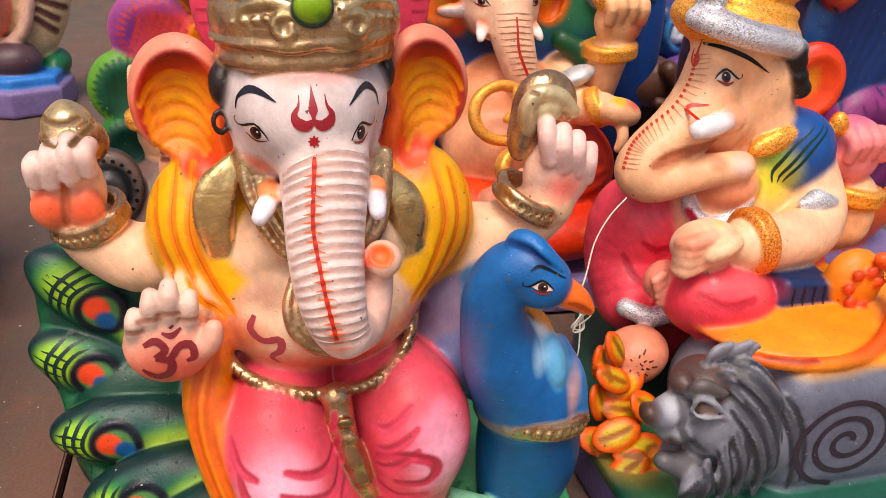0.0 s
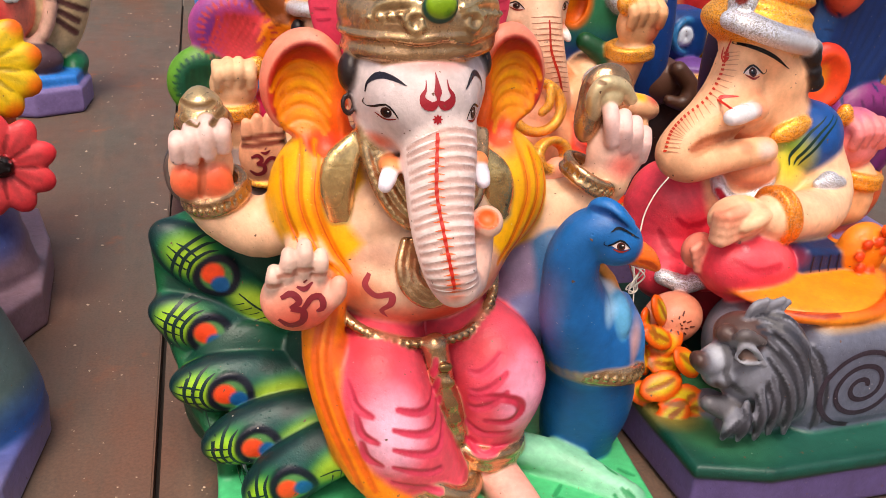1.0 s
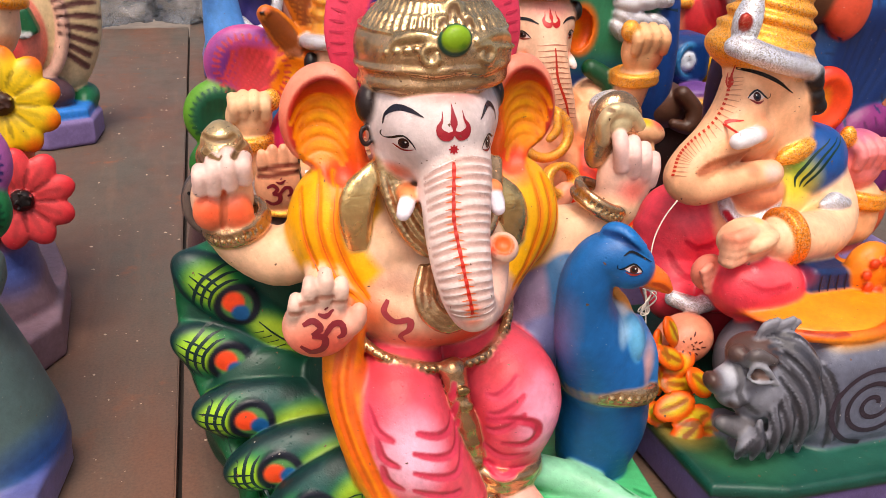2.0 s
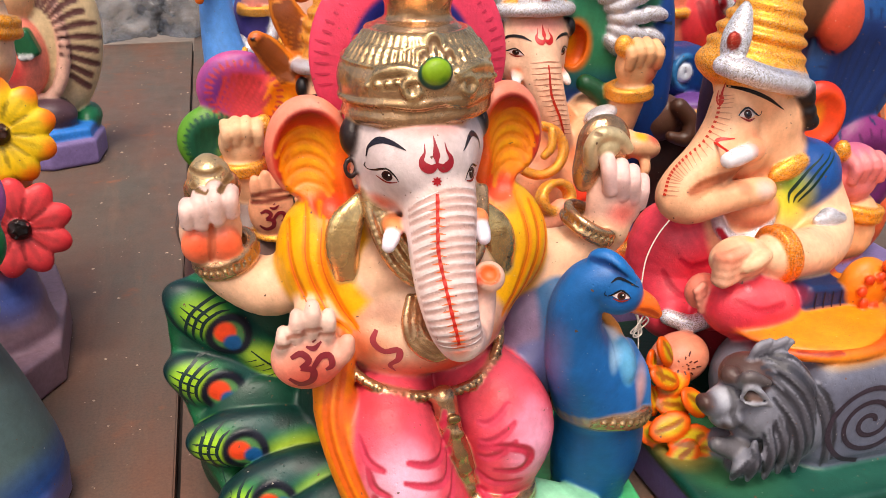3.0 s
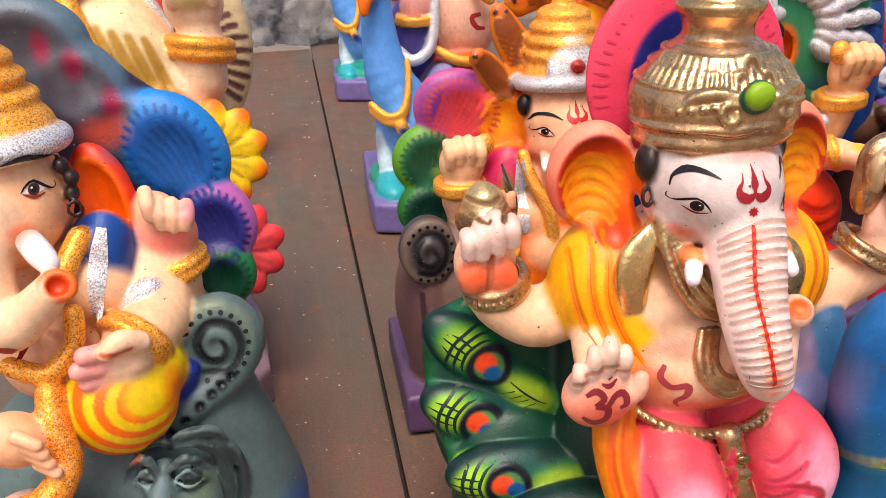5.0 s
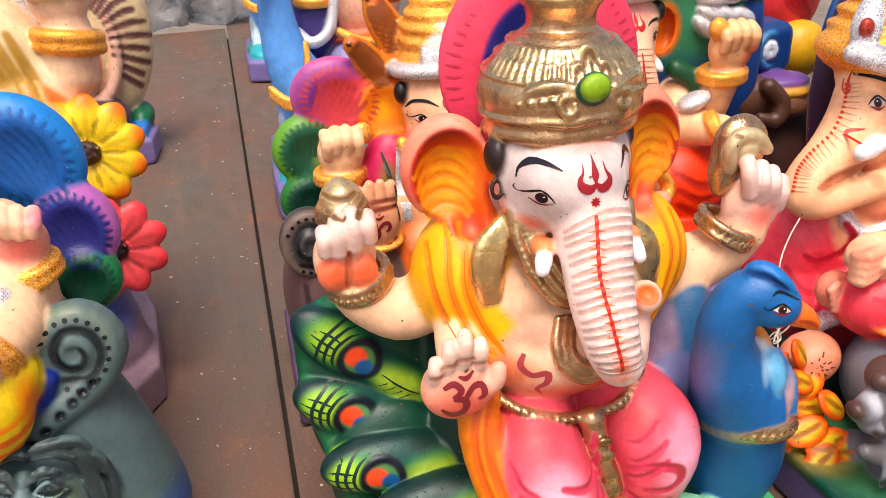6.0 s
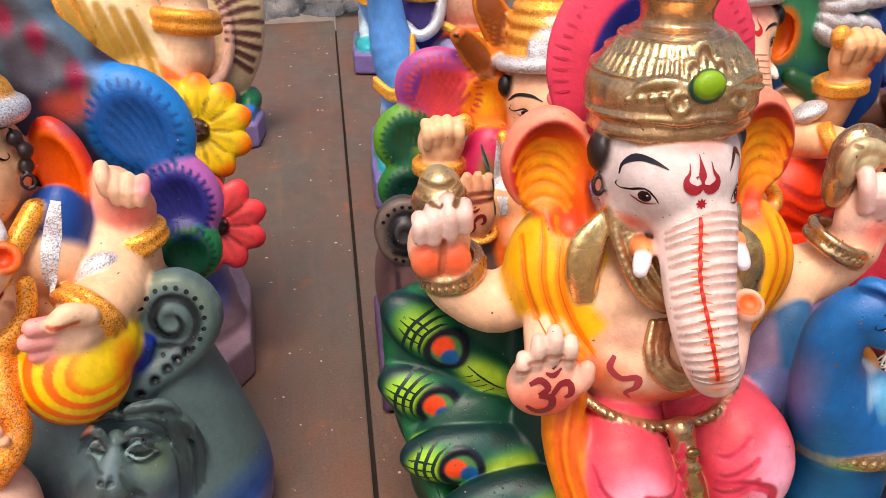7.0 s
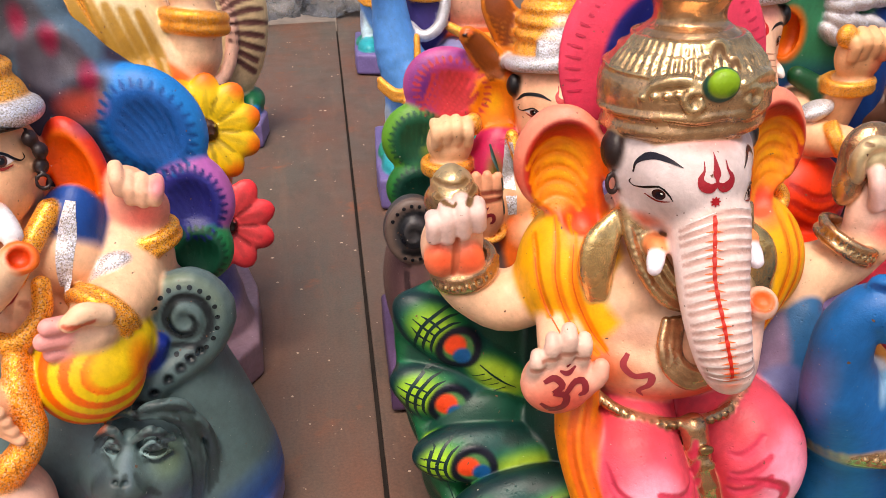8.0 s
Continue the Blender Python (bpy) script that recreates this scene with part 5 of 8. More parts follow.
def lobe(k, c, r, col, inner, rot=(0, 0, 0), ribs=10):
    """A scalloped shell lobe of a throne back: raised rim, shallow hollow with fine ribs."""
    k.ell(c, r, col, rot, k=0.006)
    m = turn3(rot)
    c2 = np.array(c) + m @ np.array([0, -r[1] * 1.28, 0])
    k.ell(c2, (r[0] * 0.8, r[1] * 0.72, r[2] * 0.8), inner, rot, k=0.006, cut=True, kc=0.007)
    # grooves painted a darker copy of the hollow's colour, for shade
    dark = tuple(x * 0.8 for x in inner)

    def at(u, v):
        return np.array(c) + m @ np.array([u * r[0], -r[1] * 0.55, v * r[2]])
    for i in range(ribs * 2 if ribs > 9 else 0):
        a = math.pi * 2 * i / (ribs * 2)
        k.groove([at(math.cos(a) * f, math.sin(a) * f) for f in (0.7, 0.76, 0.82)], 0.0009, dark, n=4, kc=0.0014)
    for i in range(ribs // 2 if ribs > 9 else 0):
        u = (i / (ribs // 2 - 1) - 0.5) * 1.0
        k.groove([at(u * 0.7 - 0.1, -0.5), at(u * 0.9, 0.0), at(u, 0.45 * math.sqrt(1.02 - u * u * 3))], 0.0013, dark, n=9, kc=0.002)


def scroll(k, c, rx, rz, col, dark, rim):
    """An arm-rest volute: a thick disc with a wound groove and two rows of pressed studs."""
    k.ell(c, (rx, 0.022, rz), col, k=0.006)
    k.ring((c[0], c[1] - 0.0115, c[2]), (rx * 0.8, rz * 0.8), 0.0062, rim, (90, 0, 0), k=0.003, kc=0.003)
    k.ring((c[0], c[1] - 0.02, c[2]), (rx * 0.3, rz * 0.3), 0.005, col, (90, 0, 0), k=0.003, kc=0.003)
    y = c[1] - 0.02
    turns = [(c[0] + math.cos(a) * rx * f, y, c[2] + math.sin(a) * rz * f) for a, f in ((-2.2, 0.66), (-1.2, 0.66), (-0.2, 0.64), (0.8, 0.62), (1.8, 0.58), (2.8, 0.5), (3.8, 0.4), (4.8, 0.32), (5.8, 0.26), (6.8, 0.2))]
    k.groove(turns, 0.0022, dark, n=34)
    for i in range(22):
        a = -2.0 + i * 0.33
        f = 0.81 if i < 15 else 0.45 - (i - 15) * 0.02
        p = (c[0] + math.cos(a) * rx * f, c[2] + math.sin(a) * rz * f)
        disc(k, *p, 0.0022, dark, y, lift=0.0006)


def lion_profile(k, col):
    """A lion's head in profile to smaller x: pale muzzle, lidded eye, long carved locks."""
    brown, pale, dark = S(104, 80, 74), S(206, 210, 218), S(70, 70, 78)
    k.ell((0.4444, 0.5000, 0.1119), (0.043, 0.045, 0.05), col, k=0.012)
    k.ell((0.4016, 0.4920, 0.1399), (0.029, 0.034, 0.038), col, k=0.012)
    k.ell((0.3905, 0.4930, 0.1785), (0.026, 0.026, 0.018), brown, (0, -14, 0), k=0.01)
    k.tube([(0.3827, 0.4860, 0.1613, 0.0185), (0.3574, 0.4800, 0.1587, 0.0155), (0.3457, 0.4770, 0.1586, 0.0115)], col, n=12, k=0.007)
    k.ell((0.3355, 0.4760, 0.1648), (0.0072, 0.01, 0.008), brown, k=0.007, kc=0.006)
    k.ell((0.3645, 0.4770, 0.1426), (0.019, 0.015, 0.0125), col, (0, 10, 0), k=0.006)
    k.tube([(0.4126, 0.4820, 0.0915, 0.016), (0.3815, 0.4770, 0.1007, 0.0125), (0.3573, 0.4750, 0.1119, 0.0085)], S(120, 118, 122), n=9, k=0.006)
    k.tube([(0.3305, 0.4600, 0.1430, 0.004), (0.3444, 0.4570, 0.1427, 0.0065), (0.3731, 0.4600, 0.1305, 0.003)], S(58, 38, 36), n=8, cut=True, k=0.003, kc=0.004)
    k.spray((0.3541, 0.4650, 0.1791), (0.012, 0.04, 0.026), pale, 0.85)
    k.spray((0.3631, 0.4650, 0.1489), (0.01, 0.04, 0.016), pale, 0.5)
    k.spray((0.3827, 0.4800, 0.1970), (0.03, 0.05, 0.016), brown, 0.9)
    k.spray((0.3257, 0.4700, 0.1727), (0.014, 0.03, 0.022), S(92, 62, 50), 0.85)
    k.spray((0.3501, 0.4650, 0.1316), (0.02, 0.03, 0.012), S(120, 80, 60), 0.7)
    # near eye between heavy lids, the far brow behind the bridge
    k.ell((0.3800, 0.4620, 0.1732), (0.0145, 0.0095, 0.0098), S(112, 106, 106), (0, 14, 0), k=0.003, cut=True, kc=0.003)
    k.ell((0.3839, 0.4665, 0.1691), (0.0105, 0.0075, 0.0072), S(150, 124, 112), (0, 14, 0), k=0.001, kc=0.002)
    k.tube([(0.3672, 0.4640, 0.1701, 0.0018), (0.3696, 0.4590, 0.1855, 0.0028), (0.3835, 0.4580, 0.1790, 0.003), (0.4029, 0.4620, 0.1581, 0.0018)], S(172, 174, 182), n=11, k=0.0013, kc=0.0016)
    k.tube([(0.3687, 0.4640, 0.1686, 0.0016), (0.3758, 0.4590, 0.1656, 0.0022), (0.3885, 0.4590, 0.1636, 0.0022), (0.4029, 0.4620, 0.1581, 0.0016)], S(172, 174, 182), n=11, k=0.0013, kc=0.0016)
    k.tube([(0.3669, 0.4700, 0.1803, 0.004), (0.3716, 0.4630, 0.1951, 0.0062), (0.3933, 0.4630, 0.1844, 0.0045)], S(112, 104, 104), n=8, k=0.004)
    k.ell((0.3648, 0.4820, 0.1870), (0.01, 0.01, 0.009), brown, (0, -20, 0), k=0.005)
    k.groove([(0.3505, 0.4720, 0.1902), (0.3534, 0.4700, 0.2010), (0.3626, 0.4700, 0.1972)], 0.0018, S(54, 40, 38), n=8, kc=0.002)
    k.groove([(0.3596, 0.4620, 0.1580), (0.3698, 0.4600, 0.1382), (0.3879, 0.4600, 0.1253)], 0.0018, S(100, 100, 106), n=9, kc=0.003)
    k.groove([(0.3642, 0.4650, 0.1869), (0.3630, 0.4630, 0.1695), (0.3627, 0.4620, 0.1543)], 0.0016, S(116, 116, 122), n=8, kc=0.003)
    locks = ([(0.4000, 0.4870, 0.1967), (0.4248, 0.4720, 0.1957), (0.4449, 0.4620, 0.1747), (0.4601, 0.4650, 0.1522)],
                [(0.4031, 0.4760, 0.1933), (0.4264, 0.4600, 0.1826), (0.4487, 0.4550, 0.1514), (0.4535, 0.4580, 0.1234)],
                [(0.4070, 0.4680, 0.1830), (0.4274, 0.4550, 0.1613), (0.4470, 0.4520, 0.1260), (0.4527, 0.4550, 0.0937)],
                [(0.4111, 0.4620, 0.1671), (0.4266, 0.4500, 0.1421), (0.4383, 0.4490, 0.1089), (0.4417, 0.4520, 0.0737)],
                [(0.4121, 0.4550, 0.1444), (0.4186, 0.4470, 0.1159), (0.4211, 0.4500, 0.0778)],
                [(0.4012, 0.4520, 0.1319), (0.4039, 0.4450, 0.1066), (0.4046, 0.4480, 0.0756)],
                [(0.3890, 0.4520, 0.1175), (0.3872, 0.4460, 0.0989), (0.3859, 0.4490, 0.0771)],
                [(0.3839, 0.4560, 0.1055), (0.3760, 0.4520, 0.0930), (0.3722, 0.4550, 0.0764)],
                [(0.4422, 0.4750, 0.1787), (0.4677, 0.4680, 0.1464), (0.4815, 0.4700, 0.1054), (0.4855, 0.4720, 0.0715)])
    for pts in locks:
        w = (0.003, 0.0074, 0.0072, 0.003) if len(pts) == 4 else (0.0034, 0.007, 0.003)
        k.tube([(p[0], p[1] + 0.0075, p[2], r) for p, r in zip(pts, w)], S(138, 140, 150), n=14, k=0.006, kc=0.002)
        # gaps between locks painted dark as shade, lock tops sprayed pale as highlight
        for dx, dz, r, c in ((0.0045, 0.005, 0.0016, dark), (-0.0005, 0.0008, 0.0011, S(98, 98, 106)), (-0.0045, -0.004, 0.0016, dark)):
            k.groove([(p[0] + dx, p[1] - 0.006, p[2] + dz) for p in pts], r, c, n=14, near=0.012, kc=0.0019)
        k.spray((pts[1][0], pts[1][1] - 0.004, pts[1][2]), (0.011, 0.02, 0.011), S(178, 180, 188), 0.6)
    for i in range(7):
        x = 0.3895 + i * 0.0062
        k.tube([(x, 0.49, 0.1932, 0.0024), (x + 0.004, 0.486, 0.2108 + 0.002 * (i % 3), 0.0036), (x + 0.013, 0.49, 0.2145 - 0.0014 * i, 0.0014)], S(152, 152, 160), n=6, k=0.0012)


def dark_mask(k, col, dark):
    """A lion mask in relief, its face to the viewer: almond eyes with doubled lids, broad nose, parted hair."""
    # lids painted paler and recesses at half colour: light and shade in the paint
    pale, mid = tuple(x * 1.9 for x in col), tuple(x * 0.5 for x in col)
    k.ell((-0.3978, 0.6280, 0.1291), (0.056, 0.048, 0.064), col, k=0.014)
    k.ell((-0.3971, 0.6000, 0.1388), (0.042, 0.03, 0.036), col, k=0.012)
    k.ell((-0.3756, 0.6020, 0.1402), (0.022, 0.02, 0.024), col, k=0.012)
    k.tube([(-0.3929, 0.5920, 0.1860, 0.0085), (-0.3948, 0.5830, 0.1751, 0.0085), (-0.3997, 0.5760, 0.1589, 0.0125)], col, n=10, k=0.012)
    k.ell((-0.4043, 0.5740, 0.1465), (0.024, 0.016, 0.015), S(84, 100, 98), k=0.01)
    k.ell((-0.3967, 0.5640, 0.1599), (0.0028, 0.004, 0.0024), mid, k=0.001, cut=True)
    k.ell((-0.4048, 0.5640, 0.1612), (0.0028, 0.004, 0.0024), mid, k=0.001, cut=True)
    for q, a, b, c, top, low in ((1, (-0.3858, 0.5840, 0.1760), (-0.3724, 0.5800, 0.1802), (-0.3600, 0.5920, 0.1678), (-0.3709, 0.5790, 0.1891), (-0.3730, 0.5800, 0.1706)),
                                 (-1, (-0.3991, 0.5840, 0.1780), (-0.4052, 0.5820, 0.1841), (-0.4185, 0.5940, 0.1761), (-0.4047, 0.5820, 0.1923), (-0.4070, 0.5830, 0.1745))):
        w = 1.0 if q > 0 else 0.72
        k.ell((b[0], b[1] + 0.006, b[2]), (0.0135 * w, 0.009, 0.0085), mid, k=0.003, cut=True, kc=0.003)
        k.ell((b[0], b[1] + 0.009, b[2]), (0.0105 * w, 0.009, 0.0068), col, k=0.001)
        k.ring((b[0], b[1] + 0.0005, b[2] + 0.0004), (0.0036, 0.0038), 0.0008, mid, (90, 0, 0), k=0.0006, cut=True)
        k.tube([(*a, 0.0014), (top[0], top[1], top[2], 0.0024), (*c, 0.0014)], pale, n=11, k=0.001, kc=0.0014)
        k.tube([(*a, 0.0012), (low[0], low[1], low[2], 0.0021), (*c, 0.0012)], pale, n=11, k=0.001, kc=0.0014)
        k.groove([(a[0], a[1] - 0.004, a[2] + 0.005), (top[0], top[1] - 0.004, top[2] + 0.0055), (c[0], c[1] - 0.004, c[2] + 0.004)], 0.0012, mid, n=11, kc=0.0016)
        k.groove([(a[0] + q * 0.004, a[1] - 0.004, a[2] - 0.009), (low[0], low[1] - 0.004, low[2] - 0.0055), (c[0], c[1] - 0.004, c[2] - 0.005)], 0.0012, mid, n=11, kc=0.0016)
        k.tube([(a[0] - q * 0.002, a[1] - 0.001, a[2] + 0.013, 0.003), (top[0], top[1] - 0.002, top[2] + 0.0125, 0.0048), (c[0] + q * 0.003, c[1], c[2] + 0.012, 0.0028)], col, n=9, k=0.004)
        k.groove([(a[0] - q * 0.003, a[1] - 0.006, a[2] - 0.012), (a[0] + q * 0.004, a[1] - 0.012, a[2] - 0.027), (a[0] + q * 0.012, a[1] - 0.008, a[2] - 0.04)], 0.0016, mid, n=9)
    k.spray((-0.3619, 0.5800, 0.1622), (0.02, 0.04, 0.02), S(120, 140, 104), 0.7)
    k.spray((-0.3949, 0.5650, 0.1715), (0.008, 0.03, 0.026), S(120, 140, 150), 0.6)
    # hair parted over the brow, locks down the cheek
    for pts in ([(-0.3871, 0.5920, 0.2037), (-0.3733, 0.5900, 0.2126), (-0.3491, 0.6000, 0.2058), (-0.3379, 0.6150, 0.1776)], [(-0.3852, 0.5900, 0.2025), (-0.3621, 0.5920, 0.2014), (-0.3442, 0.6050, 0.1754), (-0.3385, 0.6120, 0.1342)],
                [(-0.3585, 0.5940, 0.1959), (-0.3373, 0.6100, 0.1787), (-0.3305, 0.6220, 0.1381), (-0.3356, 0.6220, 0.0989)], [(-0.3521, 0.5980, 0.1835), (-0.3440, 0.6060, 0.1526), (-0.3453, 0.6080, 0.1189), (-0.3536, 0.6100, 0.0849)],
                [(-0.3871, 0.5920, 0.2037), (-0.3982, 0.5920, 0.2100), (-0.4112, 0.6020, 0.1986), (-0.4239, 0.6120, 0.1748)]):
        k.tube([(p[0], p[1] + 0.006, p[2], r) for p, r in zip(pts, (0.002, 0.0048, 0.005, 0.002))], col, n=14, k=0.006)
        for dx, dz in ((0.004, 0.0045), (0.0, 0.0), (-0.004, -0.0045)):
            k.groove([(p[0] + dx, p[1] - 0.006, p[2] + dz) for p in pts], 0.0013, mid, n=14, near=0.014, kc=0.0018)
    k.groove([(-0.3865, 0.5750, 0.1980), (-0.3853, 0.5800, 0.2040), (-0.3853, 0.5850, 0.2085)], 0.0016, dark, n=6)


GROUP = "painted statues on the table"


# ---- figure in profile on a grey lion ----
def statue_lion_rider():
    k = Clay(0.0026)
    k.slab([(0.335, 0.60), (0.338, 0.447), (0.41, 0.424), (0.80, 0.415), (0.82, 0.80), (0.42, 0.82)], 0.0, 0.052, S(114, 100, 146), rnd=0.006)
    k.slab([(0.332, 0.603), (0.335, 0.444), (0.408, 0.42), (0.80, 0.411), (0.82, 0.80), (0.42, 0.82)], 0.046, 0.062, S(8, 88, 74), rnd=0.006, kc=0.002)
    k.spray((0.40, 0.52, 0.064), (0.07, 0.1, 0.03), S(96, 160, 104), 0.8)
    k.spray((0.5, 0.45, 0.064), (0.2, 0.03, 0.03), S(60, 120, 100), 0.5)
    k.spray((0.36, 0.54, 0.064), (0.04, 0.05, 0.03), S(230, 180, 60), 0.6)
    # throne back: dark purple behind the head, blue and violet further out
    k.ell((0.578, 0.80, 0.36), (0.08, 0.025, 0.16), S(66, 48, 84), k=0.006)
    lobe(k, (0.705, 0.79, 0.40), (0.075, 0.028, 0.1), S(14, 90, 150), S(10, 60, 120), (0, 12, 0), 12)
    lobe(k, (0.73, 0.77, 0.27), (0.065, 0.028, 0.075), S(150, 60, 130), S(120, 40, 110), (0, 12, 0), 10)
    k.ell((0.62, 0.79, 0.50), (0.06, 0.03, 0.05), S(120, 84, 60), (0, 30, 0), k=0.006)
    k.ell((0.66, 0.77, 0.47), (0.03, 0.02, 0.04), S(225, 100, 70), k=0.006)
    # lion body and head
    k.box((0.63, 0.545, 0.118), (0.17, 0.083, 0.066), S(118, 122, 138), rnd=0.03, k=0.01)
    k.ell((0.48, 0.555, 0.115), (0.07, 0.07, 0.065), S(128, 130, 142), k=0.012)
    k.tube([(0.40, 0.53, 0.06, 0.022), (0.43, 0.50, 0.055, 0.02)], GREY, n=3, k=0.01)
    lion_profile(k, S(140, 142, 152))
    k.spray((0.5, 0.46, 0.055), (0.2, 0.05, 0.014), S(40, 110, 100), 0.6)
    for i in range(4):
        k.ell((0.395 + i * 0.013, 0.49, 0.066), (0.0075, 0.014, 0.01), S(112, 116, 126), (0, 0, i * 6), k=0.003)
    # sprayed spiral on the flank
    sp = [(0.528 + math.cos(a) * (0.005 + 0.0028 * a), 0.116 + math.sin(a) * (0.004 + 0.0026 * a), 0.0056) for a in [i * 0.42 for i in range(42)]]
    k.stroke(sp, S(74, 62, 74), 0.46, n=140)
    # saddle cloth, cushion, scroll
    k.ell((0.6, 0.565, 0.183), (0.175, 0.09, 0.013), S(246, 160, 40), k=0.005)
    k.tube([(0.425, 0.51, 0.187, 0.005), (0.474, 0.485, 0.188, 0.0065), (0.53, 0.482, 0.187, 0.0065), (0.575, 0.5, 0.193, 0.008), (0.603, 0.525, 0.212, 0.009), (0.61, 0.545, 0.235, 0.0085), (0.596, 0.55, 0.246, 0.007)], S(240, 110, 36), n=18, k=0.003)
    k.groove([(0.45, 0.487, 0.193), (0.5, 0.475, 0.194), (0.56, 0.486, 0.197), (0.595, 0.51, 0.215)], 0.0018, S(180, 70, 20))
    k.spray((0.5, 0.48, 0.185), (0.08, 0.03, 0.012), S(250, 190, 50), 0.5)
    k.ell((0.588, 0.57, 0.215), (0.03, 0.02, 0.032), S(240, 150, 40), k=0.005)
    for i in range(6):
        a = radians(20 + i * 52)
        k.ell((0.585 + math.cos(a) * 0.016, 0.551, 0.215 + math.sin(a) * 0.018), (0.006, 0.004, 0.006), S(228, 90, 40), k=0.002)
    k.box((0.538, 0.59, 0.196), (0.03, 0.026, 0.024), S(16, 56, 104), (0, 6, 0), rnd=0.007, k=0.003)
    for i in range(4):
        k.spray((0.515 + i * 0.012, 0.563, 0.184), (0.005, 0.02, 0.013), S(140, 190, 60), 0.9)
        k.stroke([(0.521 + i * 0.011, 0.215, 0.0018), (0.521 + i * 0.011, 0.19, 0.0012)], S(8, 20, 50), 0.563, n=5, near=0.02, reach=0.015)
    k.off[:] = (0.003, 0, -0.013)
    # seat mass
    k.ell((0.53, 0.69, 0.16), (0.12, 0.07, 0.09), S(214, 60, 84), k=0.01)
    # torso and belly
    k.ell((0.535, 0.71, 0.265), (0.075, 0.058, 0.08), SKIN, k=0.01)
    k.ell((0.495, 0.69, 0.255), (0.06, 0.05, 0.05), SKIN, k=0.01)
    k.ell((0.49, 0.665, 0.295), (0.035, 0.03, 0.025), S(244, 170, 130), k=0.008)
    # pink trousers
    k.tube([(0.47, 0.71, 0.225, 0.05), (0.43, 0.715, 0.24, 0.05), (0.415, 0.71, 0.2, 0.043), (0.412, 0.68, 0.165, 0.036)], S(240, 84, 104), n=12, k=0.008)
    k.tube([(0.53, 0.62, 0.2, 0.036), (0.48, 0.615, 0.2, 0.038), (0.45, 0.62, 0.2, 0.03), (0.44, 0.635, 0.18, 0.022)], S(238, 76, 100), n=10, k=0.006)
    # two lighter sprays put highlights into the trouser colour
    k.spray((0.42, 0.66, 0.26), (0.03, 0.05, 0.03), S(250, 120, 140), 0.7)
    k.spray((0.48, 0.57, 0.225), (0.04, 0.04, 0.02), S(250, 110, 120), 0.6)
    k.groove([(0.415, 0.665, 0.255), (0.43, 0.655, 0.275), (0.45, 0.655, 0.27), (0.455, 0.66, 0.24), (0.43, 0.663, 0.225), (0.412, 0.668, 0.235)], 0.0022, S(200, 50, 76))
    k.groove([(0.395, 0.685, 0.22), (0.405, 0.668, 0.2), (0.425, 0.66, 0.19)], 0.0022, S(200, 50, 76))
    k.ell((0.456, 0.592, 0.21), (0.056, 0.042, 0.041), S(240, 80, 98), (0, 6, 0), k=0.006)
    # thigh sprayed lighter on top and darker beneath, light and shade as colour
    k.spray((0.47, 0.56, 0.235), (0.04, 0.05, 0.02), S(250, 120, 124), 0.7)
    k.spray((0.43, 0.55, 0.19), (0.05, 0.05, 0.014), S(214, 52, 66), 0.6)
    k.groove([(0.42, 0.56, 0.23), (0.44, 0.55, 0.222), (0.47, 0.55, 0.226)], 0.002, S(214, 60, 80), kc=0.004)
    # silver trims, feet
    k.tube([(0.39, 0.645, 0.175, 0.0095), (0.412, 0.628, 0.172, 0.0105), (0.435, 0.625, 0.182, 0.01)], GLITSILVER, n=7, k=0.002, kc=0.002, fin=GL)
    k.tube([(0.424, 0.588, 0.192, 0.007), (0.427, 0.572, 0.212, 0.0075), (0.436, 0.574, 0.236, 0.007)], GLITSILVER, n=7, k=0.002, kc=0.002, fin=GL)
    k.ell((0.408, 0.612, 0.222), (0.02, 0.017, 0.021), S(240, 150, 128), (0, 20, 0), k=0.004)
    for i in range(4):
        k.tube([(0.398 + i * 0.002, 0.598, 0.236 - i * 0.0078, 0.005), (0.389 + i * 0.003, 0.595, 0.232 - i * 0.0078, 0.0046)], S(244, 166, 144), n=3, k=0.0015)
    k.ell((0.385, 0.605, 0.145), (0.034, 0.03, 0.028), S(236, 160, 130), (0, -20, 0), k=0.006)
    for i in range(14):
        a = i * 2.4
        k.stroke([(0.378 + math.cos(a) * 0.0018 * i ** 0.7, 0.152 + math.sin(a) * 0.0018 * i ** 0.7, 0.0016), (0.378 + math.cos(a) * 0.0026 * i ** 0.7 + 0.002, 0.152 + math.sin(a) * 0.0026 * i ** 0.7, 0.0014)], S(110, 50, 30), 0.57, n=4, near=0.012, reach=0.016)
        k.stroke([(0.386 + i * 0.0026, 0.127 + 0.004 * math.sin(a), 0.0024), (0.388 + i * 0.0026, 0.125 + 0.004 * math.sin(a), 0.002)], S(90, 40, 30), 0.57, n=4, near=0.012, reach=0.016)
    # orange flowers by the foot
    for x, y, z, r, t in ((0.36, 0.565, 0.112, 0.02, 10), (0.347, 0.57, 0.145, 0.018, 30), (0.345, 0.545, 0.10, 0.021, -20), (0.365, 0.535, 0.086, 0.022, -10), (0.375, 0.55, 0.122, 0.02, 40), (0.35, 0.58, 0.172, 0.017, 60),
                          (0.385, 0.525, 0.08, 0.018, 0), (0.336, 0.572, 0.118, 0.018, 70), (0.335, 0.56, 0.082, 0.019, 20), (0.362, 0.575, 0.132, 0.018, -30), (0.338, 0.585, 0.155, 0.016, 85), (0.352, 0.525, 0.076, 0.018, -35)):
        m3 = turn3((-42, t, 0))
        o = np.array((x, y, z))

        def petal(p, o=o + k.off, m3=m3, r=r):
            w = (p - o) @ m3
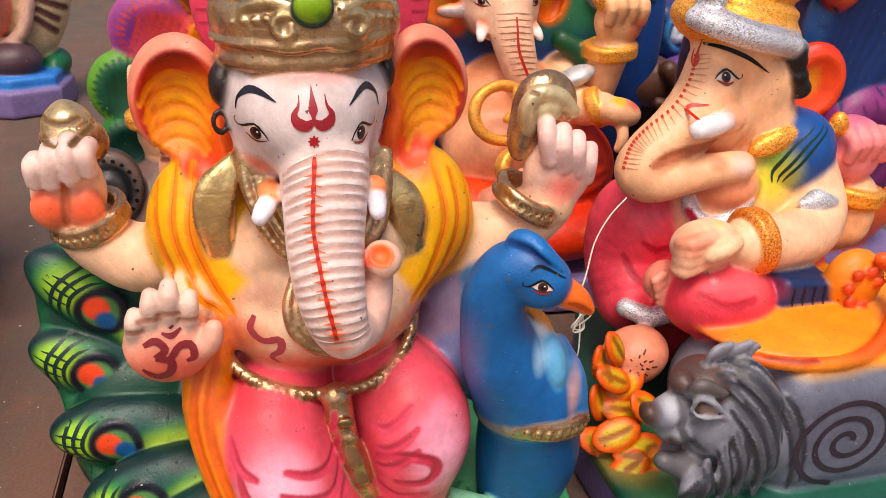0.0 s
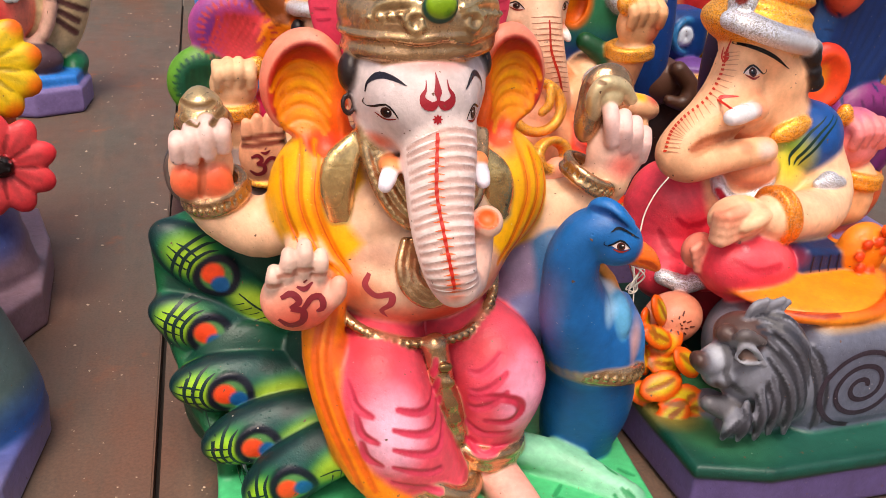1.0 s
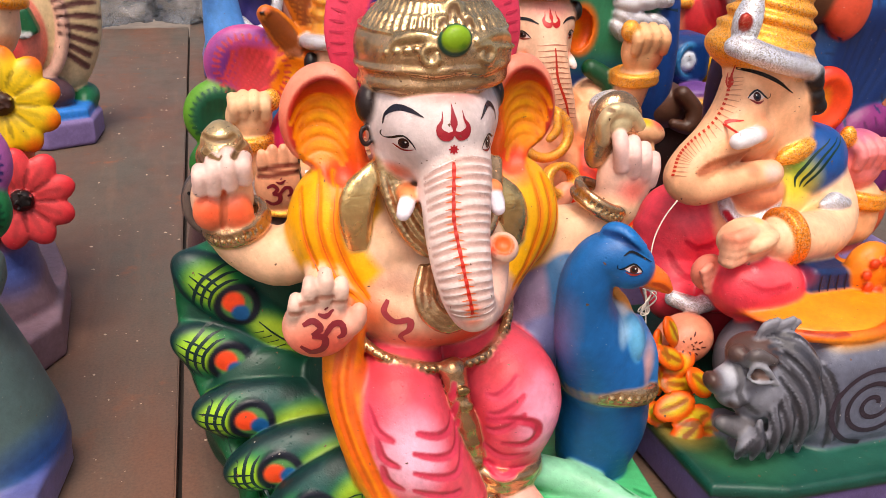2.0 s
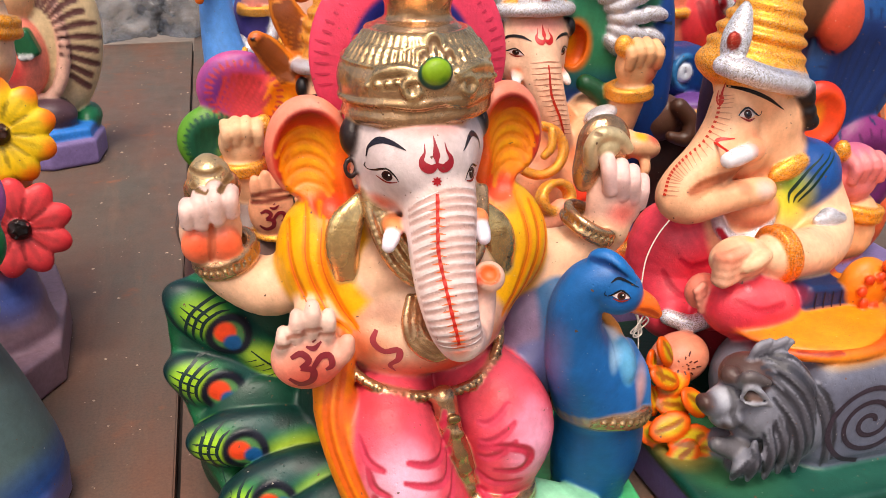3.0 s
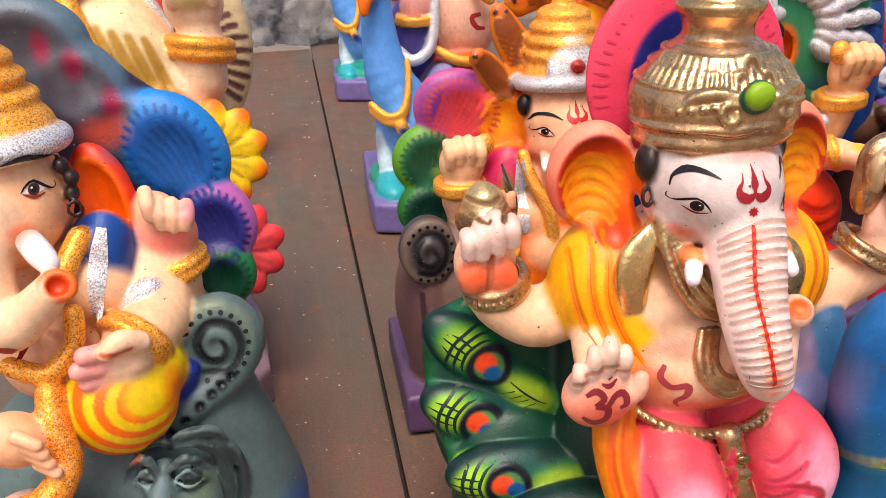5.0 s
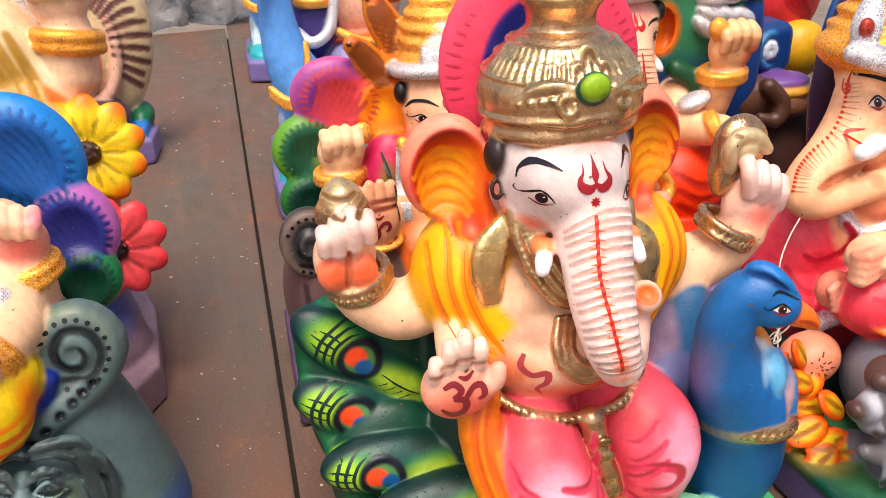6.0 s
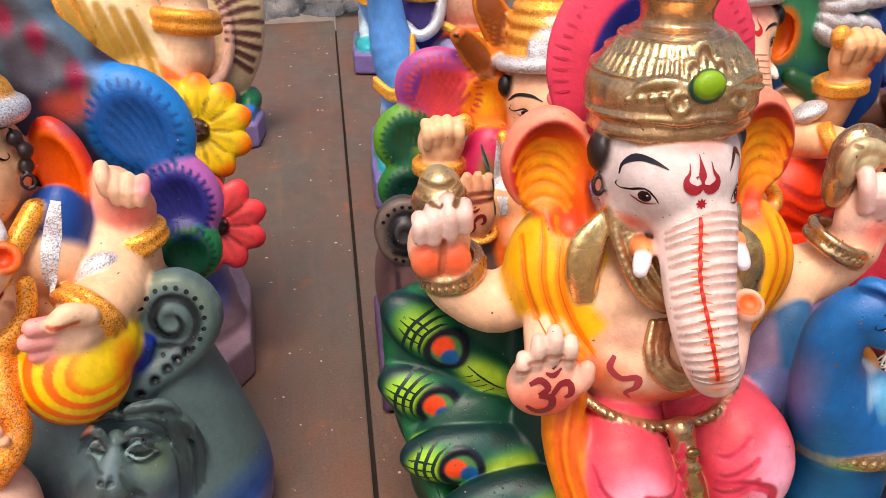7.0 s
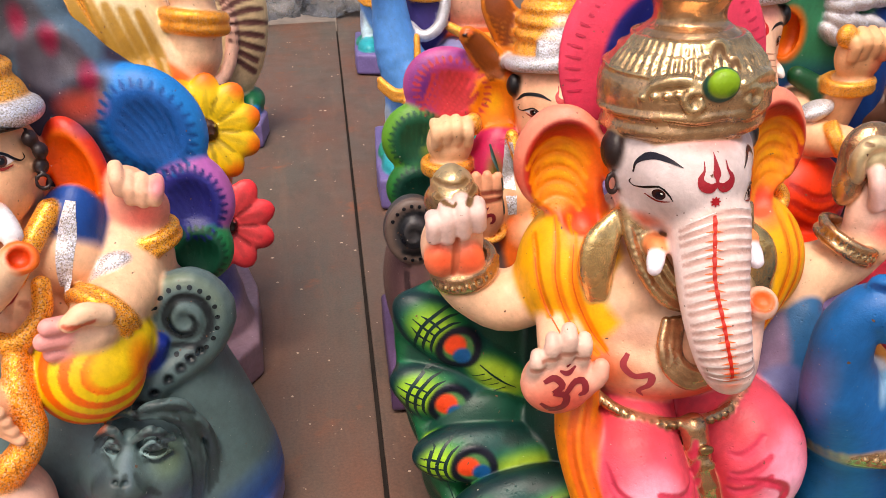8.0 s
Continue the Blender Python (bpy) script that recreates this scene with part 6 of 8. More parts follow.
            e = np.hypot(w[:, 0] / (r * 1.2), w[:, 2] / (r * 0.76))
            c = np.array(S(222, 196, 40)) + (np.array(S(244, 112, 20)) - np.array(S(222, 196, 40))) * soft((e - 0.42) / 0.4)[:, None]
            g = soft(1.0 - np.hypot((w[:, 0] + r * 0.5) / (r * 0.55), w[:, 2] / (r * 0.3)))[:, None] * 0.8
            return c * (1 - g) + np.array(S(120, 160, 40)) * g
        k.ell((x, y, z), (r * 1.2, 0.0052, r * 0.76), petal, (-42, t, 0), k=0.001, kc=0.001)
        vein = [o + m3 @ np.array((f * r, -0.005, 0)) for f in (-0.8, 0.0, 0.7)]
        k.groove(vein, 0.0014, S(176, 110, 20), n=6, kc=0.002)
    k.spray((0.35, 0.57, 0.12), (0.05, 0.05, 0.05), S(220, 120, 40), 0.25)
    # silver necklace
    k.tube([(0.455, 0.675, 0.295, 0.006), (0.452, 0.66, 0.275, 0.0075), (0.466, 0.648, 0.262, 0.0075), (0.49, 0.642, 0.268, 0.0075), (0.505, 0.645, 0.285, 0.007)], GLITSILVER, n=12, k=0.002, kc=0.002, fin=GL)
    # near arm and hand
    k.tube([(0.59, 0.69, 0.3, 0.036), (0.595, 0.66, 0.262, 0.033), (0.565, 0.63, 0.25, 0.03), (0.52, 0.605, 0.258, 0.027), (0.475, 0.592, 0.265, 0.024)], S(247, 208, 172), n=16, k=0.006)
    k.ell((0.43, 0.588, 0.27), (0.034, 0.022, 0.024), S(247, 208, 172), k=0.006)
    for i in range(4):
        k.tube([(0.425 - i * 0.002, 0.575, 0.283 - i * 0.009, 0.0075), (0.405 - i * 0.001, 0.57, 0.28 - i * 0.009, 0.007), (0.4, 0.58, 0.276 - i * 0.008, 0.006)], S(246, 190, 160), n=5, k=0.002)
    k.tube([(0.45, 0.572, 0.277, 0.008), (0.435, 0.564, 0.275, 0.008), (0.425, 0.566, 0.268, 0.006)], S(247, 208, 172), n=5, k=0.002)
    k.spray((0.405, 0.57, 0.285), (0.02, 0.03, 0.02), S(248, 140, 110), 0.6)
    k.spray((0.44, 0.575, 0.296), (0.014, 0.02, 0.006), S(245, 200, 40), 0.9)
    for o in (-0.005, 0.004):
        k.ring((0.484 + o, 0.594, 0.266), (0.027, 0.025), 0.0058, S(220, 140, 40), (0, 84, 8), fin=GL)
    k.ell((0.576, 0.632, 0.283), (0.026, 0.009, 0.009), GLITSILVER, (0, 4, 10), k=0.002, kc=0.002, fin=GL)
    k.ell((0.576, 0.634, 0.283), (0.015, 0.011, 0.013), GLITSILVER, (0, 4, 10), k=0.002, kc=0.002, fin=GL)
    # shoulder cloth, blue over yellow with dark green folds
    k.ell((0.572, 0.688, 0.318), (0.047, 0.042, 0.044), S(16, 96, 165), (0, -25, 0), k=0.005)
    k.spray((0.538, 0.66, 0.302), (0.036, 0.05, 0.042), S(225, 220, 60), 0.95)
    k.spray((0.535, 0.66, 0.325), (0.016, 0.05, 0.02), S(90, 180, 70), 0.6)
    for o in (0, 0.012, 0.022):
        k.stroke([(0.575 + o, 0.352, 0.0008), (0.552 + o * 0.9, 0.335, 0.0026), (0.538 + o * 0.7, 0.31, 0.0032), (0.537 + o * 0.5, 0.297, 0.0012)], S(8, 66, 50), 0.64, n=14)
    # second arm raised
    k.tube([(0.63, 0.72, 0.24, 0.03), (0.665, 0.70, 0.225, 0.03), (0.668, 0.695, 0.26, 0.026)], S(246, 196, 150), n=8, k=0.008)
    fist(k, (0.655, 0.69, 0.308), 1.05, S(240, 150, 150))
    k.ell((0.648, 0.695, 0.33), (0.028, 0.02, 0.02), S(220, 130, 160), k=0.006)
    band(k, (0.668, 0.695, 0.262), (0.029, 0.026), 0.006, (0, 8, 0), S(226, 160, 50), GL, 2)
    k.ell((0.622, 0.685, 0.345), (0.01, 0.009, 0.013), S(226, 160, 50), k=0.002, kc=0.002, fin=GL)
    # head
    k.off[:] = 0
    k.ell((0.5258, 0.7150, 0.3696), (0.05, 0.052, 0.056), SKIN, k=0.01)
    k.ell((0.5008, 0.7080, 0.4131), (0.038, 0.045, 0.042), SKIN, k=0.014)
    k.ell((0.5387, 0.7050, 0.3310), (0.04, 0.042, 0.034), SKIN, k=0.014)
    k.ell((0.4861, 0.6900, 0.3416), (0.03, 0.032, 0.032), SKIN, k=0.012)
    k.tube([(0.4835, 0.7030, 0.4023, 0.026), (0.4704, 0.6900, 0.3644, 0.031), (0.4429, 0.6780, 0.3350, 0.0305), (0.4111, 0.6680, 0.3156, 0.0275), (0.3971, 0.6620, 0.3016, 0.0245), (0.4102, 0.6560, 0.2935, 0.021), (0.4405, 0.6500, 0.2999, 0.018), (0.4679, 0.6450, 0.3061, 0.0165), (0.4902, 0.6420, 0.3094, 0.015)], SKIN, n=40, k=0.003)
    k.groove([(0.3985, 0.6400, 0.3159), (0.4205, 0.6380, 0.3239), (0.4704, 0.6500, 0.3297)], 0.0032, S(196, 122, 84), n=14, kc=0.004)
    k.spray((0.4607, 0.6250, 0.3215), (0.015, 0.02, 0.014), S(246, 96, 44), 0.9)
    k.spray((0.4844, 0.6300, 0.3141), (0.014, 0.02, 0.014), S(244, 216, 206), 0.9)
    k.spray((0.4252, 0.6300, 0.3155), (0.05, 0.03, 0.012), S(246, 170, 120), 0.4)
    edge = spline([(0.4019, 0.4288), (0.4007, 0.4058), (0.3893, 0.3811), (0.3664, 0.3622), (0.3523, 0.3444), (0.3483, 0.3220)], 26)
    slope = np.gradient(edge, axis=0)
    slope /= np.linalg.norm(slope, axis=1)[:, None]
    for p, t in zip(edge, slope):
        nx, nz = -t[1], t[0]
        k.stroke([(p[0] + nx * 0.005, p[1] + nz * 0.005, 0.0007), (p[0] + nx * 0.012, p[1] + nz * 0.012, 0.0013), (p[0] + nx * 0.022, p[1] + nz * 0.022, 0.0004)], S(214, 158, 124), 0.62, (0.53, 0.807, -0.26), n=7, reach=0.12)
        k.stroke([(p[0] + nx * 0.0025, p[1] + nz * 0.0025, 0.0028), (p[0] + nx * 0.0065, p[1] + nz * 0.0065, 0.0024)], S(214, 72, 28), 0.62, (0.53, 0.807, -0.26), n=4, lift=0.0011, reach=0.12)
    k.ell((0.4815, 0.6600, 0.3511), (0.016, 0.014, 0.014), SKIN, k=0.006)
    k.tube([(0.4717, 0.6500, 0.3522, 0.0092), (0.4484, 0.6380, 0.3524, 0.0105), (0.4337, 0.6320, 0.3515, 0.0088)], S(244, 242, 244), n=7, k=0.001, kc=0.002, fin=GS)
    k.stroke([(0.4321, 0.3591, 0.001), (0.4405, 0.3654, 0.003), (0.4559, 0.3667, 0.001)], S(214, 50, 30), 0.64, n=8)
    k.spray((0.4799, 0.6500, 0.3606), (0.02, 0.03, 0.02), S(250, 150, 112), 0.6)
    k.off[:] = (0.003, 0, -0.013)
    # ear and hair
    k.ell((0.6, 0.715, 0.38), (0.036, 0.017, 0.043), S(232, 70, 34), (0, 8, -12), k=0.005)
    k.ell((0.602, 0.698, 0.381), (0.025, 0.012, 0.031), S(236, 90, 34), (0, 8, -12), k=0.004, cut=True, kc=0.006)
    k.spray((0.597, 0.70, 0.383), (0.014, 0.03, 0.022), S(242, 180, 40), 0.9)
    for x, z in ((0.548, 0.415), (0.552, 0.4), (0.558, 0.388), (0.545, 0.425)):
        k.ell((x, 0.674, z), (0.011, 0.012, 0.011), S(36, 24, 26), k=0.004)
    # necklace at the jaw
    k.ell((0.532, 0.662, 0.337), (0.026, 0.009, 0.0115), GLITGOLD, (0, -22, 0), k=0.002, kc=0.002, fin=GL)
    # crown
    k.ell((0.505, 0.72, 0.44), (0.066, 0.06, 0.03), GLITGOLD, (0, 12, 0), k=0.003, kc=0.003, fin=GL)
    for z, r, x in ((0.462, 0.058, 0.511), (0.478, 0.053, 0.515), (0.493, 0.047, 0.519), (0.508, 0.04, 0.522), (0.522, 0.032, 0.525), (0.536, 0.022, 0.528)):
        k.ell((x, 0.725, z), (r, r * 0.92, 0.0125), GLITGOLD, (0, 12, 0), k=0.007, kc=0.003, fin=GL)
    k.off[:] = 0
    k.tube([(0.4348, 0.6680, 0.4453, 0.0105), (0.4473, 0.6520, 0.4411, 0.011), (0.4886, 0.6520, 0.4281, 0.0105), (0.5512, 0.6750, 0.4134, 0.0095)], GLITSILVER, n=12, k=0.003, kc=0.002, fin=GL)
    k.tube([(0.4525, 0.6570, 0.4493, 0.006), (0.4888, 0.6550, 0.4377, 0.006), (0.5457, 0.6750, 0.4249, 0.005)], S(170, 174, 192), n=10, k=0.002, kc=0.002, fin=GL)
    k.tube([(0.4476, 0.6720, 0.4488, 0.0125), (0.4541, 0.6780, 0.4723, 0.0155), (0.4660, 0.6880, 0.4949, 0.009), (0.4684, 0.6900, 0.5038, 0.004)], GLITSILVER, n=12, k=0.004, kc=0.002, fin=GL)
    k.ell((0.4409, 0.6640, 0.4716), (0.0075, 0.006, 0.0098), S(176, 52, 24), k=0.001, kc=0.001, fin=(0, 0.35, 0.8))
    # face painting
    eye(k, 0.4748, 0.3895, 0.0215, 0.65, flip=-1, tilt=-0.05)
    brow(k, [(0.4527, 0.4152, 0.001), (0.4719, 0.4155, 0.0038), (0.4929, 0.4079, 0.004), (0.5187, 0.3928, 0.0008)], 0.65)
    k.stroke([(0.4107, 0.4437, 0.001), (0.4078, 0.4314, 0.003), (0.4086, 0.4233, 0.0065), (0.4066, 0.4165, 0.001)], S(214, 66, 36), 0.62, (0.53, 0.807, -0.26), n=10, reach=0.12)
    k.stroke([(0.4032, 0.4361, 0.0008), (0.4024, 0.4259, 0.002), (0.4049, 0.4189, 0.001)], S(214, 66, 36), 0.62, (0.53, 0.807, -0.26), n=8, reach=0.12)
    return k.fire("elephant_headed_statue", "painted plaster elephant-headed statue seated on a grey lion", "statue", GROUP)


# ---- orange figure with a feather throne, behind the main one ----
def statue_feather_throne():
    k = Clay(0.0034)
    k.slab([(0.25, 0.92), (0.56, 0.90), (0.62, 1.0), (0.6, 1.22), (0.25, 1.22)], 0.0, 0.05, LILAC, rnd=0.006)
    k.ell((0.42, 1.12, 0.3), (0.2, 0.05, 0.28), S(12, 70, 130), k=0.01)
    k.ell((0.43, 1.10, 0.44), (0.185, 0.035, 0.17), S(60, 150, 112), k=0.008)
    k.ell((0.60, 1.10, 0.34), (0.03, 0.035, 0.14), S(10, 80, 150), k=0.02)
    for i in range(15):
        a = radians(-24 + i * 16)
        for f in (1.0, 0.8, 0.6):
            k.ell((0.44 + math.cos(a) * 0.135 * f, 1.065, 0.42 + math.sin(a) * 0.12 * f), (0.024, 0.013, 0.0115), GLITSILVER, (0, -math.degrees(a) + 18, 0), k=0.003, kc=0.002, fin=GL)
    for i in range(16):
        a = radians(-20 + i * 13)
        k.stroke([(0.43 + math.cos(a) * 0.16, 0.44 + math.sin(a) * 0.145, 0.002), (0.43 + math.cos(a) * 0.182, 0.44 + math.sin(a) * 0.165, 0.005)], S(8, 60, 90), 1.06, n=4)
    k.ell((0.39, 1.06, 0.22), (0.09, 0.07, 0.1), S(245, 170, 125), k=0.01)
    k.ell((0.37, 1.02, 0.2), (0.075, 0.06, 0.06), S(246, 180, 140), k=0.01)
    k.spray((0.36, 0.97, 0.15), (0.1, 0.08, 0.04), S(244, 90, 30), 0.9)
    k.ell((0.46, 1.02, 0.17), (0.08, 0.065, 0.075), S(236, 74, 16), k=0.008)
    k.ell((0.33, 0.97, 0.13), (0.08, 0.06, 0.05), S(240, 90, 30), k=0.008)
    k.ell((0.44, 0.965, 0.1), (0.1, 0.06, 0.04), S(226, 66, 14), k=0.01)
    for i in range(5):
        k.groove([(0.43, 0.965, 0.21 - i * 0.022), (0.47, 0.945, 0.19 - i * 0.022), (0.52, 0.96, 0.2 - i * 0.02)], 0.003, S(190, 44, 8))
    k.tube([(0.34, 0.925, 0.165, 0.02), (0.36, 0.912, 0.185, 0.019), (0.372, 0.91, 0.2, 0.014)], S(244, 170, 140), n=5, k=0.006)
    band(k, (0.365, 0.915, 0.215), (0.026, 0.02), 0.006, (70, 0, 20), GLITGOLD, GL, 2)
    k.tube([(0.40, 0.95, 0.115, 0.006), (0.45, 0.92, 0.11, 0.007), (0.51, 0.93, 0.13, 0.006)], S(190, 140, 60), n=9, k=0.002, fin=GL)
    # arms
    k.off[:] = (0.004, 0, -0.014)
    k.tube([(0.47, 1.06, 0.3, 0.035), (0.5, 1.04, 0.285, 0.03), (0.508, 1.02, 0.32, 0.026), (0.513, 1.01, 0.35, 0.024)], S(247, 204, 165), n=10, k=0.008)
    fist(k, (0.516, 1.005, 0.388), 1.2, S(247, 196, 150))
    k.spray((0.535, 0.98, 0.375), (0.02, 0.04, 0.03), S(245, 120, 90), 0.7)
    band(k, (0.512, 1.012, 0.349), (0.03, 0.027), 0.006, (6, -4, 0), GLITGOLD, GL, 2)
    k.ell((0.487, 0.995, 0.418), (0.014, 0.012, 0.016), GLITGOLD, k=0.002, kc=0.002, fin=GL)
    k.tube([(0.45, 1.02, 0.28, 0.03), (0.475, 0.985, 0.28, 0.025), (0.487, 0.965, 0.285, 0.02)], S(247, 200, 160), n=7, k=0.006)
    k.ell((0.505, 0.95, 0.282), (0.03, 0.024, 0.019), S(247, 196, 155), (0, 12, 0), k=0.005)
    k.tube([(0.505, 0.94, 0.27, 0.008), (0.505, 0.93, 0.255, 0.0075), (0.5, 0.93, 0.24, 0.006)], S(247, 196, 155), n=5, k=0.003)
    k.spray((0.5, 0.94, 0.3), (0.013, 0.02, 0.01), S(245, 200, 30), 1.0)
    k.spray((0.522, 0.94, 0.296), (0.018, 0.02, 0.012), S(230, 60, 50), 0.8)
    band(k, (0.483, 0.97, 0.284), (0.022, 0.021), 0.0055, (0, 60, -30), GLITGOLD, GL, 2)
    k.ell((0.462, 1.0, 0.318), (0.026, 0.02, 0.012), GLITSILVER, (0, -20, 0), k=0.002, kc=0.002, fin=GL)
    k.tube([(0.455, 1.045, 0.355, 0.014), (0.485, 1.035, 0.335, 0.016), (0.49, 1.03, 0.3, 0.014), (0.49, 1.03, 0.275, 0.01)], S(8, 96, 60), n=8, k=0.004)
    # garlands
    k.off[:] = 0
    k.ring((0.3520, 0.952, 0.2728), (0.039, 0.034), 0.0072, GLITGOLD, (72, 0, 8), fin=GL)
    k.tube([(0.3660, 0.945, 0.3028, 0.006), (0.3640, 0.938, 0.2808, 0.0065), (0.3540, 0.938, 0.2688, 0.006)], GLITGOLD, n=9, k=0.002, kc=0.002, fin=GL)
    k.off[:] = (0.004, 0, -0.014)
    k.stroke([(0.37, 0.205, 0.003), (0.385, 0.198, 0.004), (0.378, 0.188, 0.003), (0.395, 0.18, 0.002)], S(190, 60, 30), 0.95, n=12)
    k.off[:] = 0
    head_front(k, (0.376, 1.068, 0.395), 1.02, S(248, 206, 176), S(238, 130, 30))
    k.spray((0.376, 1.03, 0.43), (0.05, 0.05, 0.02), S(240, 140, 140), 0.6)
    return k.fire("elephant_headed_statue", "orange and peach plaster elephant-headed statue before a feather throne", "statue", GROUP)


# ---- figure with cobra hoods and rainbow shell throne ----
def statue_cobra():
    k = Clay(0.003)
    k.slab([(-0.145, 0.84), (0.12, 0.83), (0.16, 0.9), (0.16, 1.06), (-0.135, 1.06)], 0.0, 0.055, S(110, 84, 120), rnd=0.008)
    k.ell((-0.05, 0.93, 0.14), (0.09, 0.09, 0.12), S(126, 100, 92), k=0.012)
    k.ell((-0.105, 0.9, 0.13), (0.028, 0.05, 0.12), S(120, 92, 92), k=0.012)
    for i in range(4):
        k.groove([(-0.135 + i * 0.006, 0.862 - i * 0.004, 0.22), (-0.14 + i * 0.008, 0.852 - i * 0.004, 0.15), (-0.12 + i * 0.01, 0.845 - i * 0.004, 0.07)], 0.002, S(78, 58, 60))
    k.ell((0.05, 0.93, 0.16), (0.1, 0.075, 0.13), S(238, 120, 40), k=0.01)
    k.off[:] = (-0.003, 0, -0.013)
    # grey scroll with studs
    scroll(k, (-0.105, 0.872, 0.25), 0.034, 0.042, S(84, 82, 84), S(40, 42, 48), S(128, 112, 104))
    # shell lobes
    lobe(k, (-0.042, 0.965, 0.388), (0.058, 0.022, 0.05), S(200, 100, 160), S(226, 84, 92), (0, 25, 0), 16)
    k.spray((-0.075, 0.945, 0.395), (0.03, 0.03, 0.05), S(90, 50, 150), 0.85)
    k.spray((-0.03, 0.945, 0.425), (0.05, 0.03, 0.016), S(120, 70, 170), 0.7)
    lobe(k, (-0.083, 0.962, 0.33), (0.045, 0.022, 0.045), S(110, 170, 60), S(16, 104, 76), (0, 5, 0), 14)
    lobe(k, (-0.088, 0.955, 0.268), (0.038, 0.022, 0.036), S(40, 130, 60), S(8, 80, 66), (0, -10, 0), 12)
    k.spray((-0.06, 0.94, 0.325), (0.03, 0.03, 0.03), S(190, 190, 60), 0.7)
    # cobra hoods
    k.off[:] = 0
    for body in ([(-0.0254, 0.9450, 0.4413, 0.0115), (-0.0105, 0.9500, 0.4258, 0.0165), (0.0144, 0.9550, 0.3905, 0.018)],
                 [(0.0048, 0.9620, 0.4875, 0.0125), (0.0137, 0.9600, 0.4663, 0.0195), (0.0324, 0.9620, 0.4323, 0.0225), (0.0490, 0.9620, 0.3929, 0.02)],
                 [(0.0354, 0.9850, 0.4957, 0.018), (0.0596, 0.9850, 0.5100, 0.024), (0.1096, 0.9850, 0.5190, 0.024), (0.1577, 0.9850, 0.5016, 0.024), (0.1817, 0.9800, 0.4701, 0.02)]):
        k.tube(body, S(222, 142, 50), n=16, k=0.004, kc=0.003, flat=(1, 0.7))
        way = spline(body, 22)
        for i in range(2, 21):
            p, t = way[i, :3], way[i] - way[i - 1]
            sx, sz = -t[2], t[0]
            w = way[i, 3] / (math.hypot(sx, sz) + 1e-9)
            bend = np.array((t[0], 0, t[2])) * 0.8
            k.groove([p + np.array((sx * w * f, -0.014 + abs(f) * 0.006, sz * w * f)) - bend * abs(f) for f in (-0.7, -0.35, 0.0, 0.35, 0.7)], 0.0012, S(150, 84, 30), n=7, kc=0.002)
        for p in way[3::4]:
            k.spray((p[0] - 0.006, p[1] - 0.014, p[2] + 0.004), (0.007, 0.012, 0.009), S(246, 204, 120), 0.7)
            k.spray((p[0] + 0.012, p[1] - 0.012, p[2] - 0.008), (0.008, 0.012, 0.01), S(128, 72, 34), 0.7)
        hx, hy, hz, hr = body[0]
        k.spray((hx, hy - 0.01, hz + 0.004), (0.02, 0.02, 0.01), S(214, 100, 28), 0.8)
        for q in (-1, 1):
            k.ell((hx + q * hr * 0.5, hy - hr * 0.66, hz + hr * 0.2), (0.0026, 0.003, 0.0026), S(44, 20, 18), k=0.0006, kc=0.001)
    k.off[:] = (-0.003, 0, -0.013)
    # torso, cloth, arms
    k.ell((0.055, 0.93, 0.26), (0.065, 0.05, 0.075), S(247, 192, 150), k=0.01)
    k.ell((0.03, 0.9, 0.265), (0.03, 0.028, 0.028), S(246, 186, 140), k=0.008)
    k.ell((0.055, 0.9, 0.225), (0.055, 0.045, 0.04), S(246, 190, 150), k=0.008)
    k.ell((0.005, 0.925, 0.30), (0.035, 0.03, 0.055), S(214, 50, 110), (0, 10, 0), k=0.006)
    k.spray((0.0, 0.9, 0.285), (0.016, 0.03, 0.05), S(120, 180, 60), 0.8)
    k.stroke([(-0.005, 0.335, 0.002), (0.001, 0.3, 0.007), (0.002, 0.265, 0.003)], S(16, 70, 60), 0.9, n=10)
    k.stroke([(0.016, 0.34, 0.006), (0.015, 0.3, 0.014), (0.016, 0.255, 0.01)], GLITSILVER, 0.9, n=10, fin=GL)
    k.tube([(0.02, 0.9, 0.345, 0.0075), (0.028, 0.885, 0.315, 0.008), (0.045, 0.872, 0.28, 0.008), (0.05, 0.868, 0.235, 0.008)], GLITGOLD, n=12, k=0.002, kc=0.002, fin=GL)
    k.tube([(0.0, 0.94, 0.28, 0.03), (-0.03, 0.925, 0.265, 0.026), (-0.052, 0.915, 0.285, 0.023), (-0.055, 0.912, 0.31, 0.021)], S(247, 200, 160), n=9, k=0.008)
    fist(k, (-0.052, 0.908, 0.34), 1.0, S(247, 205, 165))
    band(k, (-0.056, 0.912, 0.31), (0.026, 0.024), 0.005, (4, 0, 0), GLITGOLD, GL, 2)
    k.ell((-0.025, 0.905, 0.36), (0.011, 0.01, 0.014), GLITGOLD, k=0.002, kc=0.002, fin=GL)
    # blessing hand with the mark
    k.off[:] = 0
    k.tube([(0.0, 0.9, 0.25, 0.022), (-0.02, 0.875, 0.24, 0.02)], S(247, 195, 150), n=4, k=0.008)
    k.ell((-0.028, 0.86, 0.256), (0.029, 0.014, 0.036), S(243, 178, 140), k=0.006)
    fingers(k, (-0.028, 0.856, 0.278), 0.038, 0.024, S(243, 182, 146), r=0.0068)
    for z in (0.272, 0.281):
        k.groove([(-0.052, 0.846, z - 0.003), (-0.03, 0.844, z), (-0.006, 0.848, z + 0.002)], 0.001, S(150, 80, 60))
    om_mark(k, -0.029, 0.248, 0.03, 0.845)
    band(k, (-0.024, 0.868, 0.226), (0.024, 0.018), 0.004, (20, 0, 0), GLITGOLD, GL, 1)
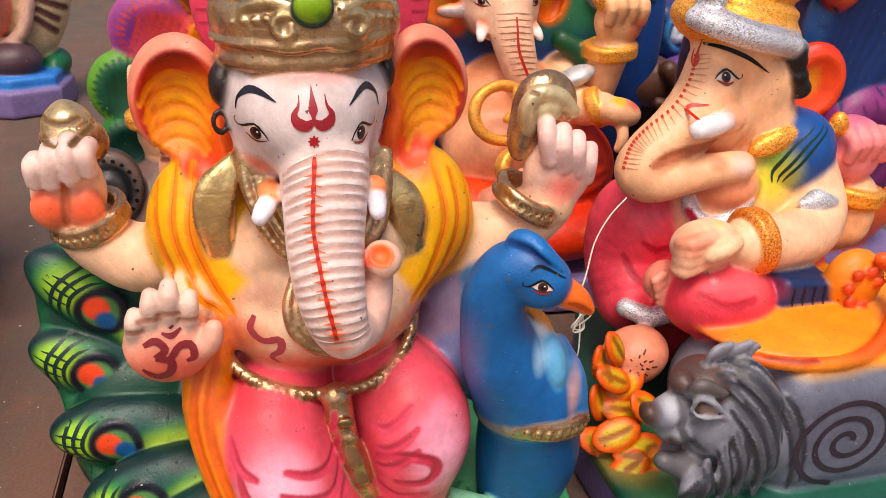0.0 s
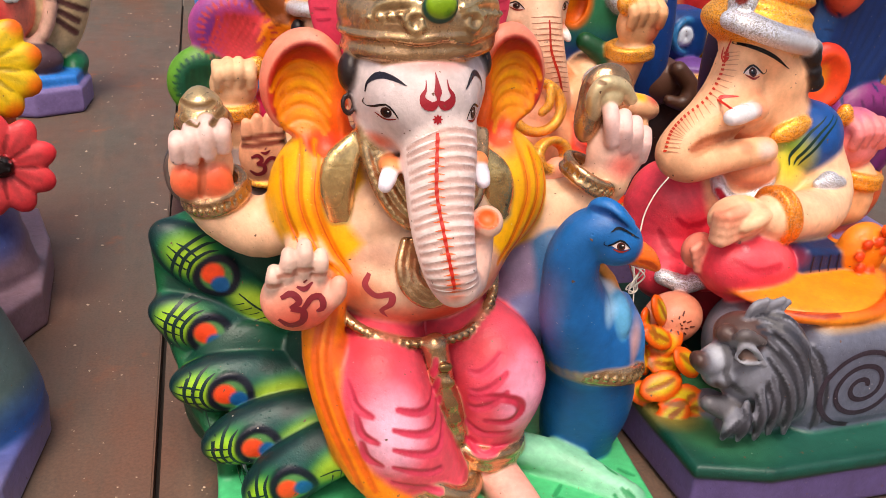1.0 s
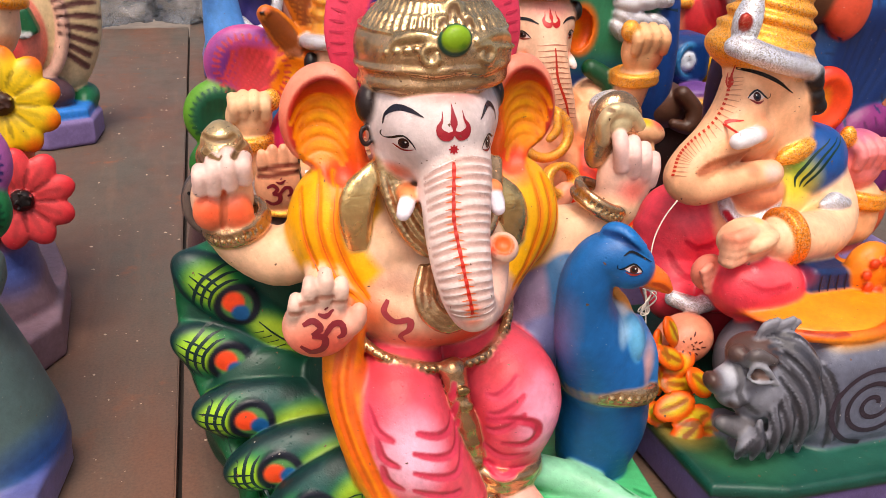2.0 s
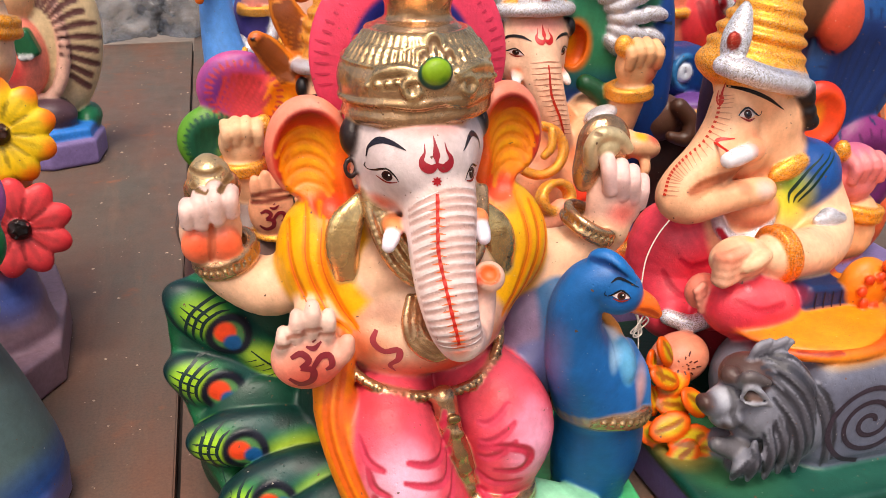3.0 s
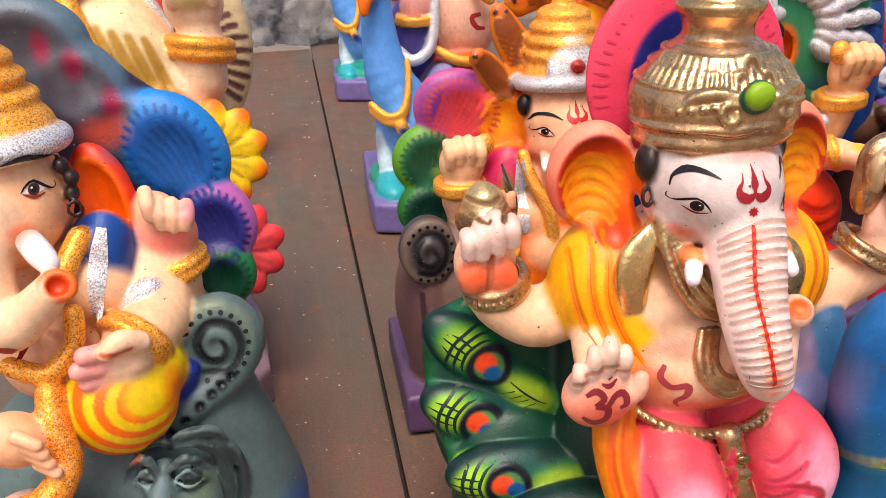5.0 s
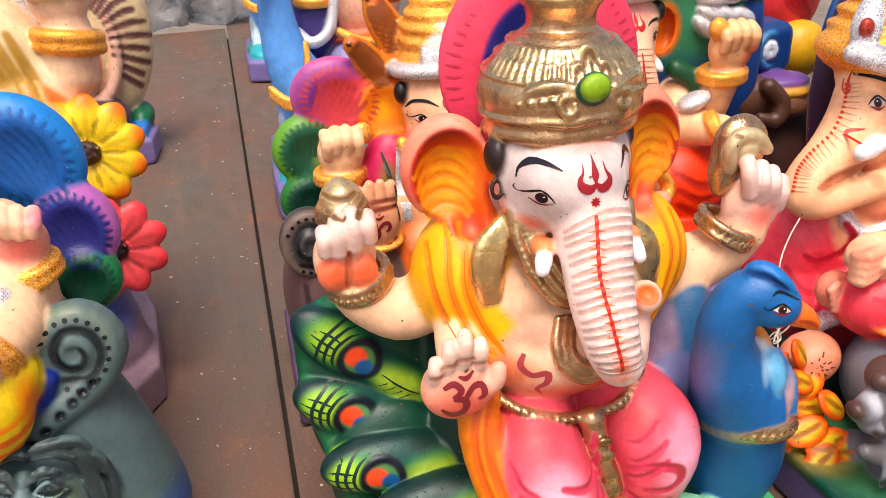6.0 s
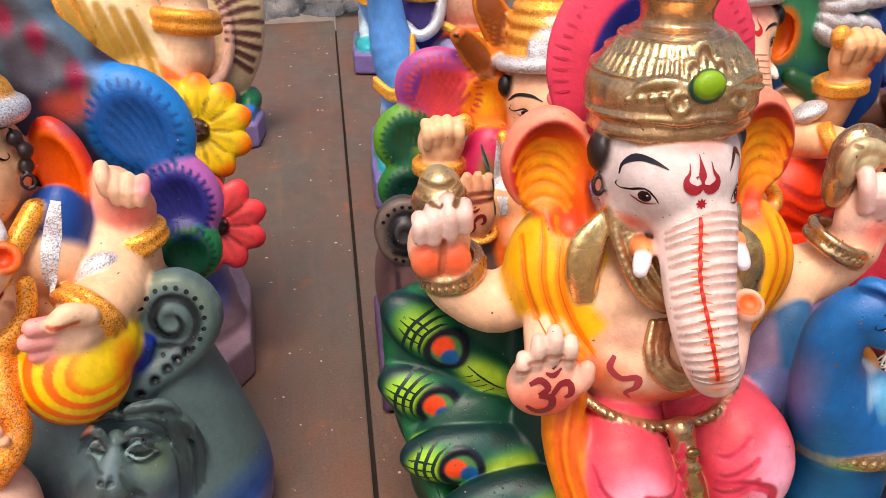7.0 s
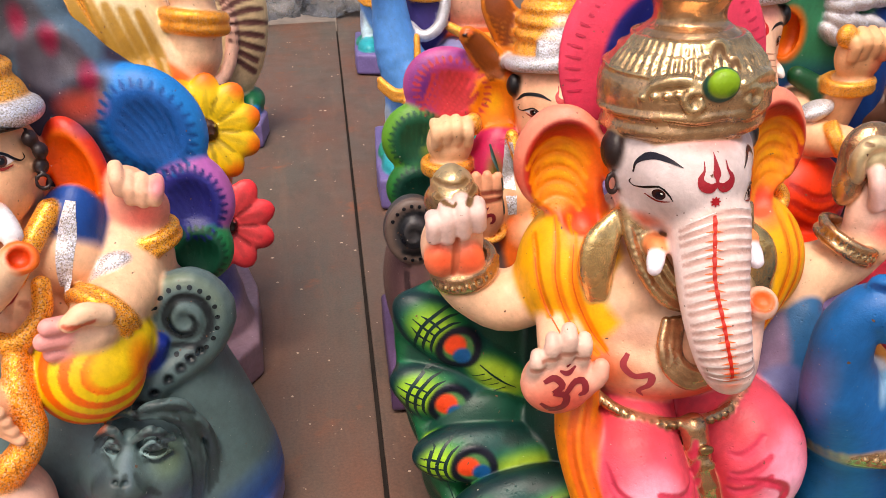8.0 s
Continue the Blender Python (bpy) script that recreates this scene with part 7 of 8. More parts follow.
    k.off[:] = (-0.003, 0, -0.013)
    head_front(k, (0.077, 0.925, 0.374), 0.96, S(248, 196, 160), S(240, 150, 30), trunk=True)
    return k.fire("elephant_headed_statue", "plaster elephant-headed statue with cobra hoods and rainbow shell throne", "statue", GROUP)


# ---- dark lion throne on the other side of the aisle ----
def statue_dark_throne():
    k = Clay(0.0023)
    DK, DD = S(106, 128, 128), S(40, 52, 56)
    k.slab([(-0.62, 0.50), (-0.40, 0.47), (-0.30, 0.58), (-0.277, 0.72), (-0.31, 0.82), (-0.62, 0.82)], 0.0, 0.05, S(160, 150, 186), rnd=0.006)
    # throne body with lion mask
    k.tube([(-0.362, 0.70, 0.06, 0.088), (-0.368, 0.695, 0.13, 0.075), (-0.372, 0.69, 0.2, 0.058), (-0.36, 0.69, 0.25, 0.046)], DK, n=44, k=0.012)
    k.ell((-0.45, 0.70, 0.12), (0.13, 0.1, 0.11), DK, k=0.02)
    k.spray((-0.3, 0.68, 0.055), (0.07, 0.12, 0.05), S(20, 90, 170), 0.95)
    k.spray((-0.29, 0.66, 0.03), (0.06, 0.1, 0.03), S(150, 140, 190), 0.7)
    dark_mask(k, DK, S(40, 52, 54))
    # scroll with studs
    k.off[:] = (-0.009, 0, -0.014)
    k.tube([(-0.385, 0.635, 0.205, 0.013), (-0.362, 0.64, 0.225, 0.016), (-0.325, 0.66, 0.245, 0.019), (-0.308, 0.668, 0.275, 0.02), (-0.322, 0.665, 0.302, 0.018), (-0.345, 0.66, 0.298, 0.014), (-0.352, 0.655, 0.278, 0.011)], DK, n=20, k=0.004)
    scroll(k, (-0.331, 0.668, 0.28), 0.034, 0.04, DK, DD, S(140, 156, 134))
    for i in range(6):
        p = spline([(-0.378, 0.622, 0.212), (-0.345, 0.63, 0.236), (-0.322, 0.643, 0.25)], 6)[i]
        k.ell(p, (0.0028, 0.005, 0.0028), DD, k=0.001, cut=True, kc=0.003)
    # cobalt cushion by the scroll
    k.box((-0.372, 0.65, 0.256), (0.02, 0.02, 0.022), S(26, 60, 150), (0, 25, 0), rnd=0.008, k=0.004)
    k.spray((-0.375, 0.64, 0.25), (0.012, 0.03, 0.02), S(230, 110, 40), 0.6)
    # shell lobes, dark at the top to blue, violet, green below
    lobe(k, (-0.472, 0.785, 0.527), (0.06, 0.026, 0.045), S(104, 128, 144), S(96, 98, 108), (0, 0, 0), 9)
    lobe(k, (-0.428, 0.782, 0.487), (0.04, 0.026, 0.046), S(100, 126, 146), S(104, 100, 112), (0, -30, 0), 8)
    lobe(k, (-0.398, 0.778, 0.45), (0.036, 0.026, 0.04), S(76, 124, 170), S(92, 92, 106), (0, -35, 0), 8)
    for x, z in ((-0.452, 0.527), (-0.428, 0.51), (-0.4, 0.475)):
        k.spray((x, 0.76, z), (0.012, 0.03, 0.02), S(190, 30, 90), 0.85)
        k.spray((x + 0.012, 0.76, z - 0.022), (0.014, 0.03, 0.02), S(140, 140, 150), 0.5)
    lobe(k, (-0.355, 0.772, 0.425), (0.048, 0.026, 0.06), S(10, 144, 216), S(0, 112, 188), (0, -32, 0), 14)
    lobe(k, (-0.325, 0.766, 0.352), (0.038, 0.026, 0.047), S(196, 120, 190), S(58, 62, 150), (0, -20, 0), 14)
    lobe(k, (-0.324, 0.758, 0.3), (0.032, 0.026, 0.036), S(20, 140, 90), S(8, 90, 66), (0, 0, 0), 12)
    k.ell((-0.43, 0.785, 0.38), (0.1, 0.03, 0.13), S(60, 50, 70), k=0.01)
    k.spray((-0.41, 0.76, 0.45), (0.03, 0.03, 0.02), S(235, 90, 40), 0.7)
    # torso, belly
    k.ell((-0.452, 0.70, 0.315), (0.07, 0.055, 0.08), SKIN, k=0.01)
    k.ell((-0.46, 0.675, 0.285), (0.055, 0.055, 0.048), SKIN, k=0.01)
    k.ell((-0.425, 0.66, 0.345), (0.032, 0.03, 0.03), S(247, 206, 168), k=0.008)
    k.spray((-0.45, 0.63, 0.25), (0.06, 0.05, 0.02), S(245, 100, 40), 0.9)
    k.groove([(-0.46, 0.622, 0.318), (-0.435, 0.622, 0.312), (-0.415, 0.635, 0.318)], 0.002, S(214, 150, 110))
    k.stroke([(-0.488, 0.34, 0.004), (-0.475, 0.338, 0.008), (-0.466, 0.325, 0.01), (-0.478, 0.315, 0.004)], S(180, 50, 40), 0.6, n=10)
    # trousers, yellow with orange swirls
    k.off[:] = 0
    def swirl(p):
        u, v = p[:, 0] - -0.3880, p[:, 2] - 0.2658
        rho, th = np.hypot(u * 0.9, v * 1.15), np.arctan2(v, u)
        band = soft(0.5 + 1.6 * np.sin(rho * 400 + 2.2 * np.sin(th + 0.6) + 0.8))
        w = band * soft((rho - 0.012) / 0.016) * soft(0.62 - 0.9 * u / 0.04 - 0.9 * v / 0.05)
        c = np.array(S(238, 206, 30)) * (1 - w[:, None]) + np.array(S(246, 126, 18)) * w[:, None]
        g = soft((v - 0.0) / 0.04)[:, None] * 0.45
        return c * (1 - g) + np.array(S(196, 206, 40)) * g
    k.ell((-0.42, 0.612, 0.246), (0.047, 0.043, 0.047), swirl, (0, 14, 0), k=0.006)
    k.ell((-0.396, 0.63, 0.262), (0.03, 0.03, 0.03), swirl, k=0.008)
    k.spray((-0.376, 0.61, 0.252), (0.013, 0.03, 0.028), S(242, 110, 20), 0.8)
    k.spray((-0.435, 0.58, 0.205), (0.04, 0.05, 0.012), S(240, 110, 16), 0.8)
    k.off[:] = (-0.009, 0, -0.014)
    # gold-glitter leg bands, foot
    k.tube([(-0.458, 0.592, 0.285, 0.012), (-0.456, 0.575, 0.262, 0.0125), (-0.45, 0.565, 0.235, 0.0125), (-0.468, 0.55, 0.212, 0.014), (-0.5, 0.545, 0.205, 0.014)], S(226, 150, 50), n=12, k=0.003, kc=0.002, fin=GL)
    k.ell((-0.485, 0.57, 0.262), (0.026, 0.022, 0.022), S(246, 190, 150), (0, 20, 0), k=0.005)
    for i in range(4):
        k.tube([(-0.478 + i * 0.004, 0.553, 0.275 - i * 0.009, 0.0056), (-0.463 + i * 0.003, 0.548, 0.268 - i * 0.009, 0.005)], S(248, 196, 160), n=3, k=0.0015)
    k.ell((-0.49, 0.56, 0.16), (0.045, 0.05, 0.05), S(240, 200, 180), k=0.008)
    k.ell((-0.44, 0.545, 0.11), (0.06, 0.05, 0.05), S(220, 80, 120), k=0.01)
    k.spray((-0.44, 0.53, 0.15), (0.03, 0.05, 0.03), S(230, 225, 235), 0.8)
    k.spray((-0.42, 0.56, 0.19), (0.03, 0.05, 0.03), S(30, 30, 60), 0.8)
    # near arm and hand
    k.tube([(-0.39, 0.70, 0.345, 0.034), (-0.382, 0.68, 0.325, 0.033), (-0.378, 0.65, 0.312, 0.028), (-0.396, 0.622, 0.306, 0.024)], S(247, 208, 172), n=10, k=0.006)
    k.off[:] = 0
    k.ell((-0.4142, 0.6020, 0.2875), (0.028, 0.021, 0.0195), S(247, 208, 176), (0, -8, 0), k=0.005)
    for a, b, r in (((-0.4194, 0.5880, 0.3047), (-0.4333, 0.5800, 0.3077), 0.0082), ((-0.4227, 0.5880, 0.2925), (-0.4393, 0.5800, 0.2950), 0.0085), ((-0.4230, 0.5900, 0.2796), (-0.4357, 0.5830, 0.2822), 0.0078)):
        k.tube([(*a, r), (*b, r * 0.92)], S(246, 178, 172), n=5, k=0.0013, kc=0.003)
    k.tube([(-0.3928, 0.5920, 0.3077, 0.009), (-0.4050, 0.5820, 0.3157, 0.0092), (-0.4160, 0.5770, 0.3106, 0.0075)], S(248, 212, 180), n=9, k=0.0013, kc=0.003)
    k.groove([(-0.4185, 0.5700, 0.3118), (-0.4073, 0.5700, 0.3085), (-0.3973, 0.5750, 0.3106)], 0.0016, S(226, 120, 90), n=9, kc=0.002)
    k.off[:] = (-0.009, 0, -0.014)
    for o in (-0.005, 0.004):
        k.ring((-0.393 + o * 0.6, 0.626 + o, 0.308), (0.026, 0.027), 0.0055, GLITGOLD, (0, 62, 50), fin=GL)
    k.ell((-0.386, 0.65, 0.335), (0.02, 0.011, 0.012), GLITSILVER, (0, -30, 15), k=0.002, kc=0.002, fin=GL)
    # raised hand
    k.off[:] = (-0.02, 0, -0.014)
    k.tube([(-0.38, 0.715, 0.32, 0.03), (-0.358, 0.70, 0.312, 0.028), (-0.354, 0.695, 0.345, 0.025)], S(246, 200, 165), n=8, k=0.008)
    k.off[:] = 0
    k.ell((-0.3758, 0.6920, 0.3567), (0.031, 0.018, 0.028), S(246, 172, 150), (0, -14, 0), k=0.005)
    k.ell((-0.3805, 0.6940, 0.3762), (0.022, 0.014, 0.022), S(246, 196, 164), (0, -20, 0), k=0.005)
    k.spray((-0.3646, 0.6700, 0.3563), (0.024, 0.03, 0.016), S(246, 128, 118), 0.8)
    for pts in (((-0.3828, 0.6800, 0.4019), (-0.3811, 0.6690, 0.3956), (-0.3799, 0.6700, 0.3849)), ((-0.3736, 0.6800, 0.3930), (-0.3721, 0.6690, 0.3867), (-0.3717, 0.6700, 0.3759)), ((-0.3629, 0.6800, 0.3900), (-0.3614, 0.6690, 0.3837), (-0.3623, 0.6700, 0.3730)), ((-0.3507, 0.6800, 0.3870), (-0.3501, 0.6690, 0.3817), (-0.3529, 0.6700, 0.3733))):
        k.tube([(*p, 0.0066) for p in pts], S(246, 202, 172), n=6, k=0.001, kc=0.002)
    k.spray((-0.3459, 0.6700, 0.3852), (0.014, 0.03, 0.014), S(226, 110, 160), 0.6)
    k.off[:] = (-0.02, 0, -0.014)
    band(k, (-0.354, 0.696, 0.342), (0.029, 0.026), 0.0058, (4, -10, 0), GLITGOLD, GL, 2)
    k.ell((-0.396, 0.685, 0.396), (0.0095, 0.009, 0.012), GLITGOLD, k=0.002, kc=0.002, fin=GL)
    k.off[:] = (-0.009, 0, -0.014)
    # blue shoulder cloth with silver stripe
    k.ell((-0.418, 0.676, 0.358), (0.028, 0.032, 0.054), S(24, 92, 170), (0, 14, 0), k=0.004)
    k.stroke([(-0.408, 0.398, 0.008), (-0.414, 0.37, 0.015), (-0.42, 0.33, 0.009)], GLITSILVER, 0.66, n=12, fin=GL)
    # necklaces
    k.tube([(-0.426, 0.655, 0.392, 0.009), (-0.44, 0.63, 0.37, 0.0095), (-0.452, 0.615, 0.35, 0.009)], GLITGOLD, n=8, k=0.002, kc=0.002, fin=GL)
    k.tube([(-0.435, 0.62, 0.34, 0.008), (-0.437, 0.61, 0.318, 0.0085), (-0.458, 0.598, 0.3, 0.009), (-0.485, 0.6, 0.31, 0.008)], GLITGOLD, n=12, k=0.002, kc=0.002, fin=GL)
    # head turned aside
    k.ell((-0.484, 0.68, 0.425), (0.055, 0.055, 0.055), SKIN, k=0.01)
    k.ell((-0.485, 0.655, 0.405), (0.042, 0.04, 0.035), SKIN, k=0.012)
    k.tube([(-0.49, 0.64, 0.42, 0.032), (-0.495, 0.615, 0.395, 0.028), (-0.49, 0.6, 0.365, 0.025), (-0.475, 0.59, 0.35, 0.021), (-0.455, 0.585, 0.362, 0.017), (-0.437, 0.58, 0.38, 0.0135)], S(247, 212, 180), n=16, k=0.006)
    k.ring((-0.43, 0.576, 0.385), (0.0095, 0.0085), 0.0042, S(244, 130, 50), (60, 20, 0), k=0.002)
    k.ell((-0.43, 0.573, 0.386), (0.007, 0.006, 0.007), S(226, 90, 30), k=0.002, cut=True, kc=0.003)
    k.tube([(-0.452, 0.612, 0.407, 0.0105), (-0.443, 0.598, 0.402, 0.0105), (-0.437, 0.59, 0.398, 0.0085)], S(242, 240, 242), n=5, k=0.001, kc=0.002, fin=GS)
    k.spray((-0.455, 0.615, 0.413), (0.016, 0.02, 0.01), S(245, 110, 40), 0.8)
    k.ell((-0.409, 0.70, 0.412), (0.026, 0.017, 0.046), S(226, 70, 34), (0, -14, -18), k=0.005)
    k.ell((-0.411, 0.684, 0.411), (0.018, 0.012, 0.035), S(246, 120, 20), (0, -14, -18), k=0.004, cut=True, kc=0.006)
    k.spray((-0.39, 0.69, 0.45), (0.02, 0.04, 0.014), S(90, 110, 150), 0.6)
    for x, z in ((-0.43, 0.452), (-0.424, 0.441), (-0.426, 0.428)):
        k.ell((x, 0.66, z), (0.0062, 0.008, 0.007), S(56, 36, 36), k=0.003)
    k.ring((-0.424, 0.65, 0.418), (0.005, 0.006), 0.0018, S(60, 40, 36), (80, 0, 20), k=0.001)
    k.ring((-0.489, 0.685, 0.465), (0.056, 0.054), 0.0105, GLITSILVER, (-5, -4, 0), fin=GL)
    k.ell((-0.515, 0.65, 0.487), (0.03, 0.014, 0.03), GLITSILVER, (-20, 0, -30), k=0.004, kc=0.002, fin=GL)
    k.ell((-0.489, 0.69, 0.478), (0.055, 0.052, 0.03), GLITGOLD, k=0.004, kc=0.003, fin=GL)
    for z, r in ((0.502, 0.048), (0.518, 0.041), (0.533, 0.034), (0.547, 0.026)):
        k.ell((-0.491, 0.695, z), (r, r, 0.0125), GLITGOLD, k=0.006, kc=0.003, fin=GL)
    k.off[:] = 0
    eye(k, -0.455, 0.426, 0.02, 0.63, flip=-1, tilt=-0.12, way=(-0.25, 1, 0))
    brow(k, [(-0.476, 0.45, 0.001), (-0.458, 0.453, 0.005), (-0.442, 0.449, 0.0045), (-0.43, 0.443, 0.0008)], 0.63, (-0.25, 1, 0))
    return k.fire("elephant_headed_statue", "plaster elephant-headed statue on a dark grey lion throne with shell back", "statue", GROUP)


# ---- figure with plaster flowers ----
def flower(k, c, r, petal, edge, heart, n=10, tilt=(0, 0, 0)):
    m = turn3(tilt)
    for i in range(n):
        a = math.pi * 2 * (i + 0.3) / n
        o = m @ np.array([math.cos(a) * r * 0.62, 0, math.sin(a) * r * 0.62])
        rot = Euler([radians(t) for t in tilt]).to_matrix() @ Euler((0, -a, 0)).to_matrix()
        e = rot.to_euler()
        k.ell(np.array(c) + o, (r * 0.46, r * 0.17, r * 0.31), petal, [math.degrees(t) for t in e], k=0.001, kc=0.0015)
        q = m @ np.array([math.cos(a) * r * 0.98, 0, math.sin(a) * r * 0.98])
        k.spray(np.array(c) + q, (r * 0.32, r * 0.3, r * 0.32), edge, 1.0)
        # creases in and between petals painted darker than the petal, as shade
        g0, g1 = (m @ np.array([math.cos(a) * r * f, -r * 0.15, math.sin(a) * r * f]) for f in (0.3, 0.75))
        k.groove([np.array(c) + g0, np.array(c) + g1], 0.001, tuple(x * 0.8 for x in petal), n=4)
        a += math.pi / n
        g2, g3 = (m @ np.array([math.cos(a) * r * f, -r * 0.1, math.sin(a) * r * f]) for f in (0.24, 0.66))
        k.groove([np.array(c) + g2, np.array(c) + (g2 + g3) / 2, np.array(c) + g3], 0.0016, tuple(x * 0.55 for x in petal), n=6, kc=0.0016)
    k.ell(np.array(c) + m @ np.array([0, -r * 0.12, 0]), (r * 0.23, r * 0.13, r * 0.23), heart, k=0.001, kc=0.0015)
    for i in range(9):
        a = i * 2.4
        k.ell(np.array(c) + m @ np.array([math.cos(a) * r * 0.055 * i ** 0.6, -r * 0.24, math.sin(a) * r * 0.055 * i ** 0.6]), (0.003, 0.003, 0.003), heart, k=0.001)


def statue_flowers():
    k = Clay(0.003)
    k.slab([(-0.62, 0.90), (-0.36, 0.87), (-0.305, 0.96), (-0.312, 1.12), (-0.34, 1.24), (-0.62, 1.24)], 0.0, 0.055, S(158, 132, 142), rnd=0.006)
    k.tube([(-0.40, 1.02, 0.06, 0.085), (-0.405, 1.03, 0.14, 0.07), (-0.41, 1.04, 0.22, 0.06)], S(158, 132, 142), n=7, k=0.012)
    k.spray((-0.34, 0.95, 0.13), (0.07, 0.1, 0.05), S(60, 110, 190), 0.9)
    k.spray((-0.33, 0.96, 0.17), (0.07, 0.1, 0.03), S(235, 110, 60), 0.7)
    k.ell((-0.42, 1.08, 0.28), (0.1, 0.07, 0.14), S(240, 130, 60), k=0.012)
    flower(k, (-0.331, 0.98, 0.215), 0.06, S(240, 92, 96), S(240, 70, 80), S(40, 26, 24), 9, (-10, 0, 10))
    flower(k, (-0.346, 1.038, 0.322), 0.066, S(250, 216, 44), S(250, 112, 16), S(84, 54, 38), 10, (-12, 0, 8))
    # torso in cream cloth with gold folds
    k.off[:] = (-0.006, 0, -0.012)
    k.ell((-0.45, 1.13, 0.42), (0.09, 0.06, 0.12), S(240, 205, 165), k=0.012)
    k.ell((-0.44, 1.1, 0.432), (0.072, 0.05, 0.098), S(238, 224, 184), (0, -22, 0), k=0.006)
    for i in range(5):
        o = i * 0.02
        k.groove([(-0.475 + o * 0.9, 1.065, 0.5 - o * 0.3), (-0.455 + o * 0.9, 1.058, 0.45 - o * 0.4), (-0.425 + o * 0.7, 1.06, 0.39 - o * 0.2)], 0.003, S(196, 156, 70), kc=0.006)
    k.tube([(-0.487, 1.075, 0.53, 0.013), (-0.475, 1.06, 0.49, 0.014), (-0.455, 1.055, 0.45, 0.012)], GLITGOLD, n=7, k=0.003, kc=0.002, fin=GL)
    k.ell((-0.37, 1.08, 0.36), (0.05, 0.045, 0.04), S(246, 190, 140), k=0.01)
    k.spray((-0.36, 1.09, 0.345), (0.05, 0.035, 0.03), S(245, 120, 40), 0.9)
    k.tube([(-0.40, 1.1, 0.42, 0.035), (-0.352, 1.095, 0.41, 0.035), (-0.342, 1.09, 0.45, 0.031), (-0.34, 1.09, 0.475, 0.028)], S(246, 212, 178), n=10, k=0.008)
    k.spray((-0.35, 1.085, 0.4), (0.04, 0.03, 0.025), S(245, 140, 70), 0.8)
    fist(k, (-0.342, 1.085, 0.515), 1.3, S(247, 210, 180))
    k.ell((-0.345, 1.07, 0.535), (0.03, 0.02, 0.028), S(240, 215, 160), k=0.006)
    for o in (-0.007, 0.006):
        k.ring((-0.34, 1.09, 0.46 + o), (0.034, 0.031), 0.0085, S(226, 160, 50), (-6, 8, 0), fin=GL)
    k.ell((-0.49, 1.1, 0.56), (0.05, 0.03, 0.04), S(240, 90, 40), k=0.01)
    k.ell((-0.40, 1.15, 0.5), (0.03, 0.03, 0.03), S(236, 70, 60), k=0.006)
    k.ell((-0.39, 1.18, 0.54), (0.04, 0.03, 0.05), S(20, 120, 70), k=0.006)
    k.tube([(-0.41, 1.13, 0.56, 0.006), (-0.395, 1.12, 0.51, 0.007), (-0.375, 1.12, 0.48, 0.006)], GLITSILVER, n=7, k=0.002, fin=GL)
    return k.fire("flower_statue", "plaster deity statue with yellow and red flowers on a lilac plinth", "statue", GROUP)


# ---- figure with a striped shell, further along the aisle ----
def statue_shell(dx, dy, second=False):
    k = Clay(0.005)
    P = lambda x, y, z: (x + dx, y + dy, z)
    k.slab([P(-0.60, 1.95, 0)[:2], P(-0.42, 1.89, 0)[:2], P(-0.325, 1.93, 0)[:2], P(-0.312, 2.04, 0)[:2], P(-0.36, 2.16, 0)[:2], P(-0.60, 2.16, 0)[:2]], 0.0, 0.06, LILAC, rnd=0.008)
    k.slab([P(-0.58, 1.96, 0)[:2], P(-0.42, 1.905, 0)[:2], P(-0.335, 1.94, 0)[:2], P(-0.325, 2.04, 0)[:2], P(-0.37, 2.14, 0)[:2], P(-0.58, 2.14, 0)[:2]], 0.055, 0.085, S(50, 140, 215), rnd=0.01)
    k.ell(P(-0.345, 2.05, 0.085), (0.03, 0.06, 0.03), S(10, 120, 80), k=0.01)
    k.ell(P(-0.42, 1.97, 0.11), (0.06, 0.05, 0.04), S(100, 76, 84), k=0.01)
    k.ell(P(-0.40, 2.04, 0.26), (0.11, 0.06, 0.19), S(222, 200, 160), (0, 8, 0), k=0.01)
    for i in range(15):
        a = radians(-75 + i * 11)
        ca, sa = math.cos(a), math.sin(a)
        k.groove([P(-0.42 + ca * 0.045, 1.985, 0.26 + sa * 0.09), P(-0.41 + ca * 0.085, 1.99, 0.245 + sa * 0.15), P(-0.40 + ca * 0.112, 2.03, 0.23 + sa * 0.18)], 0.0036, S(122, 84, 76), n=6, kc=0.005)
    k.tube([(*P(-0.47, 1.975, 0.13), 0.012), (*P(-0.40, 1.975, 0.16), 0.014), (*P(-0.37, 1.98, 0.24), 0.014), (*P(-0.375, 1.99, 0.33), 0.013), (*P(-0.40, 2.0, 0.42), 0.012)], S(230, 190, 170), n=12, k=0.006)
    k.ell(P(-0.46, 1.98, 0.24), (0.055, 0.05, 0.09), S(240, 150, 130), k=0.01)
    k.spray(P(-0.48, 1.94, 0.22), (0.05, 0.06, 0.05), S(230, 60, 70), 0.9)
    k.box(P(-0.44, 1.94, 0.275), (0.022, 0.02, 0.03), S(20, 110, 70), (0, -20, 0), rnd=0.008)
    for i in range(4):
        k.ell(P(-0.452 + i * 0.008, 1.92, 0.25), (0.004, 0.004, 0.007), S(225, 225, 225), k=0.001)
    k.ell(P(-0.47, 2.0, 0.38), (0.06, 0.05, 0.07), S(246, 196, 150), k=0.01)
    return k.fire("shell_statue", "small plaster statue with a cream and brown ribbed shell", "statue", GROUP)


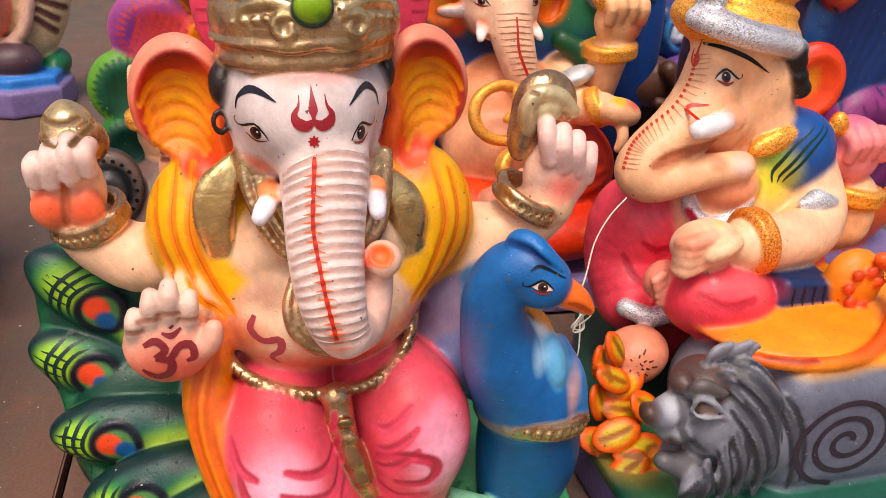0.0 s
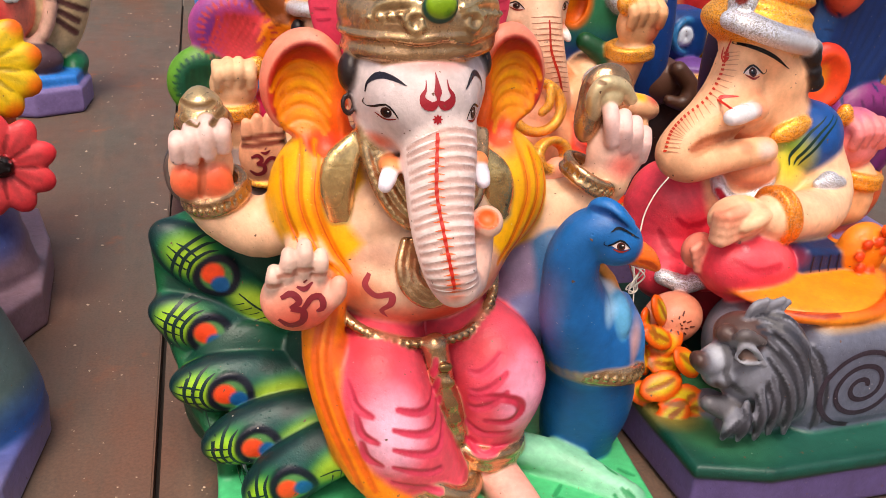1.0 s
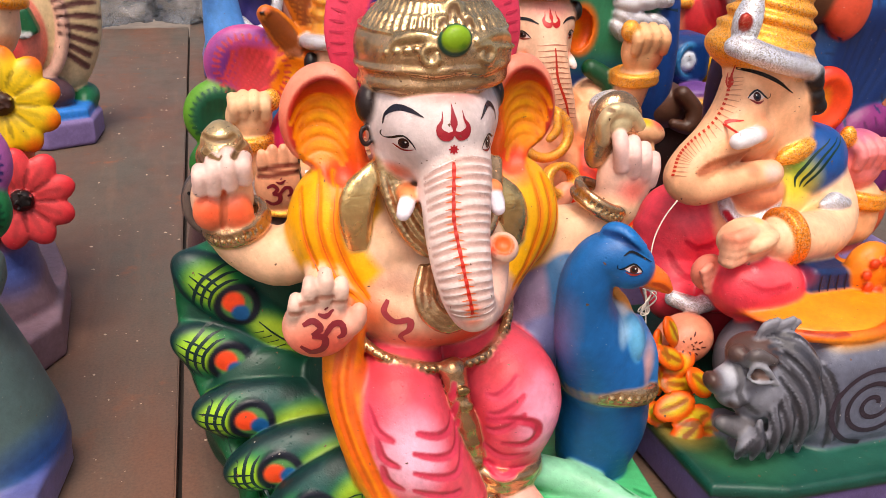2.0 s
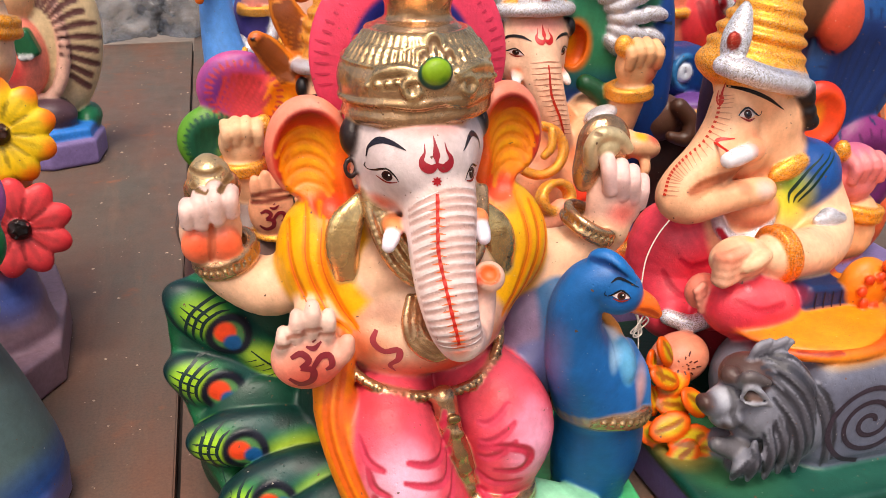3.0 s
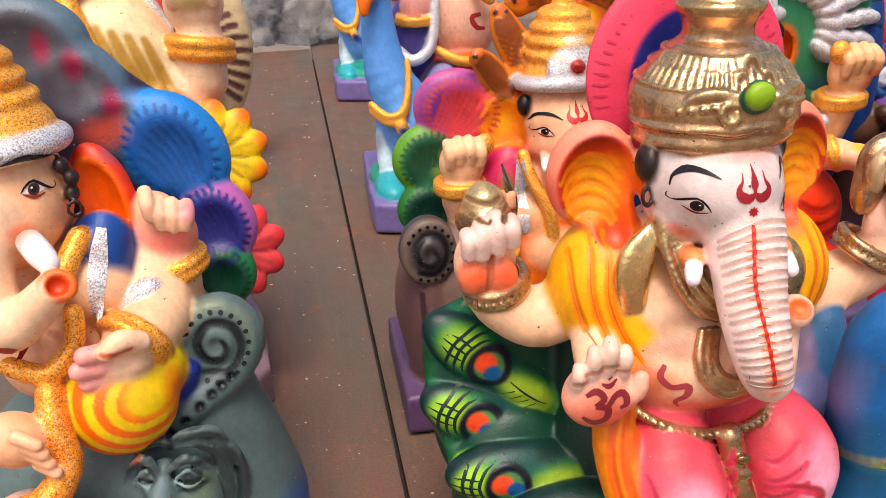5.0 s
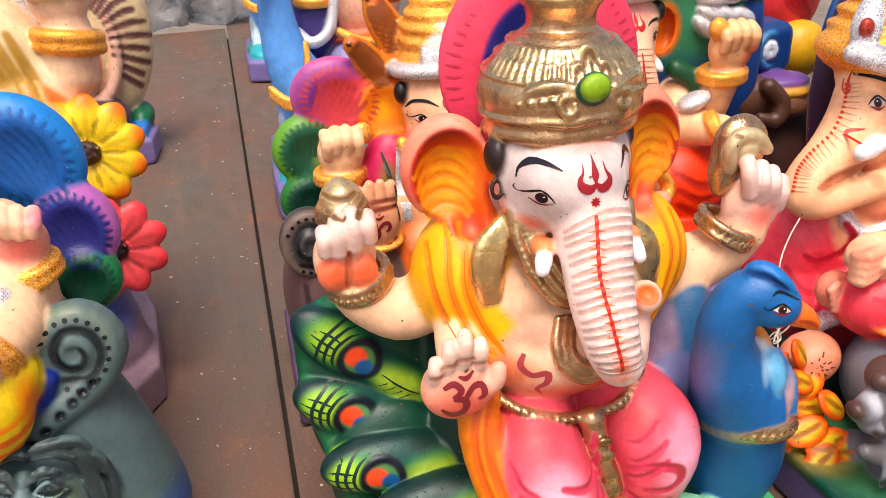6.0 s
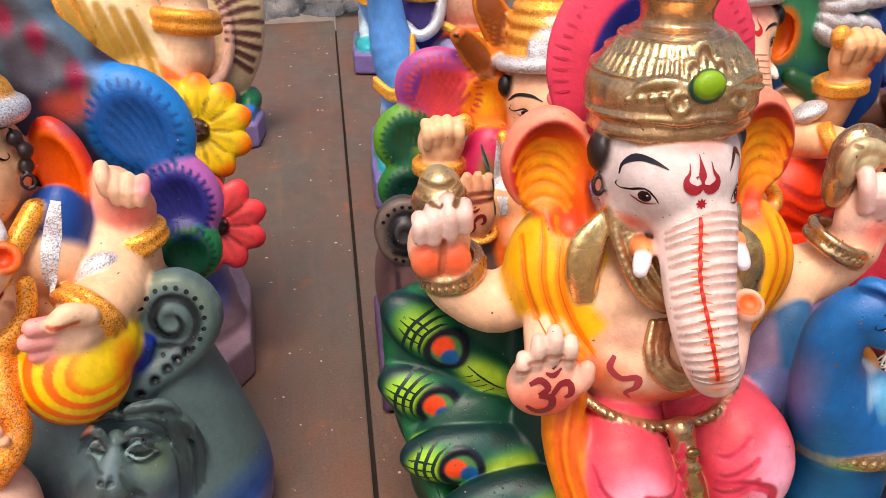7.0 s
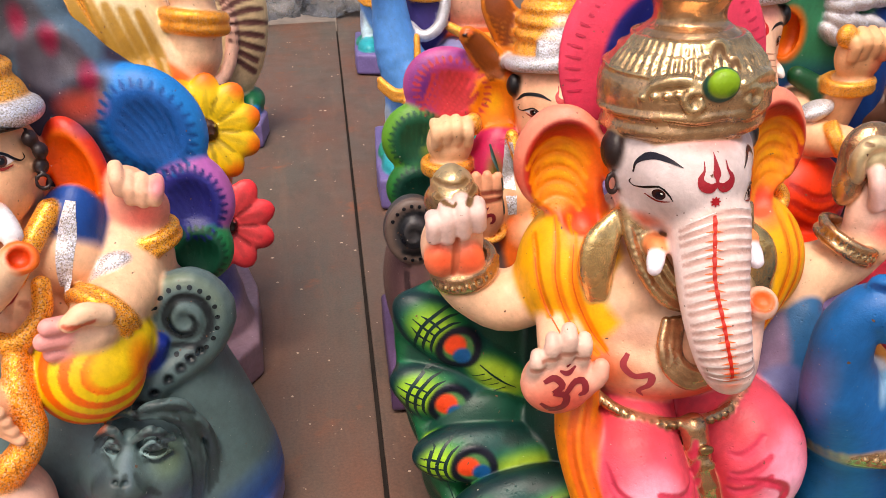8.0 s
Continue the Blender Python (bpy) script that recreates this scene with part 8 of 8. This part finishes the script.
# ---- light blue peacock figure ----
def statue_blue_peacock():
    k = Clay(0.0042)
    k.slab([(-0.092, 1.50), (0.02, 1.46), (0.24, 1.46), (0.26, 1.85), (-0.07, 1.85), (-0.09, 1.6)], 0.0, 0.062, S(134, 122, 176), rnd=0.008)
    k.ell((0.06, 1.64, 0.07), (0.14, 0.15, 0.03), S(20, 160, 140), k=0.01)
    k.ell((-0.05, 1.56, 0.07), (0.03, 0.06, 0.025), S(40, 180, 190), k=0.01)
    k.ell((0.01, 1.66, 0.16), (0.07, 0.08, 0.09), S(110, 160, 220), k=0.012)
    k.tube([(-0.035, 1.6, 0.06, 0.016), (-0.045, 1.62, 0.1, 0.02), (-0.04, 1.64, 0.15, 0.024)], S(200, 225, 235), n=6, k=0.01)
    k.tube([(0.0, 1.66, 0.2, 0.06), (-0.03, 1.67, 0.27, 0.045), (-0.04, 1.68, 0.34, 0.036), (-0.045, 1.68, 0.41, 0.03), (-0.05, 1.67, 0.45, 0.03)], S(100, 165, 230), n=12, k=0.012)
    k.tube([(-0.06, 1.65, 0.44, 0.022), (-0.072, 1.63, 0.42, 0.014), (-0.074, 1.625, 0.4, 0.009)], S(245, 130, 30), n=5, k=0.004)
    k.ell((0.09, 1.7, 0.19), (0.05, 0.08, 0.09), S(150, 150, 190), k=0.012)
    k.spray((0.09, 1.63, 0.19), (0.03, 0.06, 0.07), S(120, 110, 40), 0.8)
    for z, r in ((0.0, 0.0), (0.012, 0.006)):
        k.tube([(-0.072, 1.615, 0.225 - z, 0.0075), (-0.045, 1.59, 0.205 - z, 0.008), (-0.015, 1.585, 0.215 - z, 0.008), (0.0, 1.6, 0.26, 0.007), (0.002, 1.615, 0.305, 0.006)], GLITGOLD, n=10, k=0.002, kc=0.003, fin=GL)
    k.ell((-0.02, 1.58, 0.185), (0.013, 0.01, 0.016), GLITGOLD, k=0.002, kc=0.003, fin=GL)
    k.groove([(-0.06, 1.6, 0.33), (-0.055, 1.595, 0.25), (-0.065, 1.59, 0.17)], 0.005, S(50, 110, 190))
    k.groove([(-0.02, 1.585, 0.18), (0.02, 1.58, 0.14), (0.03, 1.59, 0.1)], 0.005, S(50, 110, 190))
    k.spray((-0.07, 1.6, 0.15), (0.02, 0.06, 0.05), S(110, 60, 140), 0.7)
    # seated body above
    k.ell((0.14, 1.78, 0.36), (0.09, 0.07, 0.1), S(247, 200, 175), k=0.012)
    k.ell((0.13, 1.76, 0.25), (0.09, 0.07, 0.05), S(244, 110, 30), k=0.012)
    k.ell((0.04, 1.75, 0.33), (0.05, 0.05, 0.09), S(90, 80, 150), k=0.012)
    k.ell((0.045, 1.72, 0.4), (0.035, 0.025, 0.045), S(246, 180, 170), k=0.008)
    fingers(k, (0.045, 1.70, 0.43), 0.045, 0.04, S(246, 184, 172), r=0.008)
    band(k, (0.04, 1.72, 0.368), (0.034, 0.028), 0.006, (8, 0, 0), GLITGOLD, GL, 2)
    k.tube([(0.0, 1.7, 0.31, 0.011), (0.025, 1.685, 0.29, 0.012), (0.06, 1.69, 0.31, 0.012), (0.075, 1.7, 0.36, 0.011), (0.08, 1.71, 0.42, 0.01)], GLITSILVER, n=12, k=0.003, kc=0.003, fin=GL)
    k.tube([(0.08, 1.7, 0.305, 0.01), (0.12, 1.685, 0.285, 0.011), (0.16, 1.69, 0.28, 0.011)], GLITGOLD, n=8, k=0.003, kc=0.003, fin=GL)
    k.stroke([(0.175, 0.37, 0.008), (0.155, 0.365, 0.01), (0.165, 0.345, 0.01), (0.185, 0.34, 0.006)], S(190, 60, 60), 1.7, n=12)
    k.tube([(0.16, 1.72, 0.46, 0.01), (0.165, 1.7, 0.42, 0.011), (0.19, 1.7, 0.4, 0.011)], GLITGOLD, n=8, k=0.003, fin=GL)
    k.ell((0.16, 1.8, 0.48), (0.07, 0.06, 0.07), S(247, 200, 175), k=0.012)
    k.ell((0.17, 1.81, 0.56), (0.06, 0.055, 0.06), S(226, 160, 60), k=0.008)
    return k.fire("peacock_statue", "light blue plaster peacock statue carrying a seated deity on lilac base", "statue", GROUP)


# ---- figures further back ----
def statue_blue_cushion():
    k = Clay(0.0036)
    k.slab([(0.58, 1.02), (0.88, 1.02), (0.92, 1.3), (0.58, 1.3)], 0.0, 0.05, LILAC, rnd=0.006)
    k.ell((0.72, 1.18, 0.14), (0.13, 0.09, 0.12), S(90, 60, 50), k=0.01)
    k.ell((0.62, 1.1, 0.265), (0.045, 0.035, 0.04), S(110, 78, 62), k=0.008)
    k.tube([(0.635, 1.065, 0.29, 0.014), (0.655, 1.055, 0.265, 0.014), (0.645, 1.05, 0.24, 0.012), (0.62, 1.055, 0.245, 0.009)], S(96, 66, 50), n=8, k=0.004)
    k.ell((0.69, 1.1, 0.245), (0.05, 0.03, 0.022), S(120, 84, 60), k=0.008)
    k.ell((0.70, 1.12, 0.28), (0.045, 0.035, 0.014), S(130, 90, 160), k=0.004)
    k.ell((0.70, 1.11, 0.268), (0.05, 0.035, 0.012), S(210, 160, 60), k=0.003)
    k.box((0.69, 1.18, 0.325), (0.045, 0.04, 0.042), S(14, 76, 140), rnd=0.022, k=0.006)
    k.ring((0.686, 1.143, 0.326), (0.026, 0.026), 0.005, S(60, 140, 190), (90, 0, 20), k=0.003)
    for i in range(7):
        a = i * 0.9
        k.ell((0.683 + math.cos(a) * 0.008, 1.138, 0.326 + math.sin(a) * 0.009), (0.007, 0.005, 0.007), S(225, 235, 245), k=0.002)
    k.ell((0.80, 1.22, 0.3), (0.05, 0.04, 0.05), S(226, 180, 40), k=0.006)
    # upper figure in red with silver trim
    k.ell((0.78, 1.34, 0.36), (0.12, 0.07, 0.1), S(240, 150, 120), k=0.01)
    k.ell((0.81, 1.30, 0.38), (0.07, 0.06, 0.08), S(226, 70, 76), k=0.008)
    for i in range(3):
        k.groove([(0.77 + i * 0.014, 1.245, 0.43), (0.785 + i * 0.012, 1.24, 0.38), (0.82 + i * 0.008, 1.245, 0.35)], 0.004, S(180, 40, 50))
    k.tube([(0.80, 1.245, 0.46, 0.011), (0.808, 1.235, 0.425, 0.012), (0.835, 1.235, 0.4, 0.012)], GLITSILVER, n=7, k=0.003, kc=0.003, fin=GL)
    k.tube([(0.70, 1.33, 0.34, 0.035), (0.73, 1.31, 0.375, 0.032), (0.735, 1.3, 0.41, 0.03), (0.73, 1.3, 0.45, 0.03)], S(245, 150, 120), n=8, k=0.008)
    fist(k, (0.735, 1.29, 0.46), 1.2, S(245, 150, 120))
    band(k, (0.737, 1.3, 0.405), (0.036, 0.033), 0.008, (6, 0, 0), GLITGOLD, GL, 1)
    k.ell((0.84, 1.36, 0.5), (0.08, 0.06, 0.08), S(247, 196, 165), k=0.01)
    k.ell((0.70, 1.38, 0.3), (0.12, 0.05, 0.2), S(20, 84, 140), k=0.01)
    return k.fire("elephant_headed_statue", "plaster statue with red robe, brown mouse and blue cushion", "statue", GROUP)


def statue_far(name, label, c, body, top, trim, crown):
    """A seated figure that only shows past the nearer ones."""
    k = Clay(0.0055)
    x, y = c
    k.slab([(x - 0.13, y - 0.12), (x + 0.13, y - 0.12), (x + 0.14, y + 0.12), (x - 0.14, y + 0.12)], 0.0, 0.055, LILAC, rnd=0.008)
    k.ell((x, y, 0.12), (0.12, 0.09, 0.09), body, k=0.012)
    k.ell((x, y + 0.02, 0.23), (0.085, 0.06, 0.1), top, k=0.012)
    k.ell((x, y - 0.02, 0.2), (0.07, 0.05, 0.05), top, k=0.012)
    k.ell((x, y + 0.08, 0.33), (0.15, 0.025, 0.2), trim, k=0.01)
    for q in (-1, 1):
        k.tube([(x + q * 0.07, y, 0.28, 0.028), (x + q * 0.11, y - 0.01, 0.26, 0.026), (x + q * 0.13, y - 0.02, 0.3, 0.022)], top, n=7, k=0.008)
        fist(k, (x + q * 0.135, y - 0.03, 0.34), 1.1, top)
        band(k, (x + q * 0.13, y - 0.02, 0.305), (0.028, 0.026), 0.006, (0, 0, 0), GLITGOLD, GL, 2)
    k.tube([(x - 0.05, y - 0.03, 0.3, 0.009), (x, y - 0.06, 0.24, 0.01), (x + 0.05, y - 0.03, 0.3, 0.009)], crown, n=9, k=0.003, fin=GL)
    head_front(k, (x, y + 0.01, 0.385), 1.0, top, S(240, 140, 30))
    return k.fire(name, label, "statue", GROUP)


statue_lion_rider()
statue_cobra()
statue_dark_throne()
statue_feather_throne()
statue_flowers()
statue_shell(0, 0)
bluebird = statue_blue_peacock()
copy_thing(bluebird, Matrix.Translation((bluebird.location.x + 0.035, bluebird.location.y + 1.08, 0)))
statue_blue_cushion()
statue_far("elephant_headed_statue", "orange plaster elephant-headed statue with a blue throne back", (0.86, 0.98), S(236, 110, 50), S(214, 140, 96), S(20, 90, 150), GLITGOLD)
statue_far("elephant_headed_statue", "cream plaster elephant-headed statue in red trousers", (0.42, 1.52), S(214, 50, 70), S(247, 204, 165), S(230, 150, 40), GLITSILVER)


# ---- loose things ----
def clear_film():
    m, n, l, b = mat_new("clear_film")
    co = n.new("ShaderNodeTexCoord").outputs["Object"]
    b.inputs["Base Color"].default_value = (0.58, 0.585, 0.59, 1)
    b.inputs["Roughness"].default_value = 0.16
    b.inputs["Transmission Weight"].default_value = 0.55
    b.inputs["IOR"].default_value = 1.15
    b.inputs["Alpha"].default_value = 0.7
    bump = n.new("ShaderNodeBump")
    bump.inputs["Strength"].default_value, bump.inputs["Distance"].default_value = 0.8, 0.01
    l.new(noisen(n, l, co, 22, 5, 0.7), bump.inputs["Height"])
    l.new(bump.outputs[0], b.inputs["Normal"])
    return m


FILM = clear_film()


def crumpled(name, c, size, label, seed, fold=0.5, cuts=5):
    """A crumpled heap of clear wrapping film."""
    bm = bmesh.new()
    bmesh.ops.create_icosphere(bm, subdivisions=cuts, radius=1)
    noise.seed_set(seed)
    for v in bm.verts:
        p = v.co.copy()
        d = 1 + fold * (abs(noise.noise(p * 2.1)) - 0.25) + fold * 0.6 * (abs(noise.noise(p * 5.3)) - 0.2) + fold * 0.25 * noise.noise(p * 13)
        v.co = Vector((p.x * size[0] * d, p.y * size[1] * d, max(p.z * size[2] * d, -size[2] * 0.8)))
    low = min(v.co.z for v in bm.verts)
    for v in bm.verts:
        v.co.z -= low
    me = bpy.data.meshes.new(name)
    bm.to_mesh(me)
    bm.free()
    me.polygons.foreach_set("use_smooth", [True] * len(me.polygons))
    me.materials.append(FILM)
    ob = new(name, me)
    ob.location = c
    return tagged(ob, label, "plastic wrap", "heaps of wrapping film")


crumpled("plastic_wrap", (-0.42, 3.62, 0.0), (0.26, 0.2, 0.2), "crumpled grey translucent plastic wrap heaped on the table end", 3)
crumpled("plastic_wrap", (-0.08, 3.72, -0.003), (0.2, 0.22, 0.24), "crumpled grey translucent plastic wrap heaped on the table end", 9)
crumpled("plastic_wrap", (-0.8, 3.7, 0.0), (0.3, 0.2, 0.26), "crumpled grey translucent plastic wrap heaped on the table end", 14)
noise.seed_set(1)


def curve_thing(name, pts, r, mat, label, category):
    cu = bpy.data.curves.new(name, "CURVE")
    cu.dimensions, cu.bevel_depth, cu.bevel_resolution = "3D", r, 2
    sp = cu.splines.new("POLY")
    q = spline(pts, len(pts) * 8)
    sp.points.add(len(q) - 1)
    for i, p in enumerate(q):
        sp.points[i].co = (*p, 1)
    cu.materials.append(mat)
    return tagged(new(name, cu), label, category)


THREAD = plain("cotton_thread", S(205, 195, 180), 0.8, 300)
knot = [(0.3026 + 0.008 * math.sin(i * 2.3), 0.5560 + 0.006 * math.cos(i * 1.7), 0.2147 + 0.016 * math.sin(i * 1.31 + 1)) for i in range(16)]
curve_thing("cotton_string", [(0.3709, 0.6320, 0.2889), (0.3481, 0.6150, 0.2797), (0.3293, 0.6000, 0.2623), (0.3150, 0.5800, 0.2410), *knot, (0.3027, 0.5520, 0.1922), (0.3014, 0.5500, 0.1737)], 0.0008, THREAD,
            "thin white cotton string knotted and hanging from the statue", "string")


def crumbs():
    """Plaster crumbs and dust flakes strewn on the sheets."""
    rng = random.Random(5)
    verts, faces = [], []
    for i in range(170):
        x, y = rng.uniform(-0.32, -0.08), 0.55 + 2.6 * rng.random() ** 1.5
        top = 0.0 if x < joint(y) else -0.003
        if abs(x - joint(y)) < 0.007:
            continue
        r = rng.choice((0.0006, 0.0008, 0.001, 0.0012, 0.002)) * (0.7 + 0.5 * y)
        k0 = len(verts)
        for a in range(5):
            t = a * 1.257 + rng.random()
            verts.append((x + math.cos(t) * r * rng.uniform(0.6, 1.4), y + math.sin(t) * r, top))
        verts.append((x, y, top + r * 0.6))
        faces += [(k0 + a, k0 + (a + 1) % 5, k0 + 5) for a in range(5)]
    me = bpy.data.meshes.new("plaster_crumbs")
    me.from_pydata(verts, [], faces)
    me.materials.append(plain("crumb_plaster", S(190, 168, 146), 0.9, 90, 0.4))
    return tagged(new("plaster_crumbs", me), "pale plaster crumbs strewn over the brown table sheets", "crumbs", kind="stuff")


crumbs()
